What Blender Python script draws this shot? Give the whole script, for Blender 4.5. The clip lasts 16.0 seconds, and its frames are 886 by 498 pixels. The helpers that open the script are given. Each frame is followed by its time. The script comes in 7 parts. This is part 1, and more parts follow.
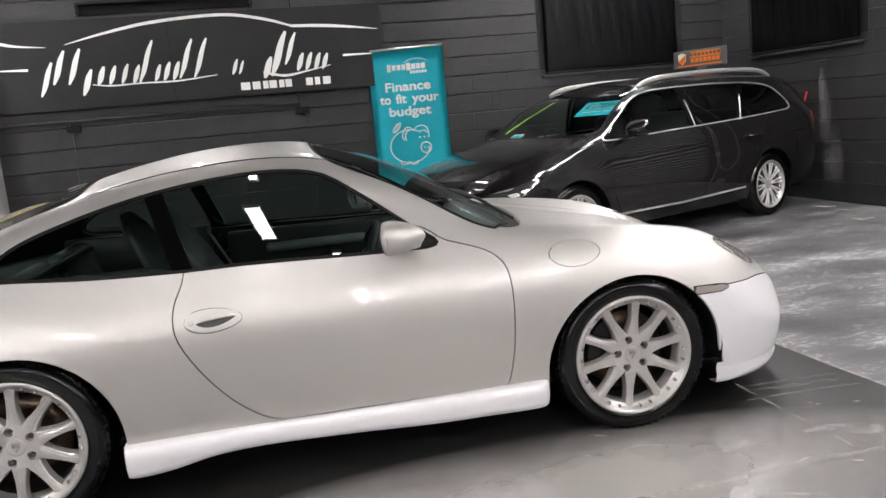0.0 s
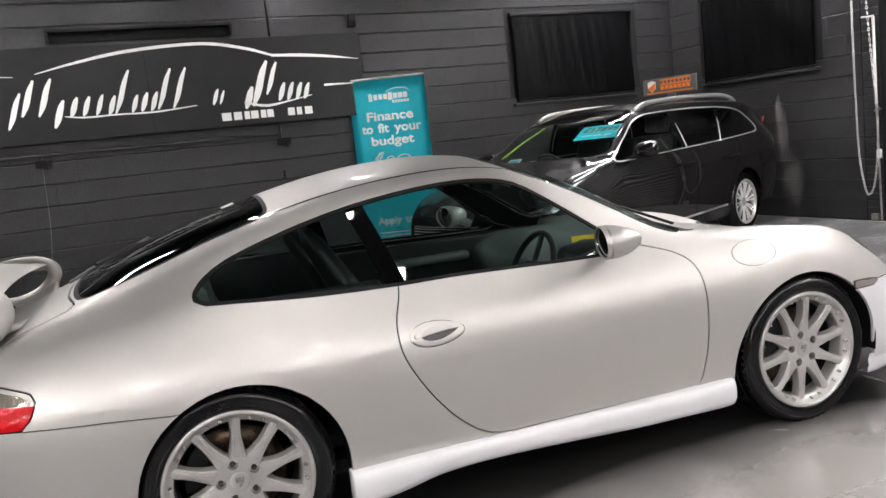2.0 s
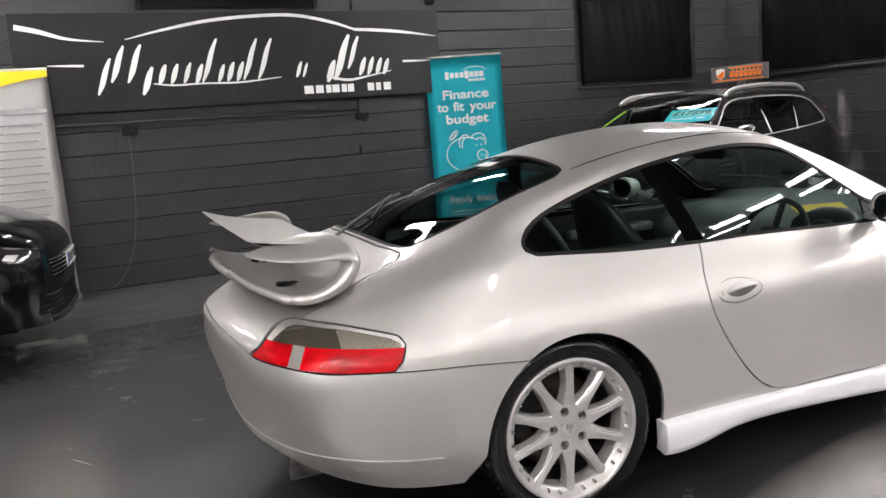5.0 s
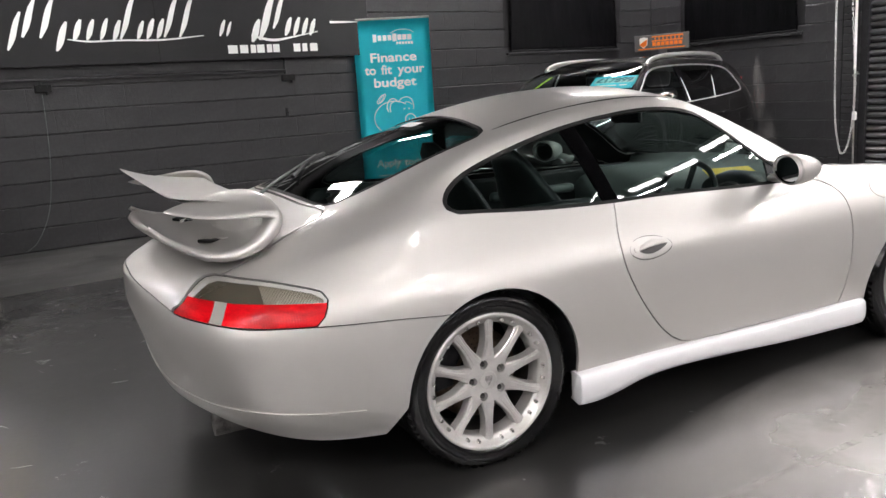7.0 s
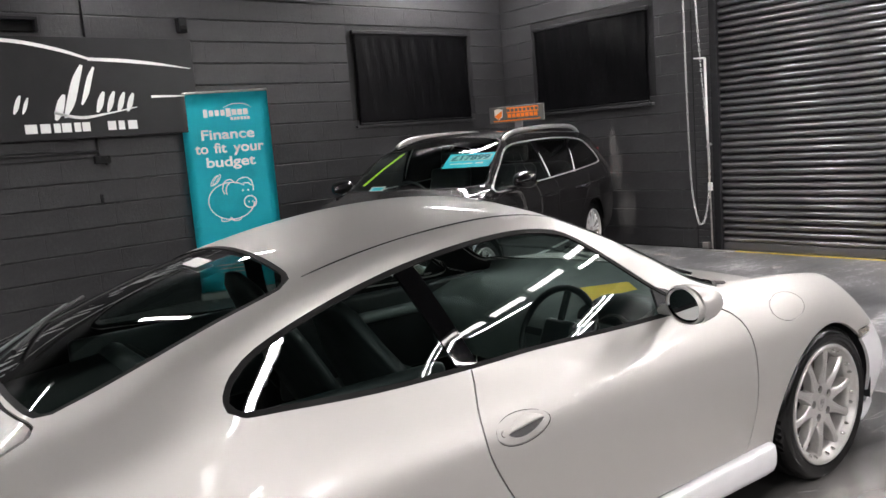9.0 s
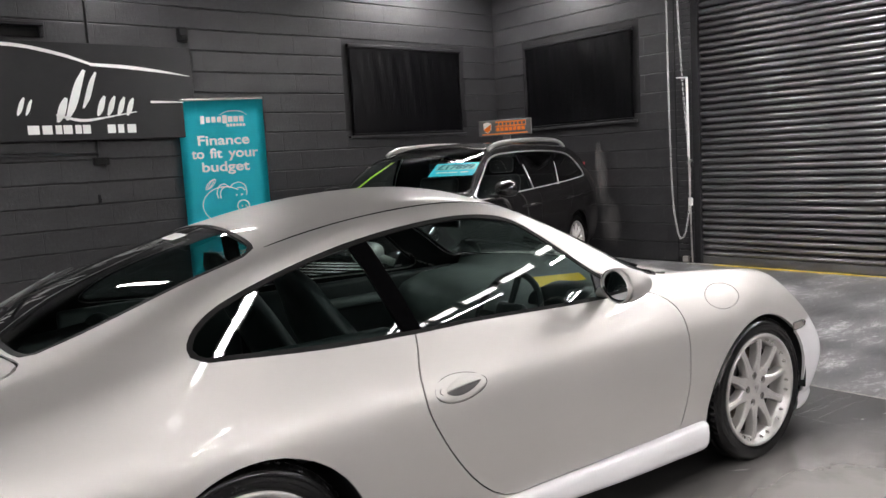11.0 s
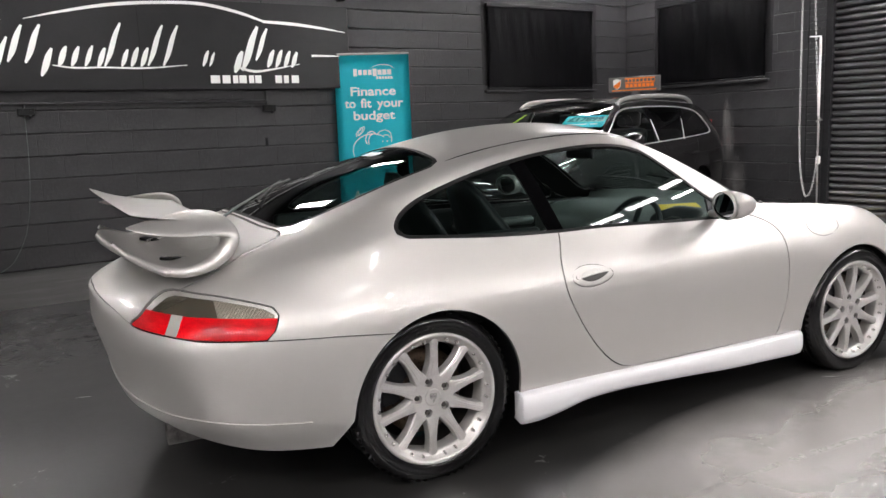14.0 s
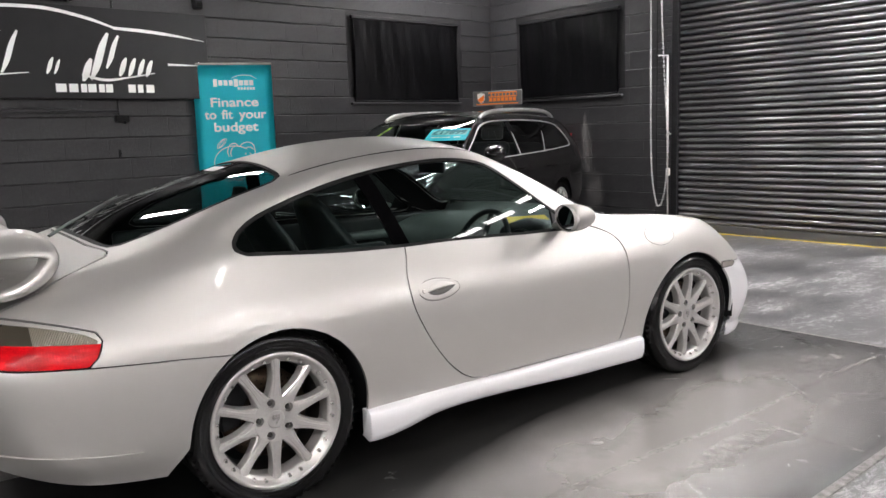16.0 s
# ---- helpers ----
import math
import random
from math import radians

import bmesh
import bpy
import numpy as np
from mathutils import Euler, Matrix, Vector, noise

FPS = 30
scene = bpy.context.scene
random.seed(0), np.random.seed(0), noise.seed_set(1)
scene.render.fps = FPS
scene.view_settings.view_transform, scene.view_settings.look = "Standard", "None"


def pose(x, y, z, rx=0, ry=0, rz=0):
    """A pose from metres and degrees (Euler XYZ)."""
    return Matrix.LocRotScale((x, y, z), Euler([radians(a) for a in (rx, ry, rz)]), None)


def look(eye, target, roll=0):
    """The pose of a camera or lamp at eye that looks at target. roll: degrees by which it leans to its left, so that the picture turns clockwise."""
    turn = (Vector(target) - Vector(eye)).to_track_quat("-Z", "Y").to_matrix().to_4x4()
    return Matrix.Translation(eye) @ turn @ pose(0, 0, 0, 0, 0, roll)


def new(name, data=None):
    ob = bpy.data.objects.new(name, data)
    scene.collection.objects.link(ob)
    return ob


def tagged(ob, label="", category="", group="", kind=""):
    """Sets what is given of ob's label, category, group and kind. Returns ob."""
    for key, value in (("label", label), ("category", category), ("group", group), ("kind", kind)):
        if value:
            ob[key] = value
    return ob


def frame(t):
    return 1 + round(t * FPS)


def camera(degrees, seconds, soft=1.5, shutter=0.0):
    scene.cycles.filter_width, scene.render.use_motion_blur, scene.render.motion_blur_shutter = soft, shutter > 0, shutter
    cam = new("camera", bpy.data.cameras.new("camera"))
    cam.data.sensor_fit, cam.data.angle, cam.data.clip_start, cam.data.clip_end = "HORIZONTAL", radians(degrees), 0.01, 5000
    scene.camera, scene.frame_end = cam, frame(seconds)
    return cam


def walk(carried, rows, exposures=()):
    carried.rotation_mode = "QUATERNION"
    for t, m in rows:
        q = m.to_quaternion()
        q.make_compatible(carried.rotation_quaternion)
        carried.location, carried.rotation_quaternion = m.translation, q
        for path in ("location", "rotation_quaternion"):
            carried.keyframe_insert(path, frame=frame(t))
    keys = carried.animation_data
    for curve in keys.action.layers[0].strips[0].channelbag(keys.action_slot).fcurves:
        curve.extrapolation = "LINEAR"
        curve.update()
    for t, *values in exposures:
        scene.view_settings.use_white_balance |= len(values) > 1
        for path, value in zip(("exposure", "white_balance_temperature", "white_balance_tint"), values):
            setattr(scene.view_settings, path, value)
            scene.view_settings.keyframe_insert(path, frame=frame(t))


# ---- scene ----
cam = camera(58.6, 16.0)
PATH = [
    (0, (0.881, -2.967, 1.339), (1.363, -1.054, 1.01), -5.3),
    (0.5, (0.592, -2.852, 1.331), (1.171, -0.961, 1.029), -5.6),
    (1, (0.282, -2.728, 1.343), (0.93, -0.858, 1.056), -6.0),
    (1.5, (-0.024, -2.674, 1.36), (0.702, -0.83, 1.086), -6.1),
    (2, (-0.277, -2.555, 1.344), (0.495, -0.729, 1.079), -6.3),
    (2.5, (-0.542, -2.376, 1.349), (0.265, -0.567, 1.078), -6.5),
    (3, (-0.854, -2.281, 1.356), (-0.017, -0.484, 1.088), -6.5),
    (3.5, (-1.071, -2.169, 1.357), (-0.211, -0.384, 1.083), -6.1),
    (4, (-1.265, -2.062, 1.351), (-0.418, -0.27, 1.086), -5.2),
    (4.2, (-1.314, -2.068, 1.352), (-0.478, -0.271, 1.086), -5.0),
    (6.3, (-1.452, -2.165, 1.33), (-0.546, -0.422, 0.955), -3.6),
    (6.5, (-1.451, -2.168, 1.329), (-0.525, -0.437, 0.946), -3.6),
    (7, (-1.422, -2.17, 1.321), (-0.438, -0.474, 0.926), -3.7),
    (7.5, (-1.258, -2.108, 1.332), (-0.176, -0.472, 0.94), -3.8),
    (8, (-1.036, -1.969, 1.395), (0.142, -0.394, 1.032), -4.3),
    (8.5, (-0.854, -1.686, 1.472), (0.419, -0.173, 1.173), -4.6),
    (9.65, (-0.768, -1.51, 1.515), (0.502, 0.012, 1.25), -4.4),
    (10.8, (-0.814, -1.709, 1.439), (0.471, -0.194, 1.207), -4.0),
    (11, (-0.843, -1.852, 1.401), (0.436, -0.332, 1.172), -3.3),
    (11.5, (-0.972, -2.129, 1.336), (0.275, -0.587, 1.071), -2.1),
    (12, (-1.199, -2.297, 1.315), (0.008, -0.725, 1.044), -1.6),
    (12.5, (-1.337, -2.405, 1.289), (-0.177, -0.803, 0.992), -1.5),
    (13, (-1.37, -2.42, 1.284), (-0.271, -0.776, 0.984), -1.7),
    (13.5, (-1.39, -2.39, 1.293), (-0.343, -0.714, 0.987), -2.0),
    (14, (-1.396, -2.375, 1.304), (-0.368, -0.688, 0.993), -2.1),
    (14.5, (-1.364, -2.375, 1.298), (-0.301, -0.711, 0.98), -2.0),
    (15, (-1.312, -2.388, 1.288), (-0.176, -0.774, 0.968), -1.8),
    (15.5, (-1.282, -2.416, 1.295), (-0.069, -0.857, 0.985), -1.7),
    (16, (-1.271, -2.429, 1.31), (0.007, -0.918, 1.017), -1.8),
]
EXPOSURES = [(0.0, 0.05), (3.5, 0.10), (7.0, 0.15), (8.7, 0.05), (11.0, -0.10), (12.5, 0.05), (14.5, 0.14), (16.0, 0.02)]
walk(cam, [(t, look(eye, target, roll)) for t, eye, target, roll in PATH], EXPOSURES)

# ---- light ----
world = bpy.data.worlds.new("world")
scene.world = world
world.use_nodes = True
world.node_tree.nodes["Background"].inputs[0].default_value = (0.02, 0.021, 0.023, 1)
world.node_tree.nodes["Background"].inputs[1].default_value = 0.3
TUBE, PANEL = 166.0, 18.0
# ceiling lights, unseen fill lights among them: x, y, turn, and where they differ length, spacing of the tubes (0: one
# tube or panel) and its width
LIGHTS = [(x, y, 90) for y in (-8.6, -6.2) for x in (-6.8, -3.2, 1.4, 2.8, 6.8)]
# unseen fill added for bumpers and east side: -4.4, -3.3, 5.6, 5.5, last 6.2
LIGHTS += [(-3.2, -3.9, 90), (-4.4, -1.6, 0), (-3.3, -1.9, 40), (-5.0, -5.0, 90), (-1.3, -5.2, 90), (6.6, -4.9, 90), (6.2, -0.5, 90), (6.2, 1.6, 90), (5.6, 3.5, 90, 0.75), (5.5, 0.5, 90), (6.2, -2.1, 90), (6.1, 5.75, 0), (-5.6, 4.4, 90)]
# x -1.4, 2.1 and -2.9 are fill added to brighten the sign wall
LIGHTS += [(0.56, -2.40, 90, 1.0, 0.0, 0.16), (0.71, -1.02, 90, 0.62, 0.0, 0.07), (0.30, 4.1, 90, 1.5, 0.0, 0.06), (1.3, -3.8, 90, 0.6, 0.0, 0.10), (-1.4, 5.0, 0, 1.2, 0.0, 0.10), (2.1, 5.5, 90, 1.0, 0.0, 0.08), (-2.9, 5.3, 90, 1.4, 0.0, 0.10)]
LIGHTS += [(4.62, -3.15, 53, 0.75, 0.0, 0.20), (4.15, -3.90, 53, 0.75, 0.0, 0.20), (3.68, -4.60, 53, 0.6, 0.0, 0.20), (3.30, -5.10, 53, 0.5, 0.0, 0.20), (5.0, -2.25, 53, 0.75, 0.0, 0.20), (4.2, -4.45, 53, 1.4, 0.0, 0.06), (5.45, -2.6, 53, 0.8, 0.0, 0.12)]

# ---- materials ----
def material(name, colour, rough=0.5, metal=0.0, coat=0.0, **more):
    m = bpy.data.materials.new(name)
    m.use_nodes = True
    b = m.node_tree.nodes["Principled BSDF"]
    b.inputs["Base Color"].default_value = (*colour, 1)
    b.inputs["Roughness"].default_value = rough
    b.inputs["Metallic"].default_value = metal
    b.inputs["Coat Weight"].default_value = coat
    b.inputs["Coat Roughness"].default_value = 0.03
    for key, value in more.items():
        b.inputs[key.replace("_", " ")].default_value = value
    return m


def node(m, kind, **values):
    n = m.node_tree.nodes.new(kind)
    for key, value in values.items():
        n.inputs[key.replace("_", " ")].default_value = value
    return n


def wire(m, a, out, b, into):
    m.node_tree.links.new(a.outputs[out], b.inputs[into])


def vary(m, low, high, scale=3.0, detail=6.0, rough=None, bump=0.0, bump_scale=60.0, spread=(0.35, 0.65), stretch=None, chance=0.0):
    """Gives a material two scales of mottling between two colours, a rough that goes with it, and fine relief."""
    tree, b = m.node_tree, m.node_tree.nodes["Principled BSDF"]
    place = node(m, "ShaderNodeTexCoord")
    src, port = place, "Object"
    if stretch:
        mapping = node(m, "ShaderNodeMapping", Scale=stretch)
        wire(m, place, "Object", mapping, "Vector")
        src, port = mapping, "Vector"
    big = node(m, "ShaderNodeTexNoise", Scale=scale, Detail=detail, Roughness=0.6)
    fine = node(m, "ShaderNodeTexNoise", Scale=scale * 14, Detail=4.0, Roughness=0.7)
    wire(m, src, port, big, "Vector")
    wire(m, src, port, fine, "Vector")
    mix = node(m, "ShaderNodeMath")
    mix.operation = "MULTIPLY_ADD"
    mix.inputs[1].default_value = 0.3
    wire(m, fine, "Fac", mix, 0)
    half = node(m, "ShaderNodeMath")
    half.operation = "MULTIPLY"
    half.inputs[1].default_value = 0.7
    wire(m, big, "Fac", half, 0)
    wire(m, half, "Value", mix, 2)
    ramp = node(m, "ShaderNodeValToRGB")
    ramp.color_ramp.elements[0].position, ramp.color_ramp.elements[1].position = spread
    ramp.color_ramp.elements[0].color, ramp.color_ramp.elements[1].color = (*low, 1), (*high, 1)
    wire(m, mix, "Value", ramp, "Fac")
    last, out = ramp, "Color"
    if chance:
        info = node(m, "ShaderNodeObjectInfo")
        scaled = node(m, "ShaderNodeMapRange")
        scaled.inputs[3].default_value, scaled.inputs[4].default_value = 1 - chance, 1 + chance
        wire(m, info, "Random", scaled, "Value")
        tint = node(m, "ShaderNodeHueSaturation")
        wire(m, scaled, "Result", tint, "Value")
        wire(m, ramp, "Color", tint, "Color")
        last, out = tint, "Color"
    wire(m, last, out, b, "Base Color")
    if rough:
        span = node(m, "ShaderNodeMapRange")
        span.inputs[1].default_value, span.inputs[2].default_value = spread
        span.inputs[3].default_value, span.inputs[4].default_value = rough
        wire(m, mix, "Value", span, "Value")
        wire(m, span, "Result", b, "Roughness")
    if bump:
        grain = node(m, "ShaderNodeTexNoise", Scale=bump_scale, Detail=5.0, Roughness=0.65)
        wire(m, src, port, grain, "Vector")
        relief = node(m, "ShaderNodeBump", Strength=bump, Distance=0.01)
        wire(m, grain, "Fac", relief, "Height")
        wire(m, relief, "Normal", b, "Normal")
    return m


def scuffed(m):
    """Old floor paint: a grey ground, rubbed pale streaks and specks, dark tyre marks."""
    b = m.node_tree.nodes["Principled BSDF"]
    place = node(m, "ShaderNodeTexCoord")
    turned = node(m, "ShaderNodeMapping", Scale=(1.0, 1.9, 1.0), Rotation=(0, 0, 0.25))
    wire(m, place, "Object", turned, "Vector")
    cloud = node(m, "ShaderNodeTexNoise", Scale=1.1, Detail=6.0, Roughness=0.6)
    streak = node(m, "ShaderNodeTexNoise", Scale=9.0, Detail=14.0, Roughness=0.80, Distortion=0.8)
    speck = node(m, "ShaderNodeTexNoise", Scale=90.0, Detail=5.0, Roughness=0.8)
    for n in (cloud, streak, speck):
        wire(m, turned, "Vector", n, "Vector")
    ground = node(m, "ShaderNodeValToRGB")
    ground.color_ramp.elements[0].position, ground.color_ramp.elements[1].position = 0.32, 0.68
    ground.color_ramp.elements[0].color, ground.color_ramp.elements[1].color = (0.040, 0.040, 0.042, 1), (0.135, 0.134, 0.137, 1)
    wire(m, cloud, "Fac", ground, "Fac")
    total = node(m, "ShaderNodeMath")
    total.operation = "MULTIPLY_ADD"
    total.inputs[1].default_value = 0.35
    wire(m, speck, "Fac", total, 0)
    patchy = node(m, "ShaderNodeMapRange")
    patchy.inputs[1].default_value, patchy.inputs[2].default_value = 0.3, 0.7
    patchy.inputs[3].default_value, patchy.inputs[4].default_value = -0.16, 0.11
    wire(m, cloud, "Fac", patchy, "Value")
    lifted = node(m, "ShaderNodeMath")
    wire(m, streak, "Fac", lifted, 0)
    wire(m, patchy, "Result", lifted, 1)
    wire(m, lifted, "Value", total, 2)
    pale = node(m, "ShaderNodeMapRange")
    pale.inputs[1].default_value, pale.inputs[2].default_value = 0.67, 0.86
    wire(m, total, "Value", pale, "Value")
    mix = node(m, "ShaderNodeMix")
    mix.data_type = "RGBA"
    wire(m, pale, "Result", mix, 0)
    m.node_tree.links.new(ground.outputs["Color"], mix.inputs[6])
    mix.inputs[7].default_value = (0.42, 0.41, 0.415, 1)
    m.node_tree.links.new(mix.outputs[2], b.inputs["Base Color"])
    sheen = node(m, "ShaderNodeMapRange")
    sheen.inputs[3].default_value, sheen.inputs[4].default_value = 0.22, 0.55
    wire(m, total, "Value", sheen, "Value")
    wire(m, sheen, "Result", b, "Roughness")
    relief = node(m, "ShaderNodeBump", Strength=0.15, Distance=0.004)
    wire(m, total, "Value", relief, "Height")
    wire(m, relief, "Normal", b, "Normal")
    return m


def ribbed(m, scale=60.0, depth=0.7):
    """Moulded ribs in a lamp's lens."""
    place = node(m, "ShaderNodeTexCoord")
    ribs = node(m, "ShaderNodeTexWave", Scale=scale, Distortion=0.0)
    ribs.bands_direction = "X"
    wire(m, place, "Object", ribs, "Vector")
    relief = node(m, "ShaderNodeBump", Strength=depth, Distance=0.003)
    wire(m, ribs, "Fac", relief, "Height")
    wire(m, relief, "Normal", m.node_tree.nodes["Principled BSDF"], "Normal")
    return m


def flake(m, amount, scale=900.0):
    """Metal flake in a car's paint."""
    b = m.node_tree.nodes["Principled BSDF"]
    place = node(m, "ShaderNodeTexCoord")
    cells = node(m, "ShaderNodeTexNoise", Scale=scale, Detail=1.0)
    wire(m, place, "Object", cells, "Vector")
    relief = node(m, "ShaderNodeBump", Strength=amount, Distance=0.001)
    wire(m, cells, "Fac", relief, "Height")
    wire(m, relief, "Normal", b, "Normal")
    return m


silver = flake(material("silver_paint", (0.50, 0.487, 0.464), 0.49, 0.77, 0.4, Coat_Roughness=0.02), 0.12)
kit_paint = flake(material("pale_silver_kit_paint", (0.66, 0.655, 0.665), 0.42, 0.15, 0.6), 0.05)
grey_paint = flake(material("grey_paint", (0.0065, 0.0060, 0.0062), 0.42, 0.0, 1.0, Coat_Roughness=0.01, Specular_IOR_Level=0.08), 0.03)
satin_trim = material("satin_bright_trim", (0.72, 0.72, 0.70), 0.28, 0.75)
lamp_dark = material("dark_lamp_glass", (0.05, 0.05, 0.05), 0.08, 0.3, 1.0)
black_paint = material("black_paint", (0.0025, 0.0025, 0.0028), 0.3, 0.0, 1.0, Specular_IOR_Level=0.1, Coat_Roughness=0.02)
pillar_black = material("black_glazed_pillar", (0.002, 0.002, 0.0022), 0.03, Specular_IOR_Level=0.5)
piano_black = material("gloss_black_trim", (0.003, 0.003, 0.0035), 0.2, Specular_IOR_Level=0.15)
black_plastic = vary(material("black_plastic", (0.008, 0.008, 0.009), 0.5, Specular_IOR_Level=0.2), (0.006, 0.006, 0.007), (0.011, 0.011, 0.012), 20, bump=0.1, bump_scale=400)
rubber = vary(material("tyre_rubber", (0.002, 0.002, 0.002), 0.3, Specular_IOR_Level=0.32), (0.001, 0.001, 0.001), (0.003, 0.003, 0.003), 8, rough=(0.12, 0.30), bump=0.06, bump_scale=160)
recess_shade = material("finger_recess_shade", (0.03, 0.029, 0.028), 0.5)
seal = material("rubber_seal", (0.005, 0.005, 0.005), 0.6, Specular_IOR_Level=0.15)
rim_paint = vary(material("rim_paint", (0.50, 0.49, 0.47), 0.33, 0.5, 0.6), (0.37, 0.358, 0.34), (0.49, 0.477, 0.46), 9, rough=(0.28, 0.40))
rim_bright = material("bright_wheel_paint", (0.74, 0.74, 0.73), 0.3, 0.4, 0.6)
# near black: the shade behind the spokes is put into this colour
barrel_shade = vary(material("shaded_barrel", (0.012, 0.011, 0.010), 0.6, 0.2), (0.006, 0.005, 0.005), (0.018, 0.016, 0.014), 14, rough=(0.4, 0.6))
polished = material("polished_metal", (0.80, 0.79, 0.77), 0.18, 0.9)
chrome = material("chrome", (0.85, 0.85, 0.85), 0.06, 1.0)
steel = vary(material("steel", (0.5, 0.49, 0.47), 0.35, 1.0), (0.36, 0.34, 0.31), (0.55, 0.54, 0.52), 12, rough=(0.25, 0.5))
tip_metal = vary(material("sooted_exhaust_tip", (0.2, 0.19, 0.18), 0.4, 0.8), (0.05, 0.047, 0.045), (0.24, 0.23, 0.22), 18, rough=(0.3, 0.6))
disc_metal = vary(material("brake_disc", (0.22, 0.18, 0.14), 0.35, 1.0), (0.07, 0.045, 0.030), (0.15, 0.115, 0.085), 10, rough=(0.35, 0.55))
leather = vary(material("black_leather", (0.015, 0.0175, 0.0175), 0.4, Specular_IOR_Level=0.35), (0.010, 0.012, 0.012), (0.020, 0.024, 0.024), 10, rough=(0.32, 0.5), bump=0.15, bump_scale=250)
trim_grey = vary(material("grey_trim", (0.08, 0.09, 0.088), 0.55), (0.095, 0.110, 0.104), (0.130, 0.150, 0.142), 12, bump=0.1, bump_scale=300)
red_lens = ribbed(vary(material("red_lens", (0.48, 0.003, 0.010), 0.3, 0.0, 0.12, Specular_IOR_Level=0.1), (0.26, 0.0008, 0.003), (0.68, 0.002, 0.008), 9, spread=(0.36, 0.66), stretch=(1, 1, 3)), 38.0, 0.05)
smoke_lens = material("smoke_lens", (0.075, 0.066, 0.05), 0.10, 0.3, 1.0)
clear_lens = material("clear_lens", (0.45, 0.43, 0.40), 0.14, 0.3, 1.0)
amber_lens = material("amber_lens", (0.30, 0.27, 0.25), 0.15, 0.2, 1.0)
red_plastic = material("red_plastic", (0.45, 0.01, 0.015), 0.4)
rib_lens = ribbed(material("ribbed_lens", (0.22, 0.20, 0.16), 0.2, 0.3, 0.5), 75.0, 0.5)
mirror_glass = material("mirror_glass", (0.55, 0.57, 0.58), 0.01, 1.0)


def pane_material(name, tint, gloss=0.12):
    """Thin tinted car glass: clear to look through, with a sharp reflection."""
    m = bpy.data.materials.new(name)
    m.use_nodes = True
    tree = m.node_tree
    tree.nodes.remove(tree.nodes["Principled BSDF"])
    out = tree.nodes["Material Output"]
    clear = node(m, "ShaderNodeBsdfTransparent", Color=(*tint, 1))
    shine = node(m, "ShaderNodeBsdfGlossy", Roughness=0.0)
    shine.inputs["Color"].default_value = (1, 1, 1, 1)
    facing = node(m, "ShaderNodeLayerWeight", Blend=0.5)
    power = node(m, "ShaderNodeMath")
    power.operation = "POWER"
    power.inputs[1].default_value = 5.0
    wire(m, facing, "Facing", power, 0)
    gain = node(m, "ShaderNodeMath")
    gain.operation = "MULTIPLY_ADD"
    gain.inputs[1].default_value, gain.inputs[2].default_value = 0.92, 0.08
    wire(m, power, "Value", gain, 0)
    mix = node(m, "ShaderNodeMixShader")
    wire(m, gain, "Value", mix, "Fac")
    wire(m, clear, "BSDF", mix, 1)
    wire(m, shine, "BSDF", mix, 2)
    wire(m, mix, "Shader", out, "Surface")
    return m


car_glass = pane_material("car_glass", (0.58, 0.67, 0.65))
dark_glass = pane_material("dark_glass", (0.10, 0.11, 0.11))
screen_glass = pane_material("screen_glass", (0.80, 0.88, 0.86))

wall_paint = vary(material("black_wall_paint", (0.017, 0.017, 0.018), 0.5, Specular_IOR_Level=0.4), (0.0150, 0.0150, 0.0160), (0.0340, 0.0336, 0.0354), 2.2, rough=(0.26, 0.48), bump=0.35, bump_scale=28, chance=0.02)
joint_paint = vary(material("black_joint_paint", (0.014, 0.014, 0.015), 0.6, Specular_IOR_Level=0.3), (0.006, 0.006, 0.0065), (0.012, 0.012, 0.0127), 5, bump=0.4, bump_scale=90)
ceiling_paint = vary(material("dark_ceiling_paint", (0.015, 0.015, 0.015), 0.8), (0.01, 0.01, 0.01), (0.02, 0.02, 0.02), 1.5)
bay_paint = vary(material("grey_floor_paint", (0.05, 0.05, 0.049), 0.45, 0.0, 1.0, Specular_IOR_Level=0.5, Coat_Roughness=0.19, Coat_IOR=2.0), (0.004, 0.004, 0.0038), (0.030, 0.0292, 0.028), 0.9, 9, rough=(0.38, 0.52), bump=0.05, bump_scale=30, spread=(0.30, 0.72))
sheen_noise = node(bay_paint, "ShaderNodeTexNoise", Scale=3.4, Detail=12.0, Roughness=0.78)
wire(bay_paint, node(bay_paint, "ShaderNodeTexCoord"), "Object", sheen_noise, "Vector")
sheen_span = node(bay_paint, "ShaderNodeMapRange")
sheen_span.inputs[1].default_value, sheen_span.inputs[2].default_value = 0.3, 0.7
sheen_span.inputs[3].default_value, sheen_span.inputs[4].default_value = 0.07, 0.31
wire(bay_paint, sheen_noise, "Fac", sheen_span, "Value")
wire(bay_paint, sheen_span, "Result", bay_paint.node_tree.nodes["Principled BSDF"], "Coat Roughness")
dark_strip_floor = vary(material("dark_strip_surface", (0.045, 0.045, 0.045), 0.45), (0.020, 0.020, 0.020), (0.085, 0.083, 0.081), 3.0, 12, rough=(0.3, 0.55), bump=0.15, bump_scale=50, spread=(0.36, 0.74), stretch=(0.5, 1.6, 1))
worn_floor = scuffed(material("worn_floor_paint", (0.16, 0.16, 0.16), 0.4))
shutter_paint = vary(material("black_shutter_paint", (0.02, 0.02, 0.0225), 0.4, 0.0, 1.0, Specular_IOR_Level=0.8, Coat_Roughness=0.20, Coat_IOR=2.1), (0.014, 0.014, 0.016), (0.024, 0.024, 0.027), 4, rough=(0.34, 0.44))
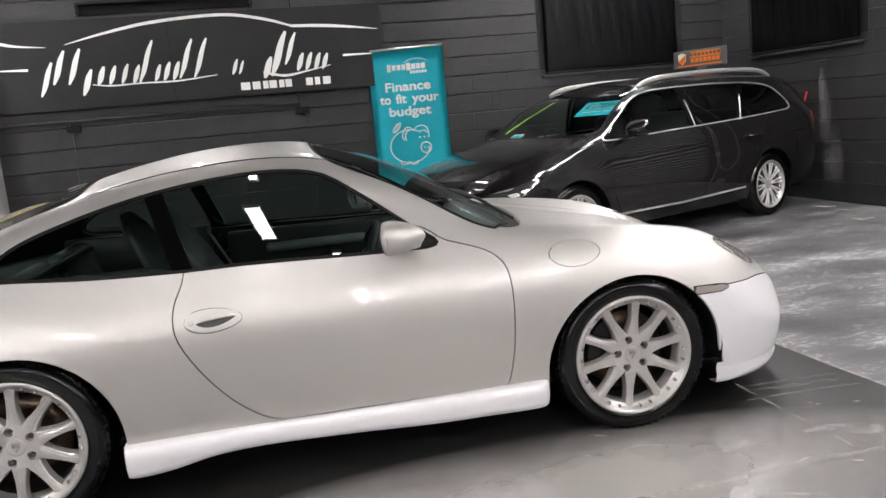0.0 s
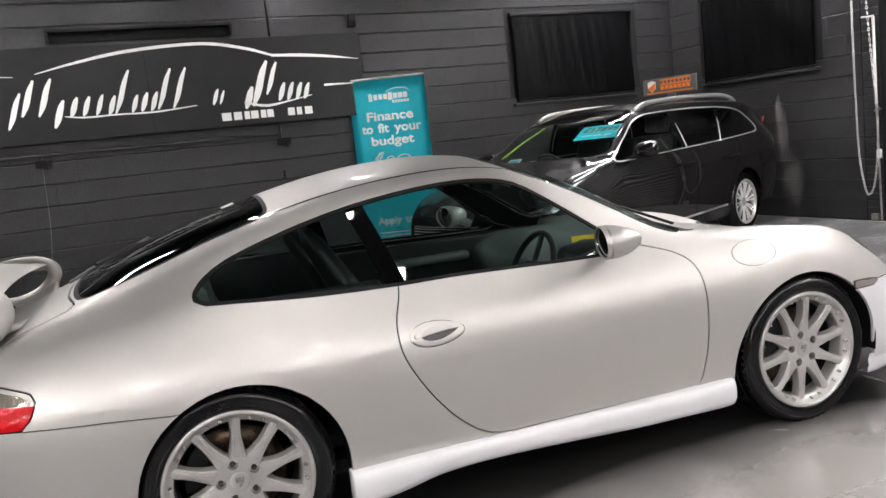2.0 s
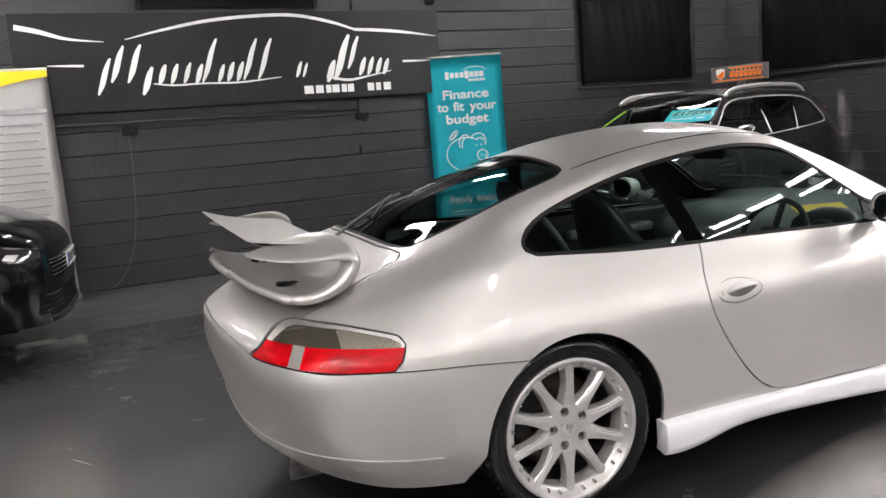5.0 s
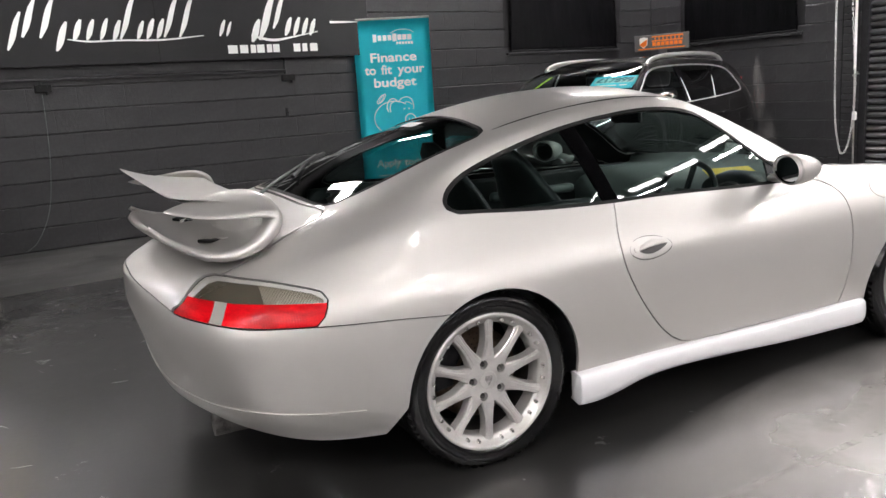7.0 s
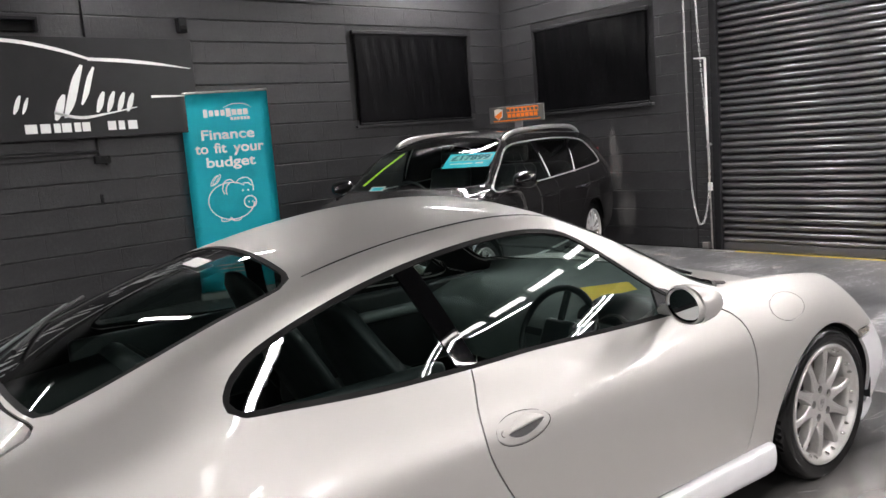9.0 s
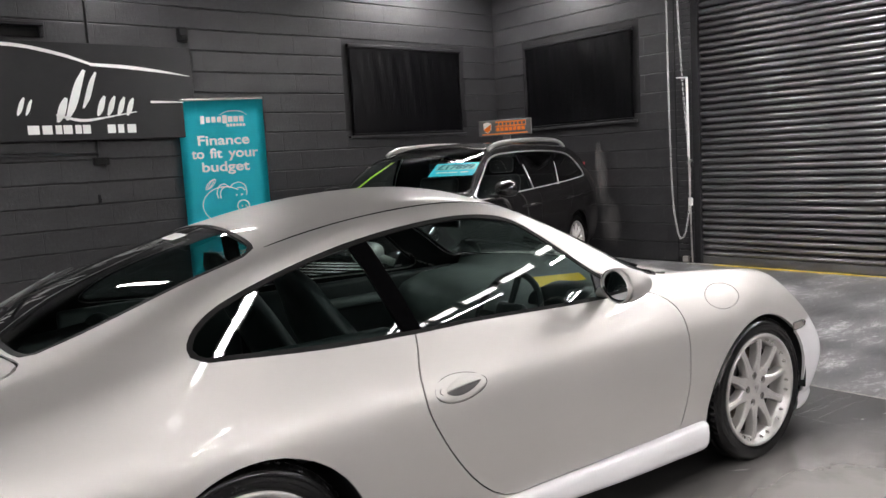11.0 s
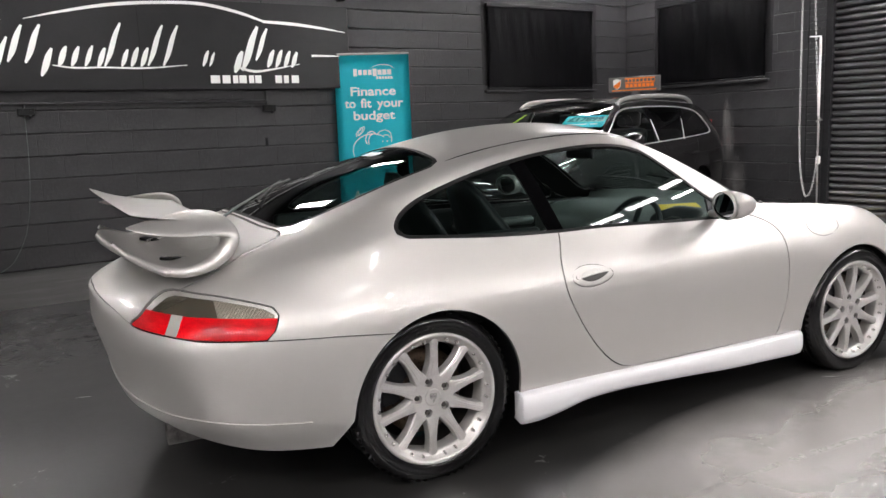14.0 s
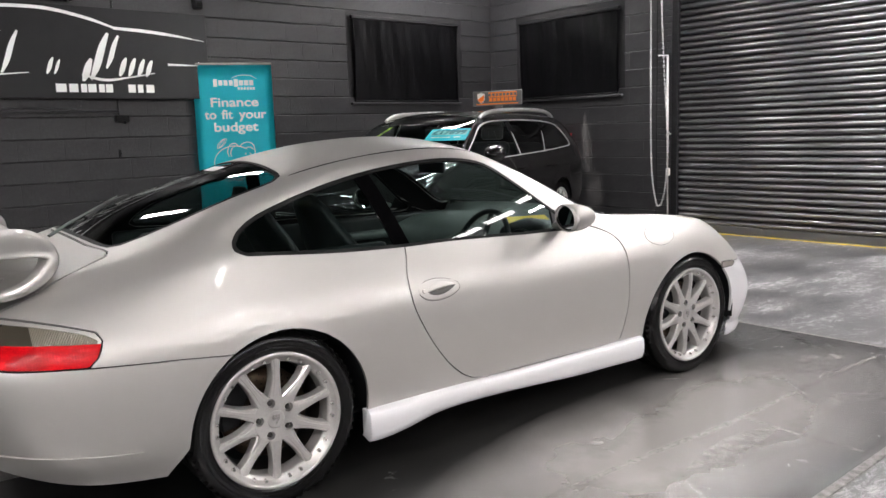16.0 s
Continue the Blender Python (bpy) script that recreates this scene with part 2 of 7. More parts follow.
blind_cloth = vary(material("black_blind_vinyl", (0.005, 0.005, 0.006), 0.35, Specular_IOR_Level=0.25), (0.0035, 0.0035, 0.0042), (0.0065, 0.0065, 0.0075), 3, rough=(0.28, 0.42), bump=0.6, bump_scale=6, stretch=(3, 3, 0.7))
board_black = vary(material("black_sign_board", (0.012, 0.012, 0.013), 0.35, Specular_IOR_Level=0.3), (0.010, 0.010, 0.011), (0.014, 0.014, 0.015), 3, rough=(0.3, 0.4))
white_vinyl = material("white_vinyl", (0.82, 0.82, 0.80), 0.45)
teal_vinyl = vary(material("teal_banner_print", (0.02, 0.56, 0.68), 0.4), (0.021, 0.62, 0.75), (0.028, 0.68, 0.81), 2, rough=(0.35, 0.45))
chain_steel = material("galvanised_chain", (0.62, 0.62, 0.60), 0.35, 0.7)
back_glass = pane_material("back_glass", (0.48, 0.56, 0.54))
teal_dark = material("teal_dark_print", (0.003, 0.16, 0.20), 0.4)
white_board = vary(material("white_banner_print", (0.80, 0.79, 0.76), 0.45), (0.76, 0.75, 0.72), (0.83, 0.82, 0.8), 2)
yellow_print = material("yellow_print", (0.82, 0.55, 0.01), 0.45)
orange_print = material("orange_print", (0.85, 0.20, 0.01), 0.45)
grey_board = material("grey_sign_board", (0.09, 0.09, 0.09), 0.45)
lime_print = material("lime_print", (0.45, 0.75, 0.03), 0.45)
crest_print = vary(material("dull_crest_print", (0.2, 0.19, 0.18), 0.4, 0.5), (0.05, 0.05, 0.05), (0.45, 0.44, 0.42), 60)
grey_print = material("grey_print", (0.35, 0.35, 0.35), 0.5)
yellow_plate = material("yellow_plate", (0.80, 0.42, 0.01), 0.35)
white_plastic = material("white_plastic", (0.75, 0.74, 0.72), 0.4)
yellow_line = vary(material("yellow_line_paint", (0.6, 0.42, 0.02), 0.5), (0.35, 0.25, 0.02), (0.72, 0.52, 0.03), 12)
flaked_paint = vary(material("flaked_white_paint", (0.6, 0.57, 0.55), 0.7), (0.10, 0.096, 0.094), (0.34, 0.325, 0.31), 30, bump=0.3)


def fading_film(name, colour, low, high, scale, most=0.17, second="Z", rough=0.9):
    """A broken film that thins out towards its edge: rubbed dust, or wear with painted glare."""
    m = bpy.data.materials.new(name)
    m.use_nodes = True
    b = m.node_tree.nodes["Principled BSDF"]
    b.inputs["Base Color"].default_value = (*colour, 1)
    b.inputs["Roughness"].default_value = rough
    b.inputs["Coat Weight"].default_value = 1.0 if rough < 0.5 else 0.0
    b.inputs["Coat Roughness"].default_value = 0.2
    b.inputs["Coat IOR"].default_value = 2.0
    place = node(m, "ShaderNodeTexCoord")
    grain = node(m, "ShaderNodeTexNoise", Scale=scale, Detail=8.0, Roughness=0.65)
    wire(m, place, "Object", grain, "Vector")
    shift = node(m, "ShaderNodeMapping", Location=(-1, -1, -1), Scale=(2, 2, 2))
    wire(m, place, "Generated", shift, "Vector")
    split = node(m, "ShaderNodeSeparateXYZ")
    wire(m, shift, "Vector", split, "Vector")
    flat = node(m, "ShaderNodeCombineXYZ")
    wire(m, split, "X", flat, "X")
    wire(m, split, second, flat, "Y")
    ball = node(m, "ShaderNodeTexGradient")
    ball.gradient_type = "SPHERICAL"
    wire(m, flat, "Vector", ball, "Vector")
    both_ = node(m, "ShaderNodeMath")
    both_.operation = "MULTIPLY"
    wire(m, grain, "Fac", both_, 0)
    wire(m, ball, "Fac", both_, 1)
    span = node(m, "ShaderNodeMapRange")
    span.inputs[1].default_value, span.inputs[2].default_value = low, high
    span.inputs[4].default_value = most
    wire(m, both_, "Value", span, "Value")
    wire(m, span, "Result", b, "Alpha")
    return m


scuff_dust = fading_film("pale_scuff_dust", (0.30, 0.29, 0.28), 0.10, 0.46, 7.0, 0.2)
# mottled floor wear, paler still to paint in the lamps' glare
wear_and_glare = fading_film("pale_wear_and_glare", (0.44, 0.42, 0.40), 0.02, 0.34, 1.3, 0.66, "Y", 0.3)


def rubbed(name, colour, most, scale):
    """Broken paint rub-off: patchy, see-through between the patches."""
    m = bpy.data.materials.new(name)
    m.use_nodes = True
    b = m.node_tree.nodes["Principled BSDF"]
    b.inputs["Base Color"].default_value = (*colour, 1)
    b.inputs["Roughness"].default_value = 0.6
    place = node(m, "ShaderNodeTexCoord")
    grain = node(m, "ShaderNodeTexNoise", Scale=scale, Detail=6.0, Roughness=0.7)
    wire(m, place, "Object", grain, "Vector")
    span = node(m, "ShaderNodeMapRange")
    span.inputs[1].default_value, span.inputs[2].default_value = 0.44, 0.62
    span.inputs[4].default_value = most
    wire(m, grain, "Fac", span, "Value")
    wire(m, span, "Result", b, "Alpha")
    return m


tread_rub = rubbed("pale_tread_marks", (0.55, 0.53, 0.50), 0.36, 14.0)
line_rub = rubbed("rubbed_joint_line", (0.50, 0.48, 0.45), 0.30, 18.0)
glow, soft_glow = (material(name, (0.8, 0.8, 0.8), Emission_Color=(1.0, 0.955, 0.957, 1), Emission_Strength=power) for name, power in (("tube_light", TUBE), ("diffuser_light", PANEL)))


def glide(vals, per, mirror=False):
    """A smooth curve through the values, with `per` steps from each to the next."""
    v = np.array(vals, float)
    a, b = (v[1], v[-2]) if mirror else (2 * v[0] - v[1], 2 * v[-1] - v[-2])
    v = np.concatenate([[a], v, [b]])
    out = []
    for i in range(1, len(v) - 2):
        t = np.arange(per) / per
        t = t.reshape(-1, *[1] * (v.ndim - 1))
        p0, p1, p2, p3 = v[i - 1], v[i], v[i + 1], v[i + 2]
        out.append(0.5 * (2 * p1 + (p2 - p0) * t + (2 * p0 - 5 * p1 + 4 * p2 - p3) * t**2 + (3 * p1 - p0 - 3 * p2 + p3) * t**3))
    return np.concatenate(out + [v[-2:-1]])


class Shell:
    """A car's skin: feature lines that run from tail to nose, and panels cut from it."""

    def __init__(self, xs, lines, along=10, across=6):
        x = glide(xs, along, True)
        half = [(glide(y, along), glide(z, along)) for y, z in lines]
        full = [(-y, z) for y, z in half[:-1]] + [(y * 0, z) for y, z in half[-1:]] + half[-2::-1]
        ys = glide(np.array([y for y, _ in full]), across)
        zs = glide(np.array([z for _, z in full]), across)
        n, m = ys.shape
        self.shape = (n, m)
        grid = np.stack([np.broadcast_to(x, ys.shape), ys, zs], -1)
        du, dv = np.gradient(grid, axis=0), np.gradient(grid, axis=1)
        nor = np.cross(dv, du)
        nor /= np.linalg.norm(nor, axis=-1, keepdims=True) + 1e-9
        if nor[n // 2, m // 2, 2] < 0:
            nor = -nor
        self.P, self.N = list(map(tuple, grid.reshape(-1, 3))), list(map(tuple, nor.reshape(-1, 3)))
        self.faces = [(i * m + j, (i + 1) * m + j, (i + 1) * m + j + 1, i * m + j + 1) for i in range(n - 1) for j in range(m - 1)]
        i, j = n // 2, m // 2
        if np.cross(grid[i + 1, j] - grid[i, j], grid[i, j + 1] - grid[i, j])[2] * nor[i, j, 2] < 0:
            self.faces = [f[::-1] for f in self.faces]

    def cut(self, faces, distance):
        """Parts faces along distance = 0: those where it is below, those where it is above."""
        d = distance(np.array(self.P))
        d = np.where(np.abs(d) < 1e-5, 0, d).tolist()
        P, N, made, low, high = self.P, self.N, {}, [], []
        for f in faces:
            s = [d[i] for i in f]
            if max(s) <= 0:
                low.append(f)
            elif min(s) >= 0:
                high.append(f)
            else:
                a, b = [], []
                for k, i in enumerate(f):
                    j = f[(k + 1) % len(f)]
                    if s[k] <= 0:
                        a.append(i)
                    if s[k] >= 0:
                        b.append(i)
                    if d[i] * d[j] < 0:
                        key = (min(i, j), max(i, j))
                        if key not in made:
                            t = d[key[0]] / (d[key[0]] - d[key[1]])
                            p, q, u, v = P[key[0]], P[key[1]], N[key[0]], N[key[1]]
                            made[key] = len(P)
                            P.append(tuple(p[c] + t * (q[c] - p[c]) for c in range(3)))
                            N.append(tuple(u[c] + t * (v[c] - u[c]) for c in range(3)))
                            d.append(0.0)
                        a.append(made[key])
                        b.append(made[key])
                if len(a) > 2:
                    low.append(tuple(a))
                if len(b) > 2:
                    high.append(tuple(b))
        return low, high

    def panel(self, faces, distance, gap=0.0025):
        """The panel inside a seam, and what is left outside it; the seam itself falls out."""
        low, rest = self.cut(faces, lambda p: distance(p) + gap)
        _, high = self.cut(rest, lambda p: distance(p) - gap)
        return low, high


def outline(points, per=6, closed=True):
    """A smooth closed curve through points, as a polygon."""
    p = np.array(points, float)
    if not closed:
        return p
    q = np.concatenate([p[-1:], p, p[:2]])
    out = []
    for i in range(1, len(q) - 2):
        for t in np.arange(per) / per:
            a, b, c, e = q[i - 1], q[i], q[i + 1], q[i + 2]
            out.append(0.5 * (2 * b + (c - a) * t + (2 * a - 5 * b + 4 * c - e) * t**2 + (3 * b - a - 3 * c + e) * t**3))
    return np.array(out)


def away(poly, a, b):
    """Signed distance to a polygon in the plane of the axes a and b: below nought inside."""
    poly = np.array(poly, float)

    def f(p):
        q = p[:, [a, b]]
        best, odd = np.full(len(q), 1e9), np.zeros(len(q), bool)
        for s, e in zip(poly, np.roll(poly, -1, 0)):
            w = e - s
            t = np.clip(((q - s) @ w) / (w @ w + 1e-12), 0, 1)
            best = np.minimum(best, np.hypot(*(q - s - t[:, None] * w).T))
            with np.errstate(divide="ignore", invalid="ignore"):
                hit = ((s[1] > q[:, 1]) != (e[1] > q[:, 1])) & (q[:, 0] < w[0] * (q[:, 1] - s[1]) / (w[1] if w[1] else 1e-12) + s[0])
            odd ^= hit
        return np.where(odd, -best, best)

    return f


def both(*parts):
    return lambda p: np.max([f(p) for f in parts], axis=0)


def beyond(axis, value, sign=1):
    """Below nought where sign * axis lies beyond value."""
    return lambda p: value - sign * p[:, axis]


def wide(value):
    """Below nought where the skin is further than value from the middle."""
    return lambda p: value - np.abs(p[:, 1])


def coupe_shell():
    xs = [-1.105, -1.068, -0.91, -0.60, -0.25, 0.15, 0.65, 1.15, 1.60, 1.95, 2.30, 2.70, 3.00, 3.205, 3.275]
    rocker = ([0, .38, .62, .78, .83, .84, .80, .79, .79, .79, .80, .765, .65, .40, 0],
              [.36, .33, .27, .225, .20, .19, .18, .17, .17, .17, .17, .13, .12, .12, .13])
    low = ([0, .44, .70, .835, .87, .865, .825, .815, .815, .815, .835, .805, .71, .47, 0],
           [.40, .38, .35, .33, .32, .30, .29, .28, .28, .28, .28, .24, .22, .20, .20])
    waist = ([0, .47, .745, .865, .887, .882, .85, .84, .84, .845, .862, .828, .745, .50, 0],
             [.52, .52, .52, .52, .52, .50, .48, .47, .47, .48, .48, .42, .36, .32, .29])
    flank = ([0, .45, .73, .845, .868, .865, .84, .828, .825, .828, .84, .805, .715, .475, 0],
             [.60, .61, .64, .68, .69, .69, .68, .68, .68, .68, .66, .57, .47, .40, .35])
    belt = ([0, .41, .63, .74, .765, .755, .737, .735, .735, .75, .785, .73, .625, .42, 0],
            [.67, .68, .73, .80, .845, .862, .85, .845, .84, .82, .775, .70, .58, .465, .39])
    glass = ([0, .36, .53, .645, .65, .655, .65, .65, .66, .665, .665, .61, .48, .29, 0],
             [.70, .71, .765, .855, .93, .985, 1.03, 1.03, .94, .872, .842, .778, .645, .50, .41])
    rail = ([0, .28, .42, .55, .53, .53, .53, .53, .56, .54, .50, .45, .36, .22, 0],
            [.71, .73, .785, .885, .985, 1.11, 1.20, 1.20, 1.03, .875, .80, .72, .605, .495, .415])
    crown = ([0, .15, .22, .29, .29, .29, .29, .29, .31, .29, .26, .23, .18, .11, 0],
             [.72, .74, .795, .90, 1.045, 1.165, 1.262, 1.258, 1.10, .90, .81, .73, .615, .50, .42])
    ridge = ([0] * 15,
             [.72, .74, .80, .905, 1.065, 1.185, 1.285, 1.282, 1.125, .912, .82, .737, .622, .505, .42])
    shell = Shell(xs, [rocker, low, waist, flank, belt, glass, rail, crown, ridge])
    tail = np.array(shell.P)
    w = np.clip((-0.55 - tail[:, 0]) / 0.5, 0, 1)
    w = w * w * (3 - 2 * w)
    tail[:, 0] += w * (0.03 + 0.27 * np.maximum(0.60 - tail[:, 2], 0))  # the bumper tucks in towards the ground
    shell.P = list(map(tuple, tail))
    return shell

# ---- building helpers ----
def thing(name, label, category, group="", kind="", at=None):
    ob = new(name)
    if at is not None:
        ob.matrix_world = at
    return tagged(ob, label, category, group, kind)


def part(name, bm, mat, parent=None, label="", smooth=False, at=None):
    """Links a bmesh, or a mesh, as one object under a thing or a part."""
    if isinstance(bm, bmesh.types.BMesh):
        me = bpy.data.meshes.new(name)
        bm.normal_update()
        bm.to_mesh(me)
        bm.free()
        me.materials.append(mat)
        if smooth:
            me.polygons.foreach_set("use_smooth", [True] * len(me.polygons))
    else:
        me = bm
    ob = new(name, me)
    if parent is not None:
        ob.parent = parent
    if at is not None:
        ob.matrix_basis = at
    return tagged(ob, label)


def box(size, at=(0, 0, 0), bevel=0.0, segments=2, bm=None, turn=None):
    bm = bm or bmesh.new()
    m = Matrix.Translation(at) @ (turn or Matrix()) @ Matrix.Diagonal((*size, 1))
    made = bmesh.ops.create_cube(bm, size=1, matrix=m)["verts"]
    if bevel:
        edges = list({e for v in made for e in v.link_edges})
        bmesh.ops.bevel(bm, geom=edges, offset=bevel, segments=segments, affect="EDGES", profile=0.5)
    return bm


def lathe(profile, steps=48, bm=None, axis="Y", closed=False):
    """Turns a profile of (radius, along) about the axis."""
    bm = bm or bmesh.new()
    rings = []
    for k in range(steps):
        a = 2 * math.pi * k / steps
        c, s = math.cos(a), math.sin(a)
        rings.append([bm.verts.new((r * c, y, r * s) if axis == "Y" else (r * c, r * s, y)) for r, y in profile])
    n = len(profile)
    for k in range(steps):
        p, q = rings[k], rings[(k + 1) % steps]
        for i in range(n if closed else n - 1):
            j = (i + 1) % n
            bm.faces.new((p[i], p[j], q[j], q[i]) if axis == "Y" else (p[i], q[i], q[j], p[j]))
    bmesh.ops.remove_doubles(bm, verts=bm.verts, dist=1e-6)
    bmesh.ops.recalc_face_normals(bm, faces=bm.faces)
    return bm


def sweep(path, section, bm=None, scales=None, up=(0, 0, 1), caps=True):
    """Draws a closed section, of (sideways, upwards) points, along a path."""
    bm = bm or bmesh.new()
    path = [Vector(p) for p in path]
    rings = []
    for i, p in enumerate(path):
        d = (path[min(i + 1, len(path) - 1)] - path[max(i - 1, 0)]).normalized()
        side = d.cross(Vector(up))
        side = side.normalized() if side.length > 1e-4 else Vector((1, 0, 0))
        top = side.cross(d).normalized()
        k = scales[i] if scales else 1.0
        kx, ky = k if isinstance(k, tuple) else (k, k)
        rings.append([bm.verts.new(p + side * a * kx + top * b * ky) for a, b in section])
    for p, q in zip(rings, rings[1:]):
        for i in range(len(section)):
            j = (i + 1) % len(section)
            bm.faces.new((p[i], p[j], q[j], q[i]))
    if caps:
        bm.faces.new(rings[0][::-1])
        bm.faces.new(rings[-1])
    bmesh.ops.recalc_face_normals(bm, faces=bm.faces)
    return bm


def ring(radius, n=8, ratio=1.0):
    return [(radius * math.cos(2 * math.pi * k / n), radius * ratio * math.sin(2 * math.pi * k / n)) for k in range(n)]


def plate(points, thick, bm=None):
    """A flat piece in the x-z plane from its outline, thick along y towards -y."""
    bm = bm or bmesh.new()
    front = [bm.verts.new((x, -thick, z)) for x, z in points]
    back = [bm.verts.new((x, 0, z)) for x, z in points]
    bm.faces.new(front)
    bm.faces.new(back[::-1])
    for i in range(len(points)):
        j = (i + 1) % len(points)
        bm.faces.new((front[i], front[j], back[j], back[i]))
    bmesh.ops.recalc_face_normals(bm, faces=bm.faces)
    return bm


def stroke(points, widths, thick=0.004, per=6, bm=None):
    """A painted stroke in the x-z plane, of varying width."""
    p = glide(points, per)
    w = glide(widths, per) if not isinstance(widths, float) else np.full(len(p), widths)
    d = np.gradient(p, axis=0)
    d /= np.linalg.norm(d, axis=1, keepdims=True) + 1e-9
    n = np.stack([-d[:, 1], d[:, 0]], 1)
    left, right = p + n * w[:, None] / 2, p - n * w[:, None] / 2
    bm = bm or bmesh.new()
    rows = [[bm.verts.new((q[0], y, q[1])) for q, y in ((a, -thick), (b, -thick), (b, 0), (a, 0))] for a, b in zip(left, right)]
    for r, s in zip(rows, rows[1:]):
        for i in range(4):
            j = (i + 1) % 4
            bm.faces.new((r[i], s[i], s[j], r[j]))
    bm.faces.new(rows[0])
    bm.faces.new(rows[-1][::-1])
    bmesh.ops.recalc_face_normals(bm, faces=bm.faces)
    return bm


def lettering(name, text, height, mat, parent, at, depth=0.001, bold=0.0, width=None):
    """Raised lettering in the built-in font, on the x-z plane, centred."""
    c = bpy.data.curves.new(name, "FONT")
    c.body, c.size, c.align_x, c.align_y, c.extrude, c.offset = text, height, "CENTER", "CENTER", depth, bold
    ob = bpy.data.objects.new(name, c)
    scene.collection.objects.link(ob)
    me = bpy.data.meshes.new_from_object(ob.evaluated_get(bpy.context.evaluated_depsgraph_get()))
    bpy.data.objects.remove(ob)
    me.transform(pose(0, 0, 0, 90))
    if width:
        xs = [v.co.x for v in me.vertices]
        me.transform(Matrix.Diagonal((width / (max(xs) - min(xs)), 1, 1, 1)))
    me.materials.clear()
    me.materials.append(mat)
    return part(name, me, mat, parent, at=at)


def skin(shell, faces, sink=0.0, flange=0.012):
    """A panel of a shell as a bmesh: smooth, with its edges turned in."""
    bm = bmesh.new()
    made = {}

    def vert(i, more=0.0):
        key = (i, more)
        if key not in made:
            p, n = shell.P[i], shell.N[i]
            made[key] = bm.verts.new([p[c] - (sink + more) * n[c] for c in range(3)])
        return made[key]

    count = {}
    for f in faces:
        for a, b in zip(f, f[1:] + f[:1]):
            count[(min(a, b), max(a, b))] = count.get((min(a, b), max(a, b)), 0) + 1
    sharp = []
    for f in faces:
        vs = [vert(i) for i in f]
        vs = [v for k, v in enumerate(vs) if (v.co - vs[k - 1].co).length > 1e-6]
        if len(vs) > 2:
            try:
                bm.faces.new(vs)
            except ValueError:
                continue
        if flange:
            for a, b in zip(f, f[1:] + f[:1]):
                if count[(min(a, b), max(a, b))] == 1:
                    try:
                        bm.faces.new((vert(b), vert(a), vert(a, flange), vert(b, flange)))
                        sharp.append((a, b))
                    except ValueError:
                        pass
    for a, b in sharp:
        e = bm.edges.get((vert(a), vert(b)))
        if e:
            e.smooth = False
    return bm

# ---- the room ----
WALL_Y, CEIL, EAST = 6.5, 4.1, 7.355


def structure(name, bm, mat, label, category, smooth=False, at=None):
    return tagged(part(name, bm, mat, None, smooth=smooth, at=at), label, category, kind="structure")


floor = structure("floor", box((20, 19, 0.2), (-1.5, -1.3, -0.1)), worn_floor, "worn grey concrete floor with scuffed flaking paint", "floor")
bay = thing("floor_bay", "smooth dark grey painted floor bay under the silver car", "floor", kind="structure")
part("bay_surface", box((9.4, 5.77, 0.004), (-1.2, 1.625, 0.002), 0.0015, 1), bay_paint, bay)
part("bay_edge_strip", box((0.018, 5.77, 0.006), (3.509, 1.625, 0.003)), flaked_paint, bay)
part("bay_near_edge", box((9.4, 0.035, 0.006), (-1.2, -1.278, 0.003)), flaked_paint, bay)
part("dark_strip", box((7.4, 2.385, 0.003), (-0.2, 5.70, 0.0015)), dark_strip_floor, bay, "darker streaked floor strip by the wall")
# these films brighten the bay's right side: wear plus glare put into colour
part("wear_glare_film", box((3.5, 1.26, 0.001), (1.74, -0.63, 0.0048)), wear_and_glare, bay, "pale film of mottled wear and painted glare on the floor paint")
part("wear_glare_film", box((1.1, 2.0, 0.001), (3.0, 1.9, 0.0048)), wear_and_glare, bay)
flat_down = pose(0, 0, 0.0056, -90)
random.seed(11)
for points, w in (([(0.2, -0.62), (0.94, -0.63), (1.44, -0.66), (1.72, -0.69), (2.2, -0.70), (2.81, -0.71), (3.4, -0.74)], 0.030), ([(1.92, -0.72), (1.90, -0.93), (1.90, -1.22)], 0.022), ([(2.95, -0.72), (2.96, -0.3), (2.98, 0.1)], 0.018)):
    part("joint_line", stroke(points, w, 0.0004, 8), line_rub, bay, at=flat_down)
# dashed tyre tread marks and pale scuffs at the bay's open end
for (x0, y0), (x1, y1), n in (((2.50, -0.86), (2.86, -1.10), 13), ((2.62, -0.41), (2.92, -0.84), 12), ((2.30, -0.80), (2.62, -1.06), 8)):
    for k in range(n):
        t = k / (n - 1)
        x, y = x0 + (x1 - x0) * t, y0 + (y1 - y0) * t
        part("tread_mark", stroke([(x, y), (x + 0.012, y - 0.004), (x + 0.024 + 0.01 * random.random(), y - 0.010)], 0.011 + 0.008 * random.random(), 0.0004, 2), tread_rub, bay, at=flat_down)
for k in range(4):
    y = 0.06 - (0.0, 0.06, 0.085, 0.15)[k]
    part("tyre_track", stroke([(2.90 + 0.09 * ((k * 7) % 3), y - 0.02), (3.2, y - 0.04), (3.49 - 0.05 * (k % 2), y - 0.075)], 0.007, 0.0004, 4), line_rub, bay, at=flat_down)
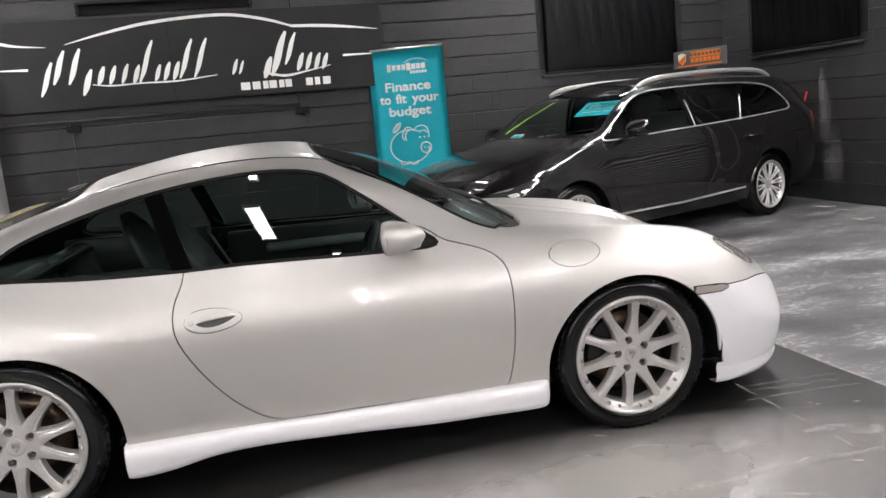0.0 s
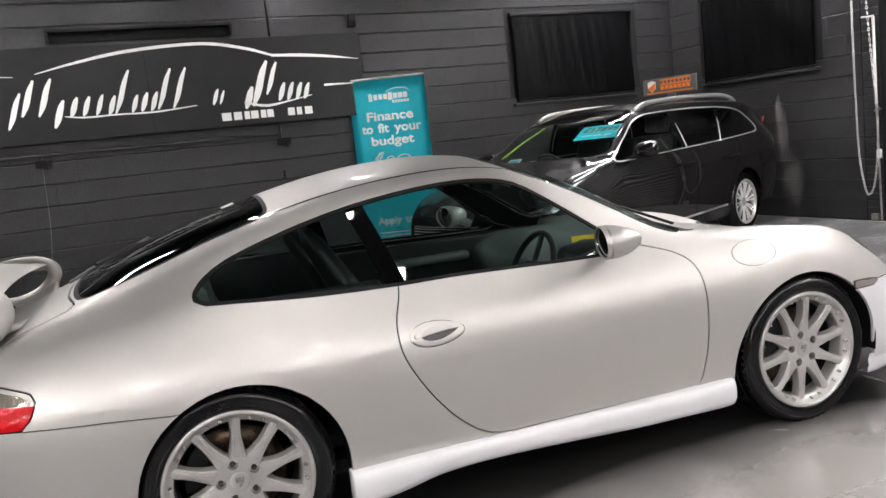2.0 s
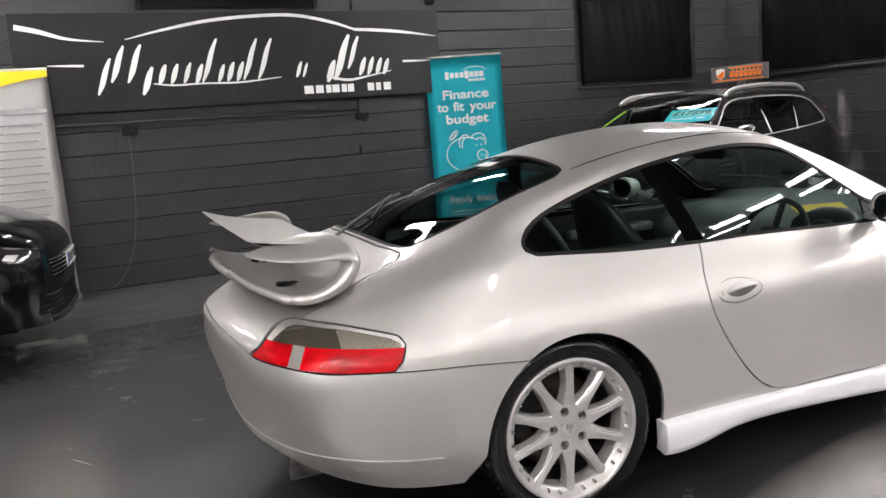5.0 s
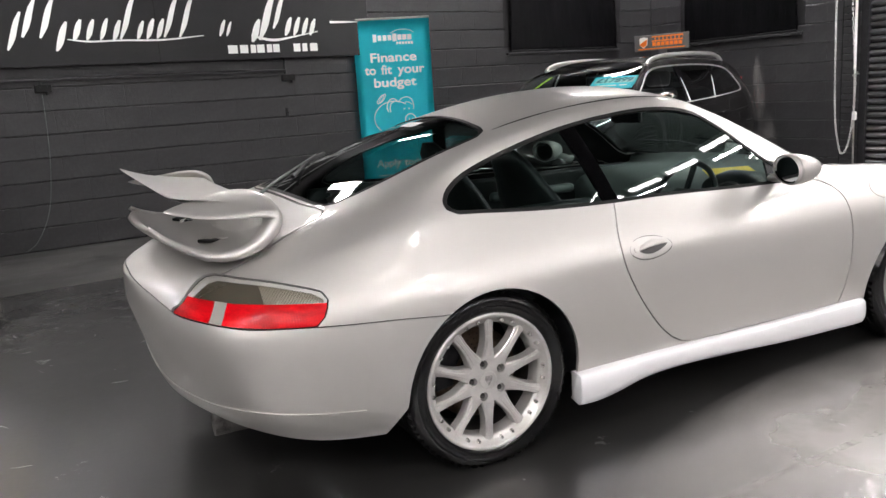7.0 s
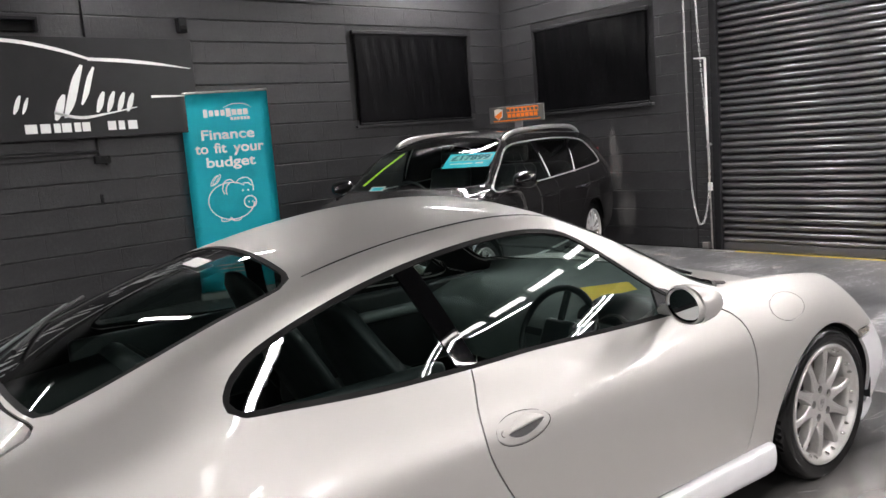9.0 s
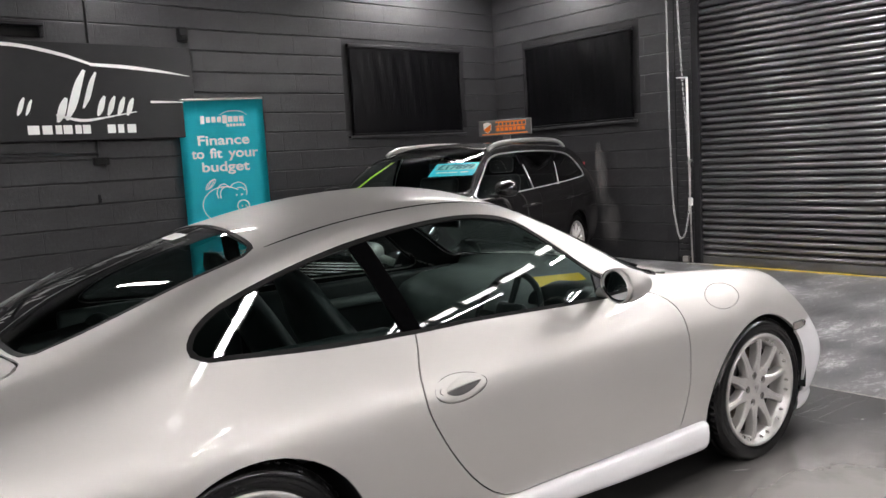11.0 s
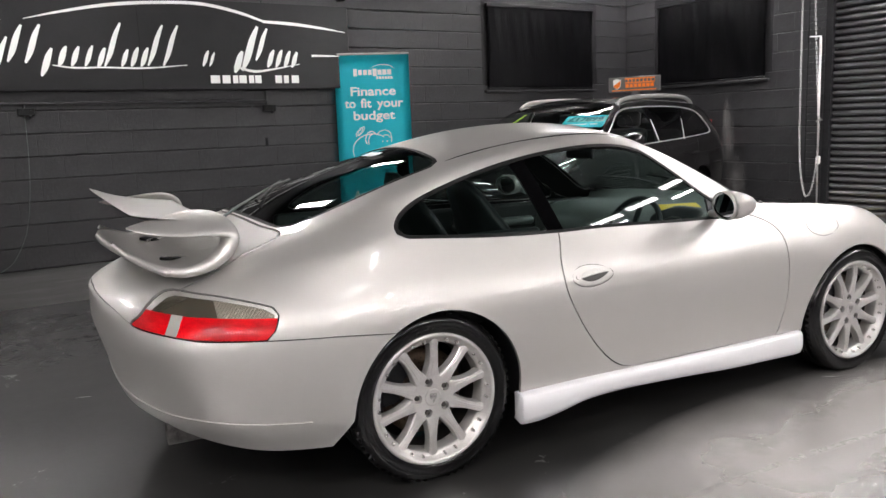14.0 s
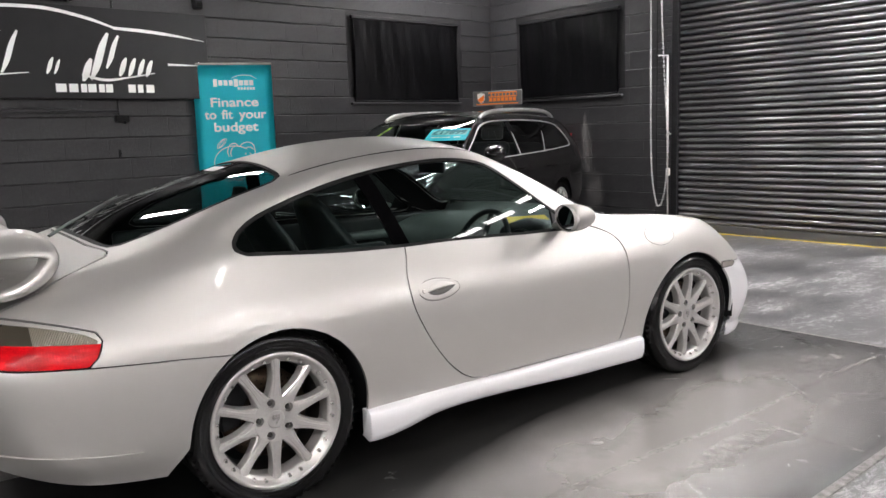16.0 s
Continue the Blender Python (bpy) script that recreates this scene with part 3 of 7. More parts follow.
for x, y, a, b in ((2.37, -0.88, 0.20, 0.09), (2.97, -0.49, 0.10, 0.07), (3.14, -0.58, 0.11, 0.08), (1.60, -0.85, 0.34, 0.16), (2.80, -0.71, 0.10, 0.05), (2.60, -0.48, 0.13, 0.05)):
    part("pale_scuff", stroke([(x - a, y + 0.02), (x - a * 0.3, y - 0.01), (x + a * 0.4, y + 0.01), (x + a, y - 0.02)], [0.01, b, b * 0.7, 0.01], 0.0004, 5), line_rub, bay, at=flat_down)
ceiling = structure("ceiling", box((20, 19, 0.2), (-1.5, -1.3, CEIL + 0.1)), ceiling_paint, "dark painted warehouse ceiling", "ceiling")
wall_north = structure("wall_north", box((20, 0.2, CEIL), (-1.5, WALL_Y + 0.106, CEIL / 2)), joint_paint, "black painted concrete block wall behind the sign", "wall")
structure("wall_south", box((20, 0.2, CEIL), (-1.5, -10.7, CEIL / 2)), wall_paint, "black painted wall of the showroom", "wall")
structure("wall_west", box((0.2, 19, CEIL), (-11.4, -1.3, CEIL / 2)), wall_paint, "black painted wall of the showroom", "wall")

# shutter wall: its own frame, x along the wall towards the camera side, y out of the wall
east = pose(EAST, WALL_Y, 0, 0, 0, -90)
DOOR_A, DOOR_B, DOOR_TOP = 3.29, 7.9, 3.35
wall_east = thing("wall_east", "black painted concrete block wall with a roller shutter", "wall", kind="structure", at=east)
part("wall_body", box((DOOR_A + 0.3, 0.2, CEIL), ((DOOR_A - 0.3) / 2, 0.106, CEIL / 2)), joint_paint, wall_east)
part("wall_body", box((10.0, 0.2, CEIL), (DOOR_B + 5.0, 0.106, CEIL / 2)), wall_paint, wall_east)
part("lintel", box((DOOR_B - DOOR_A, 0.2, CEIL - DOOR_TOP), ((DOOR_A + DOOR_B) / 2, 0.106, (CEIL + DOOR_TOP) / 2)), wall_paint, wall_east)

COURSE = 0.225


def block_mesh(name, w, h, depth=0.012, side=0.0014):
    """A block's face: rounded above and below, almost sharp at its ends, where the paint has filled the joints."""
    me = bpy.data.meshes.new(name)
    bm = bmesh.new()
    half, top, out = w / 2 - 0.0001, h / 2 - 0.0035, 0.006 - depth
    section = [(0.006, -top), (out + 0.0055, -top), (out + 0.0018, -top + 0.0026), (out, -top + 0.0090), (out, top - 0.0090), (out + 0.0018, top - 0.0026), (out + 0.0055, top), (0.006, top)]
    rows = [[bm.verts.new((x, y + d * (y < 0.005), z)) for y, z in section] for x, d in ((-half, side), (-half + 0.004, 0.0), (half - 0.004, 0.0), (half, side))]
    for p, q in zip(rows, rows[1:]):
        for i in range(7):
            bm.faces.new((p[i], q[i], q[i + 1], p[i + 1]))
    bmesh.ops.recalc_face_normals(bm, faces=bm.faces)
    bm.to_mesh(me)
    bm.free()
    me.materials.append(wall_paint)
    return me


BLOCK, BRICK = block_mesh("block", 0.45, COURSE), block_mesh("brick", 0.225, 0.075)
rnd = random.Random(4)


def lay(parent, start, stop, top, y, holes=(), shift=0.0):
    """Courses of blocks on a wall face, cut at its ends and round window openings."""
    for row in range(int(top / COURSE) + 1):
        z = (row + 0.5) * COURSE + 0.065 - COURSE / 4
        edge = start - 0.45 + (0.225 if row % 2 else 0.0) + shift
        while edge < stop:
            pieces = [(max(edge, start), min(edge + 0.45, stop))]
            edge += 0.45
            for a, b, c, d in holes:
                if c < z < d:
                    pieces = [q for p, r in pieces for q in ((p, min(r, a)), (max(p, b), r))]
            for p, r in pieces:
                if r - p > 0.02:
                    m = pose((p + r) / 2, y + rnd.uniform(-0.0012, 0.0008), z, rnd.uniform(-0.2, 0.2), 0, rnd.uniform(-0.08, 0.08))
                    part("block", BLOCK, None, parent, at=m @ Matrix.Diagonal(((r - p) / 0.45, 1, 1, 1)))


def blind(name, w, h, at, label):
    """A black vinyl blind drawn over a window: cloth with folds, head rail, sill."""
    b = thing(name, label, "window blind", "blacked-out windows", at=at)
    bm = bmesh.new()
    nx, nz = 48, 40
    r = random.Random(name + label)
    grid = []
    for j in range(nz + 1):
        row = []
        for i in range(nx + 1):
            u, v = i / nx, j / nz
            fold = 0.010 * math.exp(-((1 - v) * 2.2)) * (math.sin(u * 34 + 3 * v) + 0.6 * math.sin(u * 77 + 5 * v + 1))
            sag = 0.012 * math.sin(math.pi * v) * (1 if u > 0.5 else -1) * abs(2 * u - 1) ** 6
            x = (u - 0.5) * w - sag
            row.append(bm.verts.new((x, -0.02 - fold * 0.7 - 0.02 * math.sin(math.pi * u) * (1 - v) + 0.004 * math.sin(9 * u + 7 * v), v * h + 0.01 * math.sin(math.pi * u) * (1 - v))))
        grid.append(row)
    for j in range(nz):
        for i in range(nx):
            bm.faces.new((grid[j][i], grid[j][i + 1], grid[j + 1][i + 1], grid[j + 1][i]))
    bmesh.ops.solidify(bm, geom=bm.faces, thickness=0.002)
    part("blind_cloth", bm, blind_cloth, b, smooth=True)
    part("head_rail", box((w + 0.03, 0.05, 0.045), (0, -0.02, h + 0.0), 0.008), black_plastic, b)
    part("bottom_bar", box((w, 0.02, 0.022), (0, -0.03, 0.0), 0.006), black_plastic, b)
    part("window_sill", box((w + 0.1, 0.06, 0.03), (0, -0.01, -0.035), 0.006), wall_paint, b)
    return b


W1 = (4.80, 6.652, 1.757, 2.848)
blind("window_blind", W1[1] - W1[0], W1[3] - W1[2], pose((W1[0] + W1[1]) / 2, WALL_Y - 0.012, W1[2]), "creased black vinyl blind covering a window in the sign wall")
W2 = (0.65, 2.43, 1.752, 2.83)
blind("window_blind", W2[1] - W2[0], W2[3] - W2[2], east @ pose((W2[0] + W2[1]) / 2, -0.012, W2[2]), "taut black vinyl blind covering a window beside the shutter")

scuff = thing("wall_scuff", "pale scuffed dust mark rubbed on the black wall", "wall mark", kind="structure", at=east @ pose(-0.29, 0, 0))
part("scuff_mark", box((0.30, 0.002, 1.05), (2.17, -0.0125, 1.00)), scuff_dust, scuff)
part("scuff_mark", box((0.16, 0.002, 0.55), (2.13, -0.0135, 1.30)), scuff_dust, scuff)
part("scuff_mark", box((0.46, 0.002, 0.85), (2.30, -0.0145, 0.44)), scuff_dust, scuff)
rod = thing("red_rod", "short red plastic rod leaning on the wall", "rod", at=east @ pose(-0.31, 0, 0))
part("rod", sweep([(1.92, -0.07, 1.10), (1.93, -0.035, 1.24)], ring(0.012, 8)), red_plastic, rod)

# roller shutter: curved slats between guide rails
shutter = thing("roller_shutter", "closed black steel roller shutter with ribbed slats", "roller shutter", at=east @ pose(DOOR_A, 0.03, 0))
SLAT = 0.0762
slat_bm = bmesh.new()
prof = [(0.030, -0.002), (0.004, 0.006), (-0.010, 0.010), (-0.020, 0.018), (-0.026, 0.030), (-0.026, 0.041), (-0.020, 0.052), (-0.009, 0.060), (0.006, 0.064), (0.030, 0.066)]
W = DOOR_B - DOOR_A
rows = [[slat_bm.verts.new((x, y, z)) for y, z in prof] for x in (0.0, W)]
for i in range(len(prof) - 1):
    slat_bm.faces.new((rows[0][i], rows[1][i], rows[1][i + 1], rows[0][i + 1]))
slat_me = bpy.data.meshes.new("slat")
slat_bm.to_mesh(slat_me)
slat_bm.free()
slat_me.materials.append(shutter_paint)
slat_me.polygons.foreach_set("use_smooth", [True] * len(slat_me.polygons))
for k in range(int(DOOR_TOP / SLAT) + 1):
    part("slat", slat_me, None, shutter, at=pose(0, 0.002 * math.sin(k * 1.7), 0.09 + k * SLAT))
part("bottom_rail", box((W, 0.05, 0.09), (W / 2, 0.0, 0.05), 0.006), shutter_paint, shutter)
part("guide_rail", box((0.085, 0.09, DOOR_TOP), (-0.02, -0.02, DOOR_TOP / 2), 0.006), black_plastic, shutter, "black steel guide channel")
part("shutter_back", box((W, 0.02, DOOR_TOP), (W / 2, 0.046, DOOR_TOP / 2)), black_plastic, shutter)

# threshold with a worn yellow line
line = thing("threshold_line", "worn yellow line on the shutter's threshold", "floor marking", kind="structure", at=east)
part("line_paint", box((W, 0.035, 0.006), (DOOR_A + W / 2 + 0.05, -0.055, 0.003)), yellow_line, line)
part("threshold_strip", box((0.30, 0.10, 0.012), (DOOR_A + 0.05, -0.10, 0.006), 0.003), flaked_paint, line)


def chain(path):
    """A hanging chain of round links, drawn along a path."""
    pts = glide([Vector(p) for p in path], 40)
    bm, step, run, k = bmesh.new(), 0.034, 0.0, 0
    for a, b in zip(pts, pts[1:]):
        a, b = Vector(a), Vector(b)
        run += (b - a).length
        if run >= step:
            run = 0.0
            d = (b - a).normalized()
            q = d.to_track_quat("Z", "Y").to_matrix().to_4x4()
            m = Matrix.Translation(b) @ q @ pose(0, 0, 0, 0, 0, 90 * (k % 2))
            loop = [m @ Vector((0.0105 * math.cos(t), 0, 0.0195 * math.sin(t))) for t in np.linspace(0, 2 * math.pi, 9)]
            sweep(loop, ring(0.0034, 4), bm, up=m.to_3x3() @ Vector((0, 1, 0)), caps=False)
            k += 1
    return bm


hoist = thing("chain_hoist", "galvanised hand chain hanging from the shutter's gear wheel", "chain hoist", at=east @ pose(-0.285, 0, 0))
part("hand_chain", chain([(3.24, -0.09, 3.3), (3.245, -0.09, 2.4), (3.25, -0.09, 1.65), (3.27, -0.09, 0.78), (3.33, -0.09, 0.38), (3.38, -0.09, 0.30), (3.44, -0.09, 0.40), (3.49, -0.09, 0.70), (3.50, -0.08, 1.15), (3.47, -0.08, 1.5), (3.41, -0.09, 2.5), (3.38, -0.09, 3.3)]), chain_steel, hoist)
part("gear_wheel", lathe([(0.0, -0.05), (0.05, -0.05), (0.09, -0.04), (0.10, -0.025), (0.075, -0.015), (0.10, 0.0), (0.09, 0.02), (0.0, 0.02)], 24), steel, hoist, smooth=True, at=pose(3.31, -0.09, 3.16))
part("gear_bracket", box((0.16, 0.12, 0.2), (3.50, -0.06, 3.18), 0.01), black_plastic, hoist)
part("cleat", sweep([(3.50, -0.02, 1.20), (3.50, -0.08, 1.20), (3.53, -0.09, 1.22), (3.47, -0.09, 1.18)], ring(0.008)), steel, hoist)
pole = thing("shutter_pole", "white painted pull pole with a grip hanging beside the shutter", "pole", at=east @ pose(-0.28, 0, 0))
part("rod", sweep([(3.465, -0.06, 2.15), (3.47, -0.06, 1.2), (3.49, -0.06, 0.02)], ring(0.010)), steel, pole)
part("hook_arm", sweep([(3.33, -0.06, 2.165), (3.47, -0.06, 2.155)], ring(0.008)), white_plastic, pole)
part("upper_sleeve", sweep([(3.465, -0.06, 2.15), (3.47, -0.06, 1.25)], ring(0.014)), white_plastic, pole)
part("grip", box((0.045, 0.04, 0.095), (3.485, -0.06, 0.73), 0.008), white_plastic, pole)
part("foot_bracket", box((0.08, 0.05, 0.07), (3.40, -0.04, 0.05), 0.008), steel, pole)

# lights on the ceiling, with the added fill lights
def batten(x, y, z, turn, length=1.5, apart=0.11, width=0.055):
    b = thing("ceiling_or_fill_light", "white batten under the dark ceiling, some of them added as unseen fill", "ceiling light", "ceiling battens", at=pose(x, y, z, 0, 0, turn))
    across = 0.30 if apart else width + 0.03
    part("housing", box((length, across, 0.05), (0, 0, 0.035), 0.01), white_plastic, b)
    for s in (-apart, apart) if apart else (0.0,):
        part("tube", box((length - 0.06, width, 0.012), (0, s, 0.0), 0.004, 1), soft_glow if width > 0.15 else glow, b, "glowing tube")
    for s in (-1, 1):
        part("reflector_side", box((length, 0.008, 0.05), (0, s * (across / 2 - 0.002), 0.005), 0.002, 1), white_plastic, b)
        part("end_cap", box((0.03, across, 0.085), (s * length / 2, 0, 0.02), 0.008), white_plastic, b)
        part("hanger", sweep([(s * length * 0.35, 0, 0.05), (s * length * 0.35, 0, CEIL - z)], ring(0.004, 6)), steel, b)
    return b


for x, y, turn, *more in LIGHTS:
    batten(x, y, 3.72, turn, *more)

# ---- wheels ----
def spoke_mesh(name, inner, outer, y_in, y_out, mat, w_in=0.034, w_mid=0.022, w_out=0.032, depth=0.03, ridge=0.0):
    """A tapered spoke with chamfered flanks and, where asked, a raised middle ridge."""
    bm = bmesh.new()
    rings = []
    for k in range(9):
        t = k / 8
        r = inner + (outer - inner) * t
        w = (w_in * (1 - t) ** 2 + 2 * w_mid * t * (1 - t) + w_out * t**2) / 2
        y = y_in + (y_out - y_in) * t - 0.006 * math.sin(math.pi * t)
        e = ridge * min(1.0, 4 * t)
        sec = [(-w * 1.15, y + depth), (-w, y + 0.006), (-w * 0.80, y + e), (-w * 0.46, y + e), (-w * 0.30, y), (w * 0.30, y), (w * 0.46, y + e), (w * 0.80, y + e), (w, y + 0.006), (w * 1.15, y + depth)]
        rings.append([bm.verts.new((a, b, r)) for a, b in sec])
    for p, q in zip(rings, rings[1:]):
        for i in range(9):
            bm.faces.new((p[i], p[i + 1], q[i + 1], q[i]))
        for i in range(1, 9):
            bm.edges.get((p[i], q[i])).smooth = False
    bmesh.ops.recalc_face_normals(bm, faces=bm.faces)
    return share(name, bm, mat, True)


def hub_mesh(r, y, bore, well, deep):
    """The flat middle of a wheel with five round wells bored into it for the nuts."""
    bm = bmesh.new()

    def loop(cx, cz, radius, n, at):
        return [bm.verts.new((cx + radius * math.cos(2 * math.pi * i / n), at, cz + radius * math.sin(2 * math.pi * i / n))) for i in range(n)]

    def wall(p, q):
        for i in range(len(p)):
            bm.faces.new((p[i], p[(i + 1) % len(p)], q[(i + 1) % len(p)], q[i]))

    rim_ = loop(0, 0, r, 40, y)
    wells = [loop(bore * math.sin(radians(72 * k - 18)), bore * math.cos(radians(72 * k - 18)), well, 16, y) for k in range(5)]
    edges = [bm.edges.new((c[i], c[(i + 1) % len(c)])) for c in [rim_] + wells for i in range(len(c))]
    bmesh.ops.triangle_fill(bm, use_beauty=True, use_dissolve=False, edges=edges)
    for k, c in enumerate(wells):
        low = loop(bore * math.sin(radians(72 * k - 18)), bore * math.cos(radians(72 * k - 18)), well * 0.92, 16, y + deep)
        wall(c, low)
        bm.faces.new(low)
    wall(rim_, loop(0, 0, r + 0.004, 40, y + 0.004))
    wall(loop(0, 0, r + 0.004, 40, y + 0.004), loop(0, 0, r + 0.006, 40, y + 0.045))
    bmesh.ops.recalc_face_normals(bm, faces=bm.faces)
    return share("hub", bm, rim_paint)


def share(name, bm, mat, smooth=False):
    me = bpy.data.meshes.new(name)
    bm.to_mesh(me)
    bm.free()
    me.materials.append(mat)
    if smooth:
        me.polygons.foreach_set("use_smooth", [True] * len(me.polygons))
    return me


def wheel_meshes(R, w, rim, mat, lip, disc=0.16):
    """The parts of one wheel; its outer face looks towards -y."""
    f = -w / 2
    s = R - rim
    tyre = lathe([(rim - 0.012, f + 0.014), (rim + 0.004, f + 0.002), (rim + s * 0.35, f - 0.006), (rim + s * 0.45, f - 0.0035), (rim + s * 0.5, f - 0.007), (rim + s * 0.75, f + 0.002), (R - 0.012, f + 0.014), (R - 0.004, f + 0.026)]
                 + [(R - d, f + 0.026 + (w - 0.052) * t) for t, d in ((0.0, 0.003), (0.20, 0.0), (0.205, 0.007), (0.245, 0.007), (0.25, 0.0), (0.40, 0.0), (0.405, 0.007), (0.445, 0.007), (0.45, 0.0), (0.55, 0.0), (0.555, 0.007), (0.595, 0.007), (0.60, 0.0), (0.75, 0.0), (0.755, 0.007), (0.795, 0.007), (0.80, 0.0), (1.0, 0.003))]
                 + [(R - 0.012, -f - 0.014), (rim + s * 0.5, -f + 0.004), (rim - 0.012, -f - 0.014)], 72)
    rimm = lathe([(rim - 0.004, f + 0.012), (rim + 0.001, f + 0.002), (rim - 0.002, f - 0.004), (rim - 0.010, f - 0.004), (rim - 0.016, f + 0.002), (rim - 0.020, f + 0.016), (rim - 0.036, f + 0.024), (rim - 0.040, f + 0.034)], 72)
    # the barrel is split off to carry the shade between the spokes
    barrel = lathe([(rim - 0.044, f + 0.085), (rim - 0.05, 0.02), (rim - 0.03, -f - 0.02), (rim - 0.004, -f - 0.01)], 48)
    flat = lathe([(rim - 0.0165, f + 0.0165), (rim - 0.037, f + 0.0225), (rim - 0.0405, f + 0.036), (rim - 0.044, f + 0.085)], 64)
    treads = (bmesh.new(), bmesh.new())
    for k in range(64):
        a = 2 * math.pi * k / 64
        for side, tread_bm in zip((-1, 1), treads):
            m = Matrix.Rotation(a, 4, "Y") @ Matrix.Translation((0, side * (w / 2 - 0.034), R - 0.0030)) @ pose(0, 0, 0, 0, 0, 15 * side)
            bmesh.ops.create_cube(tread_bm, size=1, matrix=m @ Matrix.Diagonal((0.016, 0.036, 0.003, 1)))
    return dict(tyre=share("tyre", tyre, rubber, True), rim=share("rim", rimm, mat, True), tread=[share("tread_block", t, rubber) for t in treads],
                lip=share("rim_edge", flat, lip, True), barrel=share("barrel", barrel, barrel_shade, True))


def coupe_wheel(parts, extra, w, parent, at):
    """A ten-spoke split-rim wheel with its brake behind it."""
    f = -w / 2
    wh = part("wheel", parts["tyre"], None, parent, "ten-spoke silver alloy wheel with a black tyre", at=at)
    for tread in parts["tread"]:
        part("tread", tread, None, wh)
    part("rim", parts["rim"], None, wh, "silver split rim")
    part("rim_edge", parts["lip"], None, wh)
    part("rim_barrel", parts["barrel"], None, wh, "inner barrel with shade put into its colour")
    for k in range(10):
        part("spoke", extra["spoke"], None, wh, at=Matrix.Rotation(radians(36 * k), 4, "Y") @ pose(0, f, 0))
    part("hub", extra["hub"], None, wh, at=pose(0, f, 0))
    part("centre_cap", extra["cap"], None, wh, "silver cap with a small plain crest", at=pose(0, f, 0))
    part("crest", extra["crest"], None, wh, at=pose(0, f + 0.0220, 0))
    for k in range(5):
        t = Matrix.Rotation(radians(72 * k - 18), 4, "Y") @ pose(0, f, 0.061)
        part("wheel_nut", extra["nut"], None, wh, at=t)
    for k in range(30):
        if k % 3 != 0:
            part("rim_bolt", extra["bolt"], None, wh, at=Matrix.Rotation(radians(12 * k), 4, "Y") @ pose(0, f + 0.019, extra["bolt_r"]))
    part("brake_disc", extra["disc"], None, wh, "drilled steel brake disc")
    part("disc_drilling", extra["holes"], None, wh)
    part("brake_caliper", extra["caliper"], None, wh, "black brake caliper", at=Matrix.Rotation(radians(-70), 4, "Y"))
    return wh


def coupe_wheel_kit(w):
    f = -w / 2
    k = dict(
        spoke=spoke_mesh("spoke", 0.080, 0.222, 0.0245, 0.019, rim_paint, 0.056, 0.014, 0.042, 0.04, 0.0022),
        hub=hub_mesh(0.082, 0.0240, 0.061, 0.0165, 0.020),
        cap=share("cap", lathe([(0.0, 0.0222), (0.027, 0.0224), (0.0335, 0.0236), (0.0355, 0.028)], 32), rim_paint, True),
        crest=share("crest", plate([(-0.014, 0.017), (0.014, 0.017), (0.014, 0.0), (0.0, -0.020), (-0.014, 0.0)], 0.0008), crest_print),
        nut=share("nut", lathe([(0.0, 0.029), (0.0065, 0.029), (0.0095, 0.032), (0.0095, 0.05)], 6), tip_metal),
        bolt=share("bolt", lathe([(0.0, -0.008), (0.0030, -0.008), (0.0032, -0.012), (0.0056, -0.012), (0.0082, -0.004), (0.0082, 0.006)], 8), polished),
        disc=share("disc", lathe([(0.07, -0.01), (0.165, -0.01), (0.165, 0.016), (0.07, 0.016)], 48, closed=True), disc_metal, True),
        bolt_r=0.2205,
    )
    holes = bmesh.new()
    for a in range(30):
        for n, r in enumerate((0.09, 0.108, 0.126, 0.145)):
            m = Matrix.Rotation(radians(12 * a + 5 * n), 4, "Y") @ Matrix.Translation((0, -0.0105, r)) @ pose(0, 0, 0, 90)
            bmesh.ops.create_circle(holes, cap_ends=True, radius=0.0032, segments=6, matrix=m)
    k["holes"] = share("disc_drilling", holes, seal)
    cal = bmesh.new()
    for i in range(9):
        a0 = radians(-32 + 64 * i / 8)
        c, s = math.sin(a0), math.cos(a0)
        for r, y in ((0.105, -0.045), (0.175, -0.045), (0.178, 0.03), (0.105, 0.03)):
            cal.verts.new((r * c, y, r * s))
    cal.verts.ensure_lookup_table()
    for i in range(8):
        for j in range(4):
            p, q = 4 * i, 4 * i + 4
            cal.faces.new([cal.verts[n] for n in (p + j, p + (j + 1) % 4, q + (j + 1) % 4, q + j)])
    cal.faces.new([cal.verts[n] for n in (0, 1, 2, 3)])
    cal.faces.new([cal.verts[n] for n in (32, 33, 34, 35)])
    bmesh.ops.recalc_face_normals(cal, faces=cal.faces)
    bmesh.ops.bevel(cal, geom=cal.edges, offset=0.004, segments=1, affect="EDGES")
    k["caliper"] = share("caliper", cal, black_plastic)
    return k


# ---- the silver coupe ----
HEADING = -4.63
coupe = thing("sports_coupe", "silver metallic two-door sports coupe with a biplane rear wing", "car", at=pose(0.0698, 0.862, 0, 0, 0, HEADING))
S = coupe_shell()
skin_all = S.faces
def arch(cx, cz, rx, rz, lean):
    """A wheel opening: round above the hub, straight below it, one side leaning outwards."""
    def f(p):
        low = np.maximum(cz - p[:, 2], 0)
        side = p[:, 0] - cx
        side = np.where(side * lean > 0, side - lean * low, side)
        return np.hypot(side * rz / rx, np.maximum(p[:, 2] - cz, 0)) - rz
    return both(f, wide(0.5))


arch_r = arch(0.03, 0.302, 0.345, 0.345, -0.75)
arch_f = arch(2.365, 0.300, 0.372, 0.348, 0.35)
_, skin_all = S.cut(skin_all, arch_r)
_, skin_all = S.cut(skin_all, arch_f)


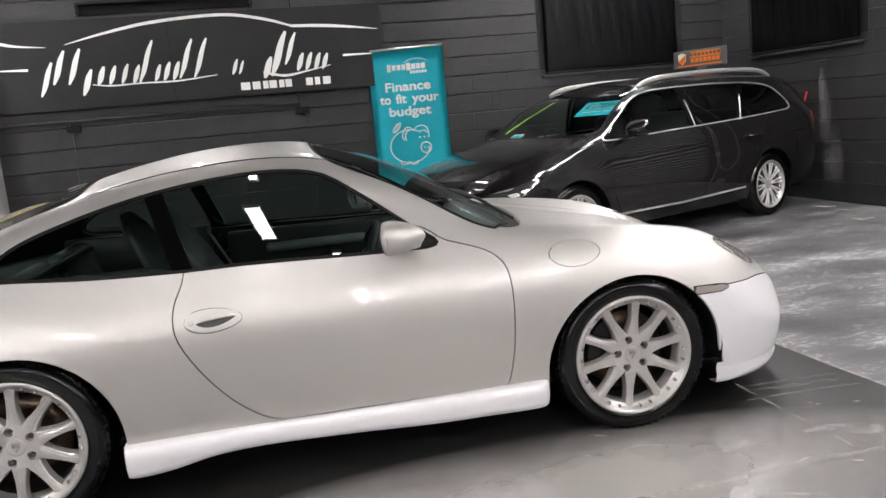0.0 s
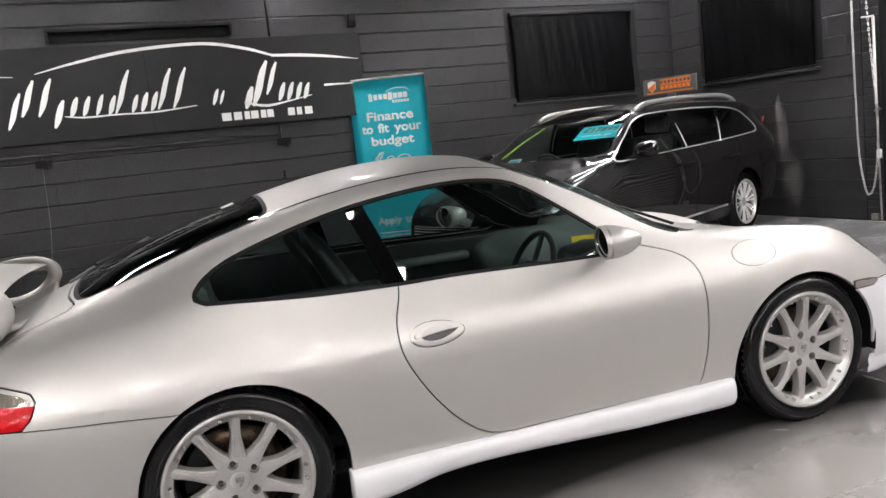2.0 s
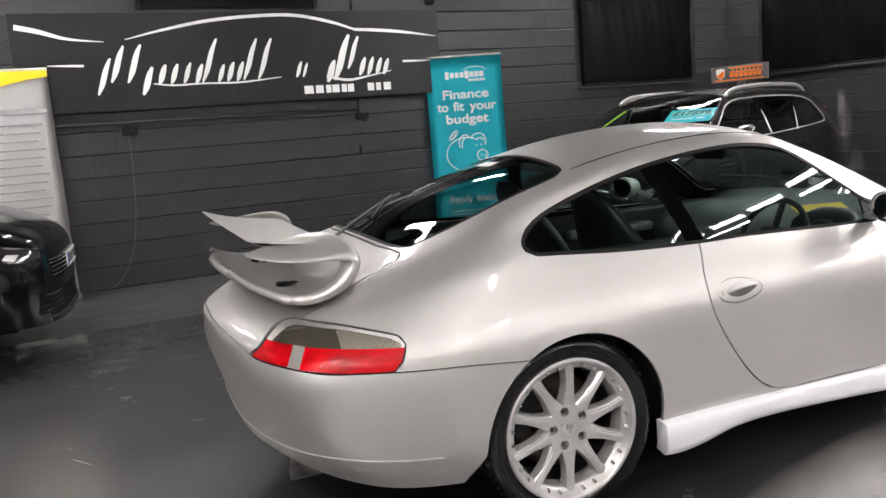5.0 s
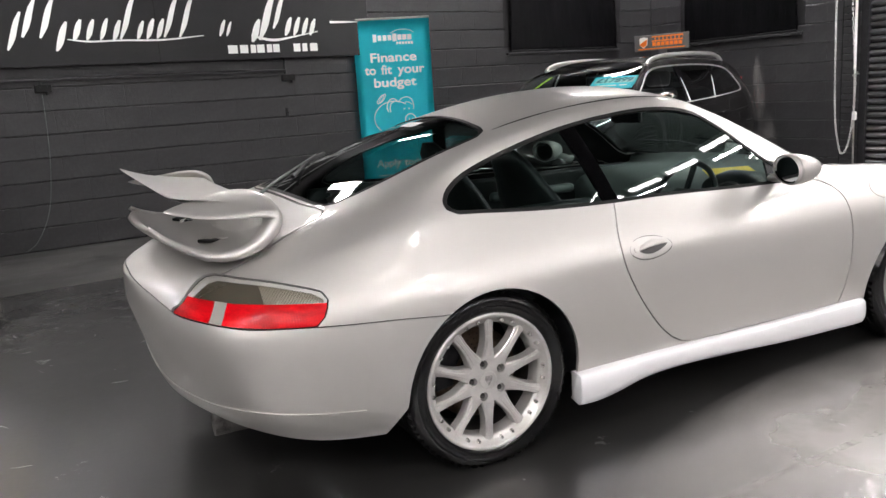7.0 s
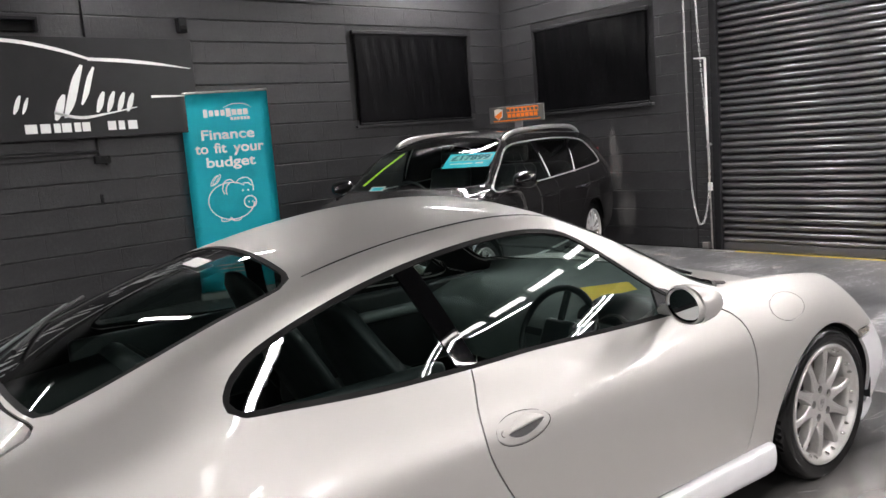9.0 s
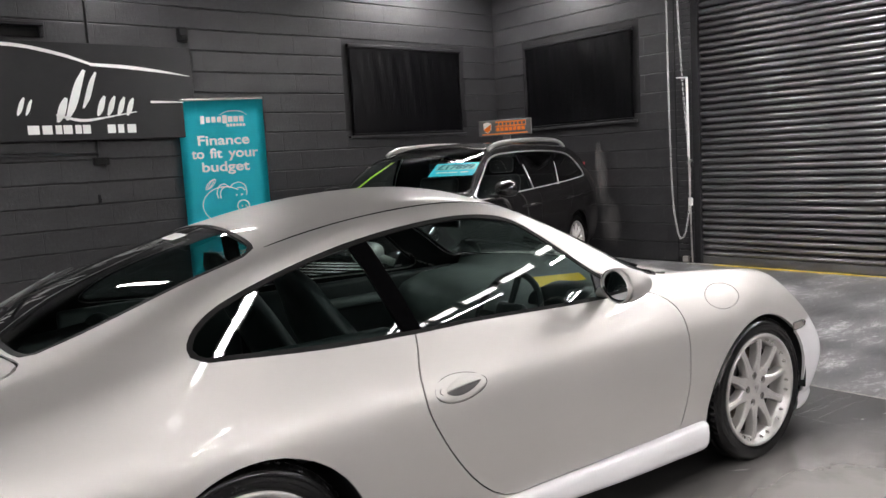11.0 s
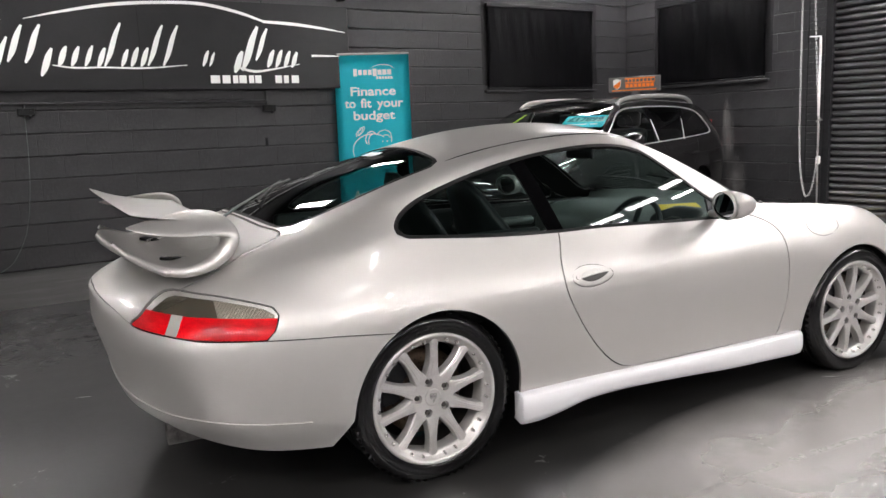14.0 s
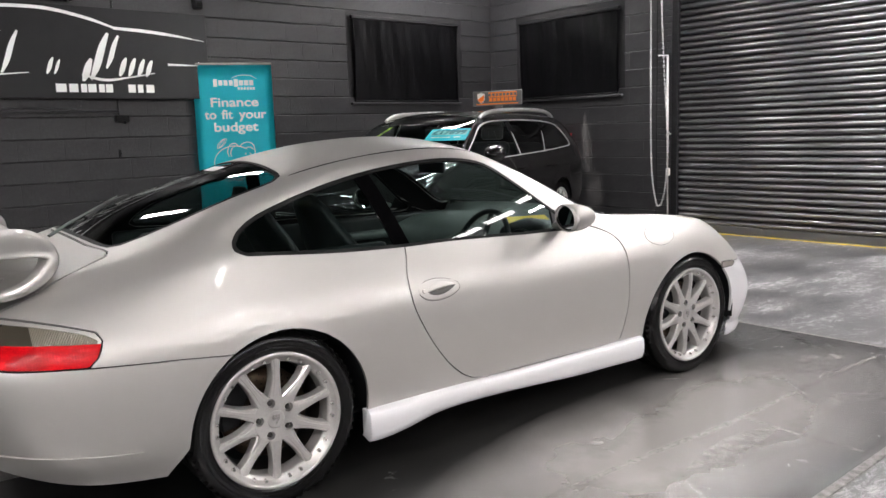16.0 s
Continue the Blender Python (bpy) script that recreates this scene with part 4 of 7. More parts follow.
def evened(bm):
    """Gives a side window the plain bow of one sheet of glass."""
    p = np.array([v.co for v in bm.verts])
    x, z = p[:, 0] - p[:, 0].mean(), p[:, 2] - p[:, 2].mean()
    a = np.stack([np.ones_like(x), x, z, x * x, x * z, z * z], 1)
    y = a @ np.linalg.lstsq(a, p[:, 1], rcond=None)[0]
    for v, k in zip(bm.verts, y):
        v.co.y = k
    return bm


def glazing(faces, distance, gap):
    low, rest = S.cut(faces, lambda p: distance(p) + gap)
    mid, high = S.cut(rest, lambda p: distance(p) - gap)
    return low, mid, high


side_line = outline([(-0.055, 0.918), (-0.045, 0.948), (0.00, 0.985), (0.085, 1.028), (0.285, 1.092), (0.497, 1.143), (0.712, 1.176), (0.935, 1.192), (1.10, 1.182), (1.20, 1.155), (1.29, 1.097),
                     (1.405, 1.012), (1.51, 0.93), (1.60, 0.868), (1.585, 0.846), (1.48, 0.845), (1.30, 0.848), (1.07, 0.856), (0.85, 0.862), (0.65, 0.862), (0.35, 0.873), (0.067, 0.895), (-0.03, 0.902)], 3)
side_glass, side_seal, skin_all = glazing(skin_all, both(away(side_line, 0, 2), wide(0.42)), 0.0065)
pillar = lambda p: (p[:, 0] - 0.662) + (p[:, 2] - 0.862) * 0.33  # the B-pillar leans back
quarter, ahead = S.cut(side_glass, lambda p: pillar(p) + 0.060)
post, door_pane = S.cut(ahead, lambda p: pillar(p) - 0.012)
sail, door_pane = S.cut(door_pane, lambda p: 1.475 - p[:, 0] + (p[:, 2] - 0.85) * 0.25)
door_pane, sail = (sail, door_pane) if np.mean([S.P[f[0]][0] for f in door_pane]) > np.mean([S.P[f[0]][0] for f in sail]) else (door_pane, sail)
rear_line = outline([(0.255, 0.0), (0.252, 0.30), (0.235, 0.455), (0.16, 0.487), (0.0, 0.49), (-0.21, 0.49), (-0.36, 0.495), (-0.425, 0.475), (-0.455, 0.30), (-0.465, 0.0),
                     (-0.455, -0.30), (-0.425, -0.475), (-0.36, -0.495), (-0.21, -0.49), (0.0, -0.49), (0.16, -0.487), (0.235, -0.455), (0.252, -0.30)], 4)
rear_pane, rear_seal, skin_all = glazing(skin_all, both(away(rear_line, 0, 1), beyond(2, 0.8)), 0.008)
front_line = outline([(1.16, 0.0), (1.175, 0.30), (1.215, 0.46), (1.30, 0.515), (1.50, 0.555), (1.70, 0.625), (1.80, 0.665), (1.87, 0.665), (1.96, 0.45), (2.0, 0.0),
                      (1.96, -0.45), (1.87, -0.665), (1.80, -0.665), (1.70, -0.625), (1.50, -0.555), (1.30, -0.515), (1.215, -0.46), (1.175, -0.30)], 4)
front_pane, front_seal, skin_all = glazing(skin_all, both(away(front_line, 0, 1), beyond(2, 0.8)), 0.008)
liner_faces = list(skin_all)

door_line = outline([(0.645, 0.90), (0.635, 0.83), (0.60, 0.75), (0.593, 0.68), (0.605, 0.62), (0.645, 0.54), (0.70, 0.455), (0.775, 0.365), (0.855, 0.298), (0.91, 0.272), (0.96, 0.262), (1.2, 0.262), (1.5, 0.262), (1.75, 0.262), (1.815, 0.266),
                     (1.835, 0.30), (1.855, 0.42), (1.864, 0.55), (1.866, 0.66), (1.855, 0.74), (1.825, 0.785), (1.77, 0.818), (1.70, 0.842), (1.62, 0.87), (1.55, 0.92), (1.3, 1.0), (0.9, 1.0), (0.68, 0.95)], 4)
doors, skin_all = S.panel(skin_all, both(away(door_line, 0, 2), wide(0.45), lambda p: p[:, 2] - 0.93))
door_r, door_l = S.cut(doors, lambda p: p[:, 1])
flap_at = np.array([2.138, -0.795, 0.762])
flap_faces, skin_all = S.panel(skin_all, both(lambda p: np.hypot((p[:, 0] - flap_at[0]) * 0.56, np.hypot(p[:, 1] - flap_at[1], p[:, 2] - flap_at[2])) - 0.059, beyond(1, 0.3, -1)), 0.0010)
lamp_line = outline([(-0.552, 0.700), (-0.556, 0.725), (-0.60, 0.742), (-0.70, 0.766), (-0.78, 0.777), (-0.85, 0.780), (-0.915, 0.744), (-0.955, 0.705), (-0.982, 0.677), (-0.90, 0.660), (-0.80, 0.645), (-0.70, 0.637), (-0.598, 0.632), (-0.575, 0.65)], 4)
lamps, skin_all = S.panel(skin_all, both(away(lamp_line, 0, 2), wide(0.50)), 0.0028)
ind_line = [(2.627, 0.566), (2.80, 0.552), (2.806, 0.54), (2.785, 0.525), (2.63, 0.530)]
indicators, skin_all = S.panel(skin_all, both(away(ind_line, 0, 2), wide(0.5)), 0.002)
head_line = outline([(2.82, 0.715), (2.90, 0.70), (2.98, 0.665), (3.05, 0.61), (3.07, 0.575), (3.02, 0.58), (2.94, 0.62), (2.86, 0.675)], 4)
headlights, skin_all = S.panel(skin_all, both(away(head_line, 0, 2), lambda p: np.abs(p[:, 1]) - 0.68, wide(0.36)), 0.003)
rear_seam = lambda p: p[:, 2] - np.interp(p[:, 0], [-1.13, -1.07, -1.02, -0.975, -0.80, -0.56, -0.35, -0.17], [0.74, 0.737, 0.710, 0.674, 0.642, 0.627, 0.612, 0.594])
rear_bumper, skin_all = S.panel(skin_all, both(rear_seam, lambda p: p[:, 0] + 0.10), 0.002)
valance_seam = lambda p: p[:, 2] - np.interp(p[:, 0], [-1.11, -1.05, -0.90, -0.70, -0.42, -0.30], [0.425, 0.408, 0.368, 0.345, 0.319, 0.31])
crease, _ = S.cut(rear_bumper, both(lambda p: valance_seam(p) - 0.004, lambda p: p[:, 0] + 0.46))
_, crease = S.cut(crease, lambda p: valance_seam(p) + 0.004)
front_seam = lambda p: p[:, 2] - np.interp(p[:, 0], [2.60, 2.82, 3.0, 3.10, 3.26], [0.548, 0.546, 0.54, 0.52, 0.44])
front_bumper, skin_all = S.panel(skin_all, both(front_seam, lambda p: 2.5 - p[:, 0]), 0.002)
lid_line = outline([(-0.485, 0.0), (-0.475, -0.35), (-0.44, -0.53), (-0.51, -0.567), (-0.60, -0.589), (-0.68, -0.601), (-0.755, -0.598), (-0.81, -0.589), (-0.86, -0.575), (-0.96, -0.595), (-1.2, -0.70), (-1.3, 0.0), (-1.2, 0.70), (-0.96, 0.595), (-0.86, 0.575), (-0.81, 0.589), (-0.755, 0.598), (-0.68, 0.601), (-0.60, 0.589), (-0.51, 0.567), (-0.44, 0.53), (-0.475, 0.35)], 3)
lid_faces, skin_all = S.panel(skin_all, both(away(lid_line, 0, 1), beyond(2, 0.6)), 0.0045)
hood_line = outline([(2.06, 0.0), (2.03, 0.40), (1.99, 0.56), (2.10, 0.575), (2.4, 0.54), (2.75, 0.47), (3.0, 0.36), (3.08, 0.0), (3.0, -0.36), (2.75, -0.47), (2.4, -0.54), (2.10, -0.575), (1.99, -0.56), (2.03, -0.40)], 4)
hood_faces, skin_all = S.panel(skin_all, both(away(hood_line, 0, 1), beyond(2, 0.55)), 0.002)
cowl_line = outline([(1.9, 0.0), (1.88, 0.5), (1.86, 0.655), (1.93, 0.67), (1.985, 0.60), (2.02, 0.42), (2.05, 0.0), (2.02, -0.42), (1.985, -0.60), (1.93, -0.67), (1.86, -0.655), (1.88, -0.5)], 4)
cowl_faces, skin_all = S.panel(skin_all, both(away(cowl_line, 0, 1), beyond(2, 0.7)), 0.001)

body = part("body", skin(S, skin_all), silver, coupe, smooth=True)
part("inner_body", skin(S, liner_faces, 0.009, 0), seal, body, smooth=True)
door = part("door", skin(S, door_r), silver, coupe, smooth=True)
part("door", skin(S, door_l), silver, coupe, smooth=True)
part("fuel_flap", skin(S, flap_faces, 0, 0.006), silver, coupe, smooth=True)
part("rear_bumper", skin(S, rear_bumper), silver, coupe, smooth=True)
part("bumper_crease", skin(S, crease, -0.0045, 0.006), silver, coupe, smooth=True)
part("front_bumper", skin(S, front_bumper), kit_paint, coupe, smooth=True)
part("engine_lid", skin(S, lid_faces), silver, coupe, smooth=True)
part("bonnet", skin(S, hood_faces), silver, coupe, smooth=True)
part("cowl", skin(S, cowl_faces, 0.02, 0), black_plastic, coupe, "black plastic cowl grille", smooth=True)
part("windscreen", skin(S, front_pane, 0.004, 0), screen_glass, coupe, smooth=True)
part("rear_window", skin(S, rear_pane, 0.004, 0), back_glass, coupe, smooth=True)
for name, faces in (("door_window", door_pane), ("quarter_window", quarter)):
    for half in S.cut(faces, lambda p: p[:, 1]):
        part(name, evened(skin(S, half, 0.006, 0)), car_glass, coupe, smooth=True)
for name, faces, mat in (("mirror_sail", sail, black_plastic), ("pillar_trim", post, pillar_black)):
    for half in S.cut(faces, lambda p: p[:, 1]):
        part(name, skin(S, half, 0.004, 0.01), mat, coupe, smooth=True)
for half in S.cut(side_seal, lambda p: p[:, 1]):
    part("window_seal", skin(S, half, 0.001, 0.006), seal, coupe, smooth=True)
part("rear_window_seal", skin(S, rear_seal, 0.001, 0.006), seal, coupe, smooth=True)
part("windscreen_seal", skin(S, front_seal, 0.001, 0.006), seal, coupe, smooth=True)
for side in S.cut(lamps, lambda p: p[:, 1]):
    red, top = S.cut(side, lambda p: p[:, 2] - np.interp(p[:, 0], [-0.95, -0.82, -0.56], [0.730, 0.714, 0.698]))
    lamp = part("tail_light", skin(S, red, 0.001), red_lens, coupe, "red tail light with a smoked upper lens", smooth=True)
    lens, bezel = S.cut(top, lambda p: away(lamp_line, 0, 2)(p) + 0.013)
    plain, ribs = S.cut(lens, lambda p: p[:, 0] + 0.735)
    part("indicator_lens", skin(S, plain, 0.001), smoke_lens, lamp, smooth=True)
    part("ribbed_lens", skin(S, ribs, 0.001), rib_lens, lamp, smooth=True)
    part("lamp_bezel", skin(S, bezel, -0.001), silver, lamp, "silver bezel", smooth=True)
    rev, _ = S.cut(red, lambda p: np.abs(p[:, 0] + 0.868 - (p[:, 2] - 0.68) * 0.55) - 0.016)
    part("reversing_lens", skin(S, rev, -0.001, 0.004), clear_lens, lamp, smooth=True)
for side in S.cut(indicators, lambda p: p[:, 1]):
    part("side_indicator", skin(S, side, 0, 0.008), amber_lens, coupe, "clear side indicator", smooth=True)
for side in S.cut(headlights, lambda p: p[:, 1]):
    part("headlight", skin(S, side, 0, 0.01), clear_lens, coupe, "clear headlight", smooth=True)

# wheels and arches
kit_r, kit_f = coupe_wheel_kit(0.265), coupe_wheel_kit(0.225)
tyre_r, tyre_f = wheel_meshes(0.320, 0.265, 0.247, rim_paint, rim_paint), wheel_meshes(0.317, 0.225, 0.247, rim_paint, rim_paint)
for x, parts, kit, w, face in ((0.0, tyre_r, kit_r, 0.265, 0.862), (2.35, tyre_f, kit_f, 0.225, 0.838)):
    for side in (-1, 1):
        coupe_wheel(parts, kit, w, coupe, pose(x, side * (face - w / 2), 0.317, 0, 7 if x else 3, 0 if side < 0 else 180))
for cx, cz, r, rx in ((0.03, 0.302, 0.349, 0.36), (2.365, 0.300, 0.352, 0.385)):
    for side in (-1, 1):
        bm = bmesh.new()
        pts = [(cx + rx * math.cos(radians(a)), cz + r * math.sin(radians(a))) for a in range(-10, 196, 10)]
        rows = [[bm.verts.new((x, side * y, z)) for x, z in pts] for y in (0.815, 0.50)]
        for i in range(len(pts) - 1):
            bm.faces.new((rows[0][i], rows[0][i + 1], rows[1][i + 1], rows[1][i]))
        bm.faces.new(rows[1])
        part("wheel_arch_liner", bm, black_plastic, coupe, smooth=True)
part("underbody", box((3.3, 1.30, 0.06), (1.30, 0, 0.21), 0.02), black_plastic, coupe)

# side skirts: a bulged moulding that flares before the rear wheel
for side in (-1, 1):
    bm = bmesh.new()
    xs = [0.364, 0.376, 0.45, 0.55, 0.70, 0.9, 1.2, 1.5, 1.75, 1.925, 1.975, 1.990]
    top_y = [0.846, 0.850, 0.845, 0.838, 0.828, 0.82, 0.815, 0.813, 0.813, 0.815, 0.812, 0.80]
    out_y = [0.872, 0.879, 0.879, 0.873, 0.857, 0.847, 0.843, 0.843, 0.846, 0.848, 0.842, 0.820]
    top_z = [0.262, 0.263, 0.262, 0.26, 0.258, 0.257, 0.257, 0.258, 0.260, 0.263, 0.262, 0.258]
    deep = [0.03, 0.06, 0.10, 0.10, 0.10, 0.10, 0.10, 0.10, 0.10, 0.10, 0.06, 0.03]
    low_z = [0.150, 0.138, 0.138, 0.150, 0.172, 0.176, 0.166, 0.152, 0.150, 0.150, 0.158, 0.18]
    rows = []
    for x, a, b, zt, zl, dp in zip(*[glide(v, 5) for v in (xs, top_y, out_y, top_z, low_z, deep)]):
        h = zt - zl
        rows.append([bm.verts.new((x, side * y, z)) for y, z in ((a - 0.03, zt + 0.003), (a + 0.003, zt + 0.002), (b - 0.012, zt - 0.003), (b - 0.004, zt - 0.012), (b, zl + 0.55 * h), (b - 0.002, zl + 0.25 * h), (b - 0.010, zl + 0.07 * h), (b - 0.028, zl), (a - dp, zl + 0.012))])
    for p, q in zip(rows, rows[1:]):
        for i in range(8):
            bm.faces.new((p[i], p[i + 1], q[i + 1], q[i]))
    bm.faces.new(rows[0])
    bm.faces.new(rows[-1])
    bmesh.ops.recalc_face_normals(bm, faces=bm.faces)
    for e in bm.edges:
        if len(e.link_faces) == 2 and e.calc_face_angle() > 0.9:
            e.smooth = False
    part("side_skirt", bm, kit_paint, coupe, smooth=True)

# front lip: follows the bumper's lower edge round the nose
n_st, m_st = S.shape
P0, N0 = (np.array(v[: n_st * m_st]).reshape(n_st, m_st, 3) for v in (S.P, S.N))
bm = bmesh.new()
rows = []
across = 6
for s_ in (-1, 1):
    span = [k for k in range(m_st) if P0[0, k, 0] > 2.70 or P0[n_st - 1, k, 0] > 2.70]
    span = span if s_ < 0 else span[::-1]
    r0, r1 = (0, across) if s_ < 0 else (n_st - 1, n_st - 1 - across)
    for k in span[:-1]:
        p, q = P0[r0, k], P0[r1, k]
        u = N0[r1, k] * np.array([1, 1, 0])
        u = u / (np.linalg.norm(u) + 1e-9)
        fade = min(1.0, 0.35 + max(p[0] - 2.70, 0.0) / 0.10)
        up = np.array([0, 0, 1.0])
        rows.append([bm.verts.new(v) for v in (q * 0.8 + p * 0.2 + u * 0.001, q * 0.5 + p * 0.5 + u * 0.004 * fade, q * 0.3 + p * 0.7 + u * 0.020 * fade, p + u * 0.028 * fade + up * 0.010, p + u * 0.022 * fade - up * 0.004, p - u * 0.03 - up * 0.004)])
for p, q in zip(rows, rows[1:]):
    for i in range(5):
        bm.faces.new((p[i], p[i + 1], q[i + 1], q[i]))
bmesh.ops.recalc_face_normals(bm, faces=bm.faces)
part("front_lip", bm, kit_paint, coupe, smooth=True)

# door handles: a flush oval surround, a bowed grip, a dark face for the shaded finger recess, a lock
for side in (-1, 1):
    def bowed(bm):
        """Lays flat handle shapes on the door's bowed skin."""
        for v in bm.verts:
            x, d, z = v.co.x, -v.co.y, v.co.z
            v.co = (0.735 + x, side * (0.8338 - 0.031 * x - 0.385 * z - 1.94 * z * z + d), 0.685 + z + 0.33 * d)
        bmesh.ops.recalc_face_normals(bm, faces=bm.faces)
        return bm

    oval = [(0.102 * math.cos(a), 0.0405 * math.sin(a) * (1 - 0.16 * math.cos(a))) for a in np.linspace(0, 2 * math.pi, 48, endpoint=False)]
    bm = bmesh.new()
    mid = bm.verts.new((0, -0.0014, 0))
    inner = [bm.verts.new((x * 0.93, -0.0014, z * 0.90)) for x, z in oval]
    outer = [bm.verts.new((x, -0.0004, z)) for x, z in oval]
    under = [bm.verts.new((x, 0.015, z)) for x, z in oval]
    for i in range(48):
        j = (i + 1) % 48
        bm.faces.new((mid, inner[i], inner[j]))
        bm.faces.new((inner[i], outer[i], outer[j], inner[j]))
        bm.faces.new((outer[i], under[i], under[j], outer[j]))
    bmesh.ops.recalc_face_normals(bm, faces=bm.faces)
    handle = part("door_handle", bowed(bm), silver, coupe, smooth=True)
    part("handle_gap", bowed(sweep([(x * 1.012, -0.0008, z * 1.03) for x, z in oval + oval[:1]], ring(0.0011, 5), up=(0, 1, 0), caps=False)), seal, handle)
    # grip: bowed outwards, straight along its lower edge
    bm = bmesh.new()
    rows, low = [], []
    for t in np.linspace(0, 1, 21):
        x = -0.062 + 0.142 * t
        bow = math.sin(math.pi * min(max(t, 0.004), 0.996))
        line_z = -0.006 + 0.012 * t + 0.002 * bow
        top_z = line_z + 0.027 * bow**0.55 * (1.08 - 0.2 * t)
        d = 0.0030 + 0.0045 * bow**0.7
        rows.append([bm.verts.new((x, -y, z)) for y, z in ((0.0014, top_z), (0.0014 + (d - 0.0014) * 0.7, line_z + (top_z - line_z) * 0.6), (d, line_z + (top_z - line_z) * 0.2), (d - 0.001, line_z), (0.0028, line_z + 0.002))])
        low.append((x, line_z, line_z - 0.024 * bow**0.7 * (1.15 - 0.35 * t)))
    for p, q in zip(rows, rows[1:]):
        for i in range(4):
            bm.faces.new((p[i], p[i + 1], q[i + 1], q[i]))
    bmesh.ops.recalc_face_normals(bm, faces=bm.faces)
    part("grip", bowed(bm), silver, handle, smooth=True)
    # no hollow here: the recess's shade is this face's dark colour
    bm = bmesh.new()
    rows = [[bm.verts.new((x, -y, a + (b - a) * k)) for k, y in ((0.0, 0.0034), (0.5, 0.0034), (0.92, 0.0036), (1.0, 0.0029))] for x, a, b in low]
    for p, q in zip(rows, rows[1:]):
        for i in range(3):
            bm.faces.new((p[i], p[i + 1], q[i + 1], q[i]))
    bmesh.ops.recalc_face_normals(bm, faces=bm.faces)
    part("grip_recess_shade", bowed(bm), recess_shade, handle)
    lock = lathe([(0.0, -0.0052), (0.007, -0.0052), (0.0085, -0.0028)], 16)
    bmesh.ops.translate(lock, vec=(-0.079, 0, 0), verts=lock.verts)
    part("lock", bowed(lock), steel, handle)

# mirrors
for side in (-1, 1):
    mm = pose(1.455, side * 0.905, 0.922, 0, -4, 14 * side)
    shellm = bmesh.new()
    rows = []
    for t in np.linspace(0, 1, 12):
        k = math.cos(t * math.pi / 2) ** 0.55 if t < 1 else 0.0
        x = -0.055 + 0.135 * t
        rows.append([shellm.verts.new((x, 0.088 * k * math.copysign(abs(math.cos(a)) ** 0.8, math.cos(a)), 0.062 * k * math.copysign(abs(math.sin(a)) ** 0.8, math.sin(a)) - 0.006 * t)) for a in np.linspace(0, 2 * math.pi, 24, endpoint=False)])
    for p, q in zip(rows, rows[1:]):
        for i in range(24):
            shellm.faces.new((p[i], p[(i + 1) % 24], q[(i + 1) % 24], q[i]))
    bmesh.ops.remove_doubles(shellm, verts=shellm.verts, dist=1e-5)
    bmesh.ops.recalc_face_normals(shellm, faces=shellm.faces)
    mirror = part("door_mirror", shellm, silver, coupe, smooth=True, at=mm)
    face = lathe([(0.0, 0.0), (0.9, 0.0), (1.0, 0.004)], 32, axis="Z")
    bmesh.ops.transform(face, matrix=pose(0, 0, 0, 0, -90, 0) @ Matrix.Diagonal((0.056, 0.081, 1, 1)), verts=face.verts)
    part("mirror_glass", face, mirror_glass, mirror, at=pose(-0.0600, 0, 0, 0, 0, -4 * side))
    edge = lathe([(0.92, 0.0), (1.0, -0.004), (1.02, 0.01), (0.95, 0.02)], 32, axis="Z")
    bmesh.ops.transform(edge, matrix=pose(0, 0, 0, 0, -90, 0) @ Matrix.Diagonal((0.062, 0.088, 1, 1)), verts=edge.verts)
    part("mirror_frame", edge, silver, mirror, smooth=True, at=pose(-0.054, 0, 0))
    part("mirror_arm", sweep([(1.50, side * 0.72, 0.862), (1.50, side * 0.78, 0.868), (1.485, side * 0.84, 0.885)], ring(0.035, 10, 0.55)), silver, coupe, smooth=True)

# rear wing: tray, two end loops, top blade
def slab(rows_xyz, name, mat, parent, thick=None):
    bm = bmesh.new()
    rows = [[bm.verts.new(p) for p in r] for r in rows_xyz]
    for p, q in zip(rows, rows[1:]):
        for i in range(len(p) - 1):
            bm.faces.new((p[i], p[i + 1], q[i + 1], q[i]))
    if thick:
        bmesh.ops.recalc_face_normals(bm, faces=bm.faces)
        bmesh.ops.solidify(bm, geom=bm.faces, thickness=thick)
    bmesh.ops.recalc_face_normals(bm, faces=bm.faces)
    return part(name, bm, mat, parent, smooth=True)


wing = part("rear_wing", lathe([(0.0, 0.0), (0.02, 0.0), (0.02, 0.03), (0.0, 0.03)], 12), silver, coupe, "silver biplane rear wing on the engine lid", at=pose(-0.72, 0, 0.84))
wing.matrix_basis = Matrix.Translation((-0.72, 0, 0.84))
back = Matrix.Translation((0.72, 0, -0.84))


def on_wing(ob):
    ob.matrix_basis = back
    return ob


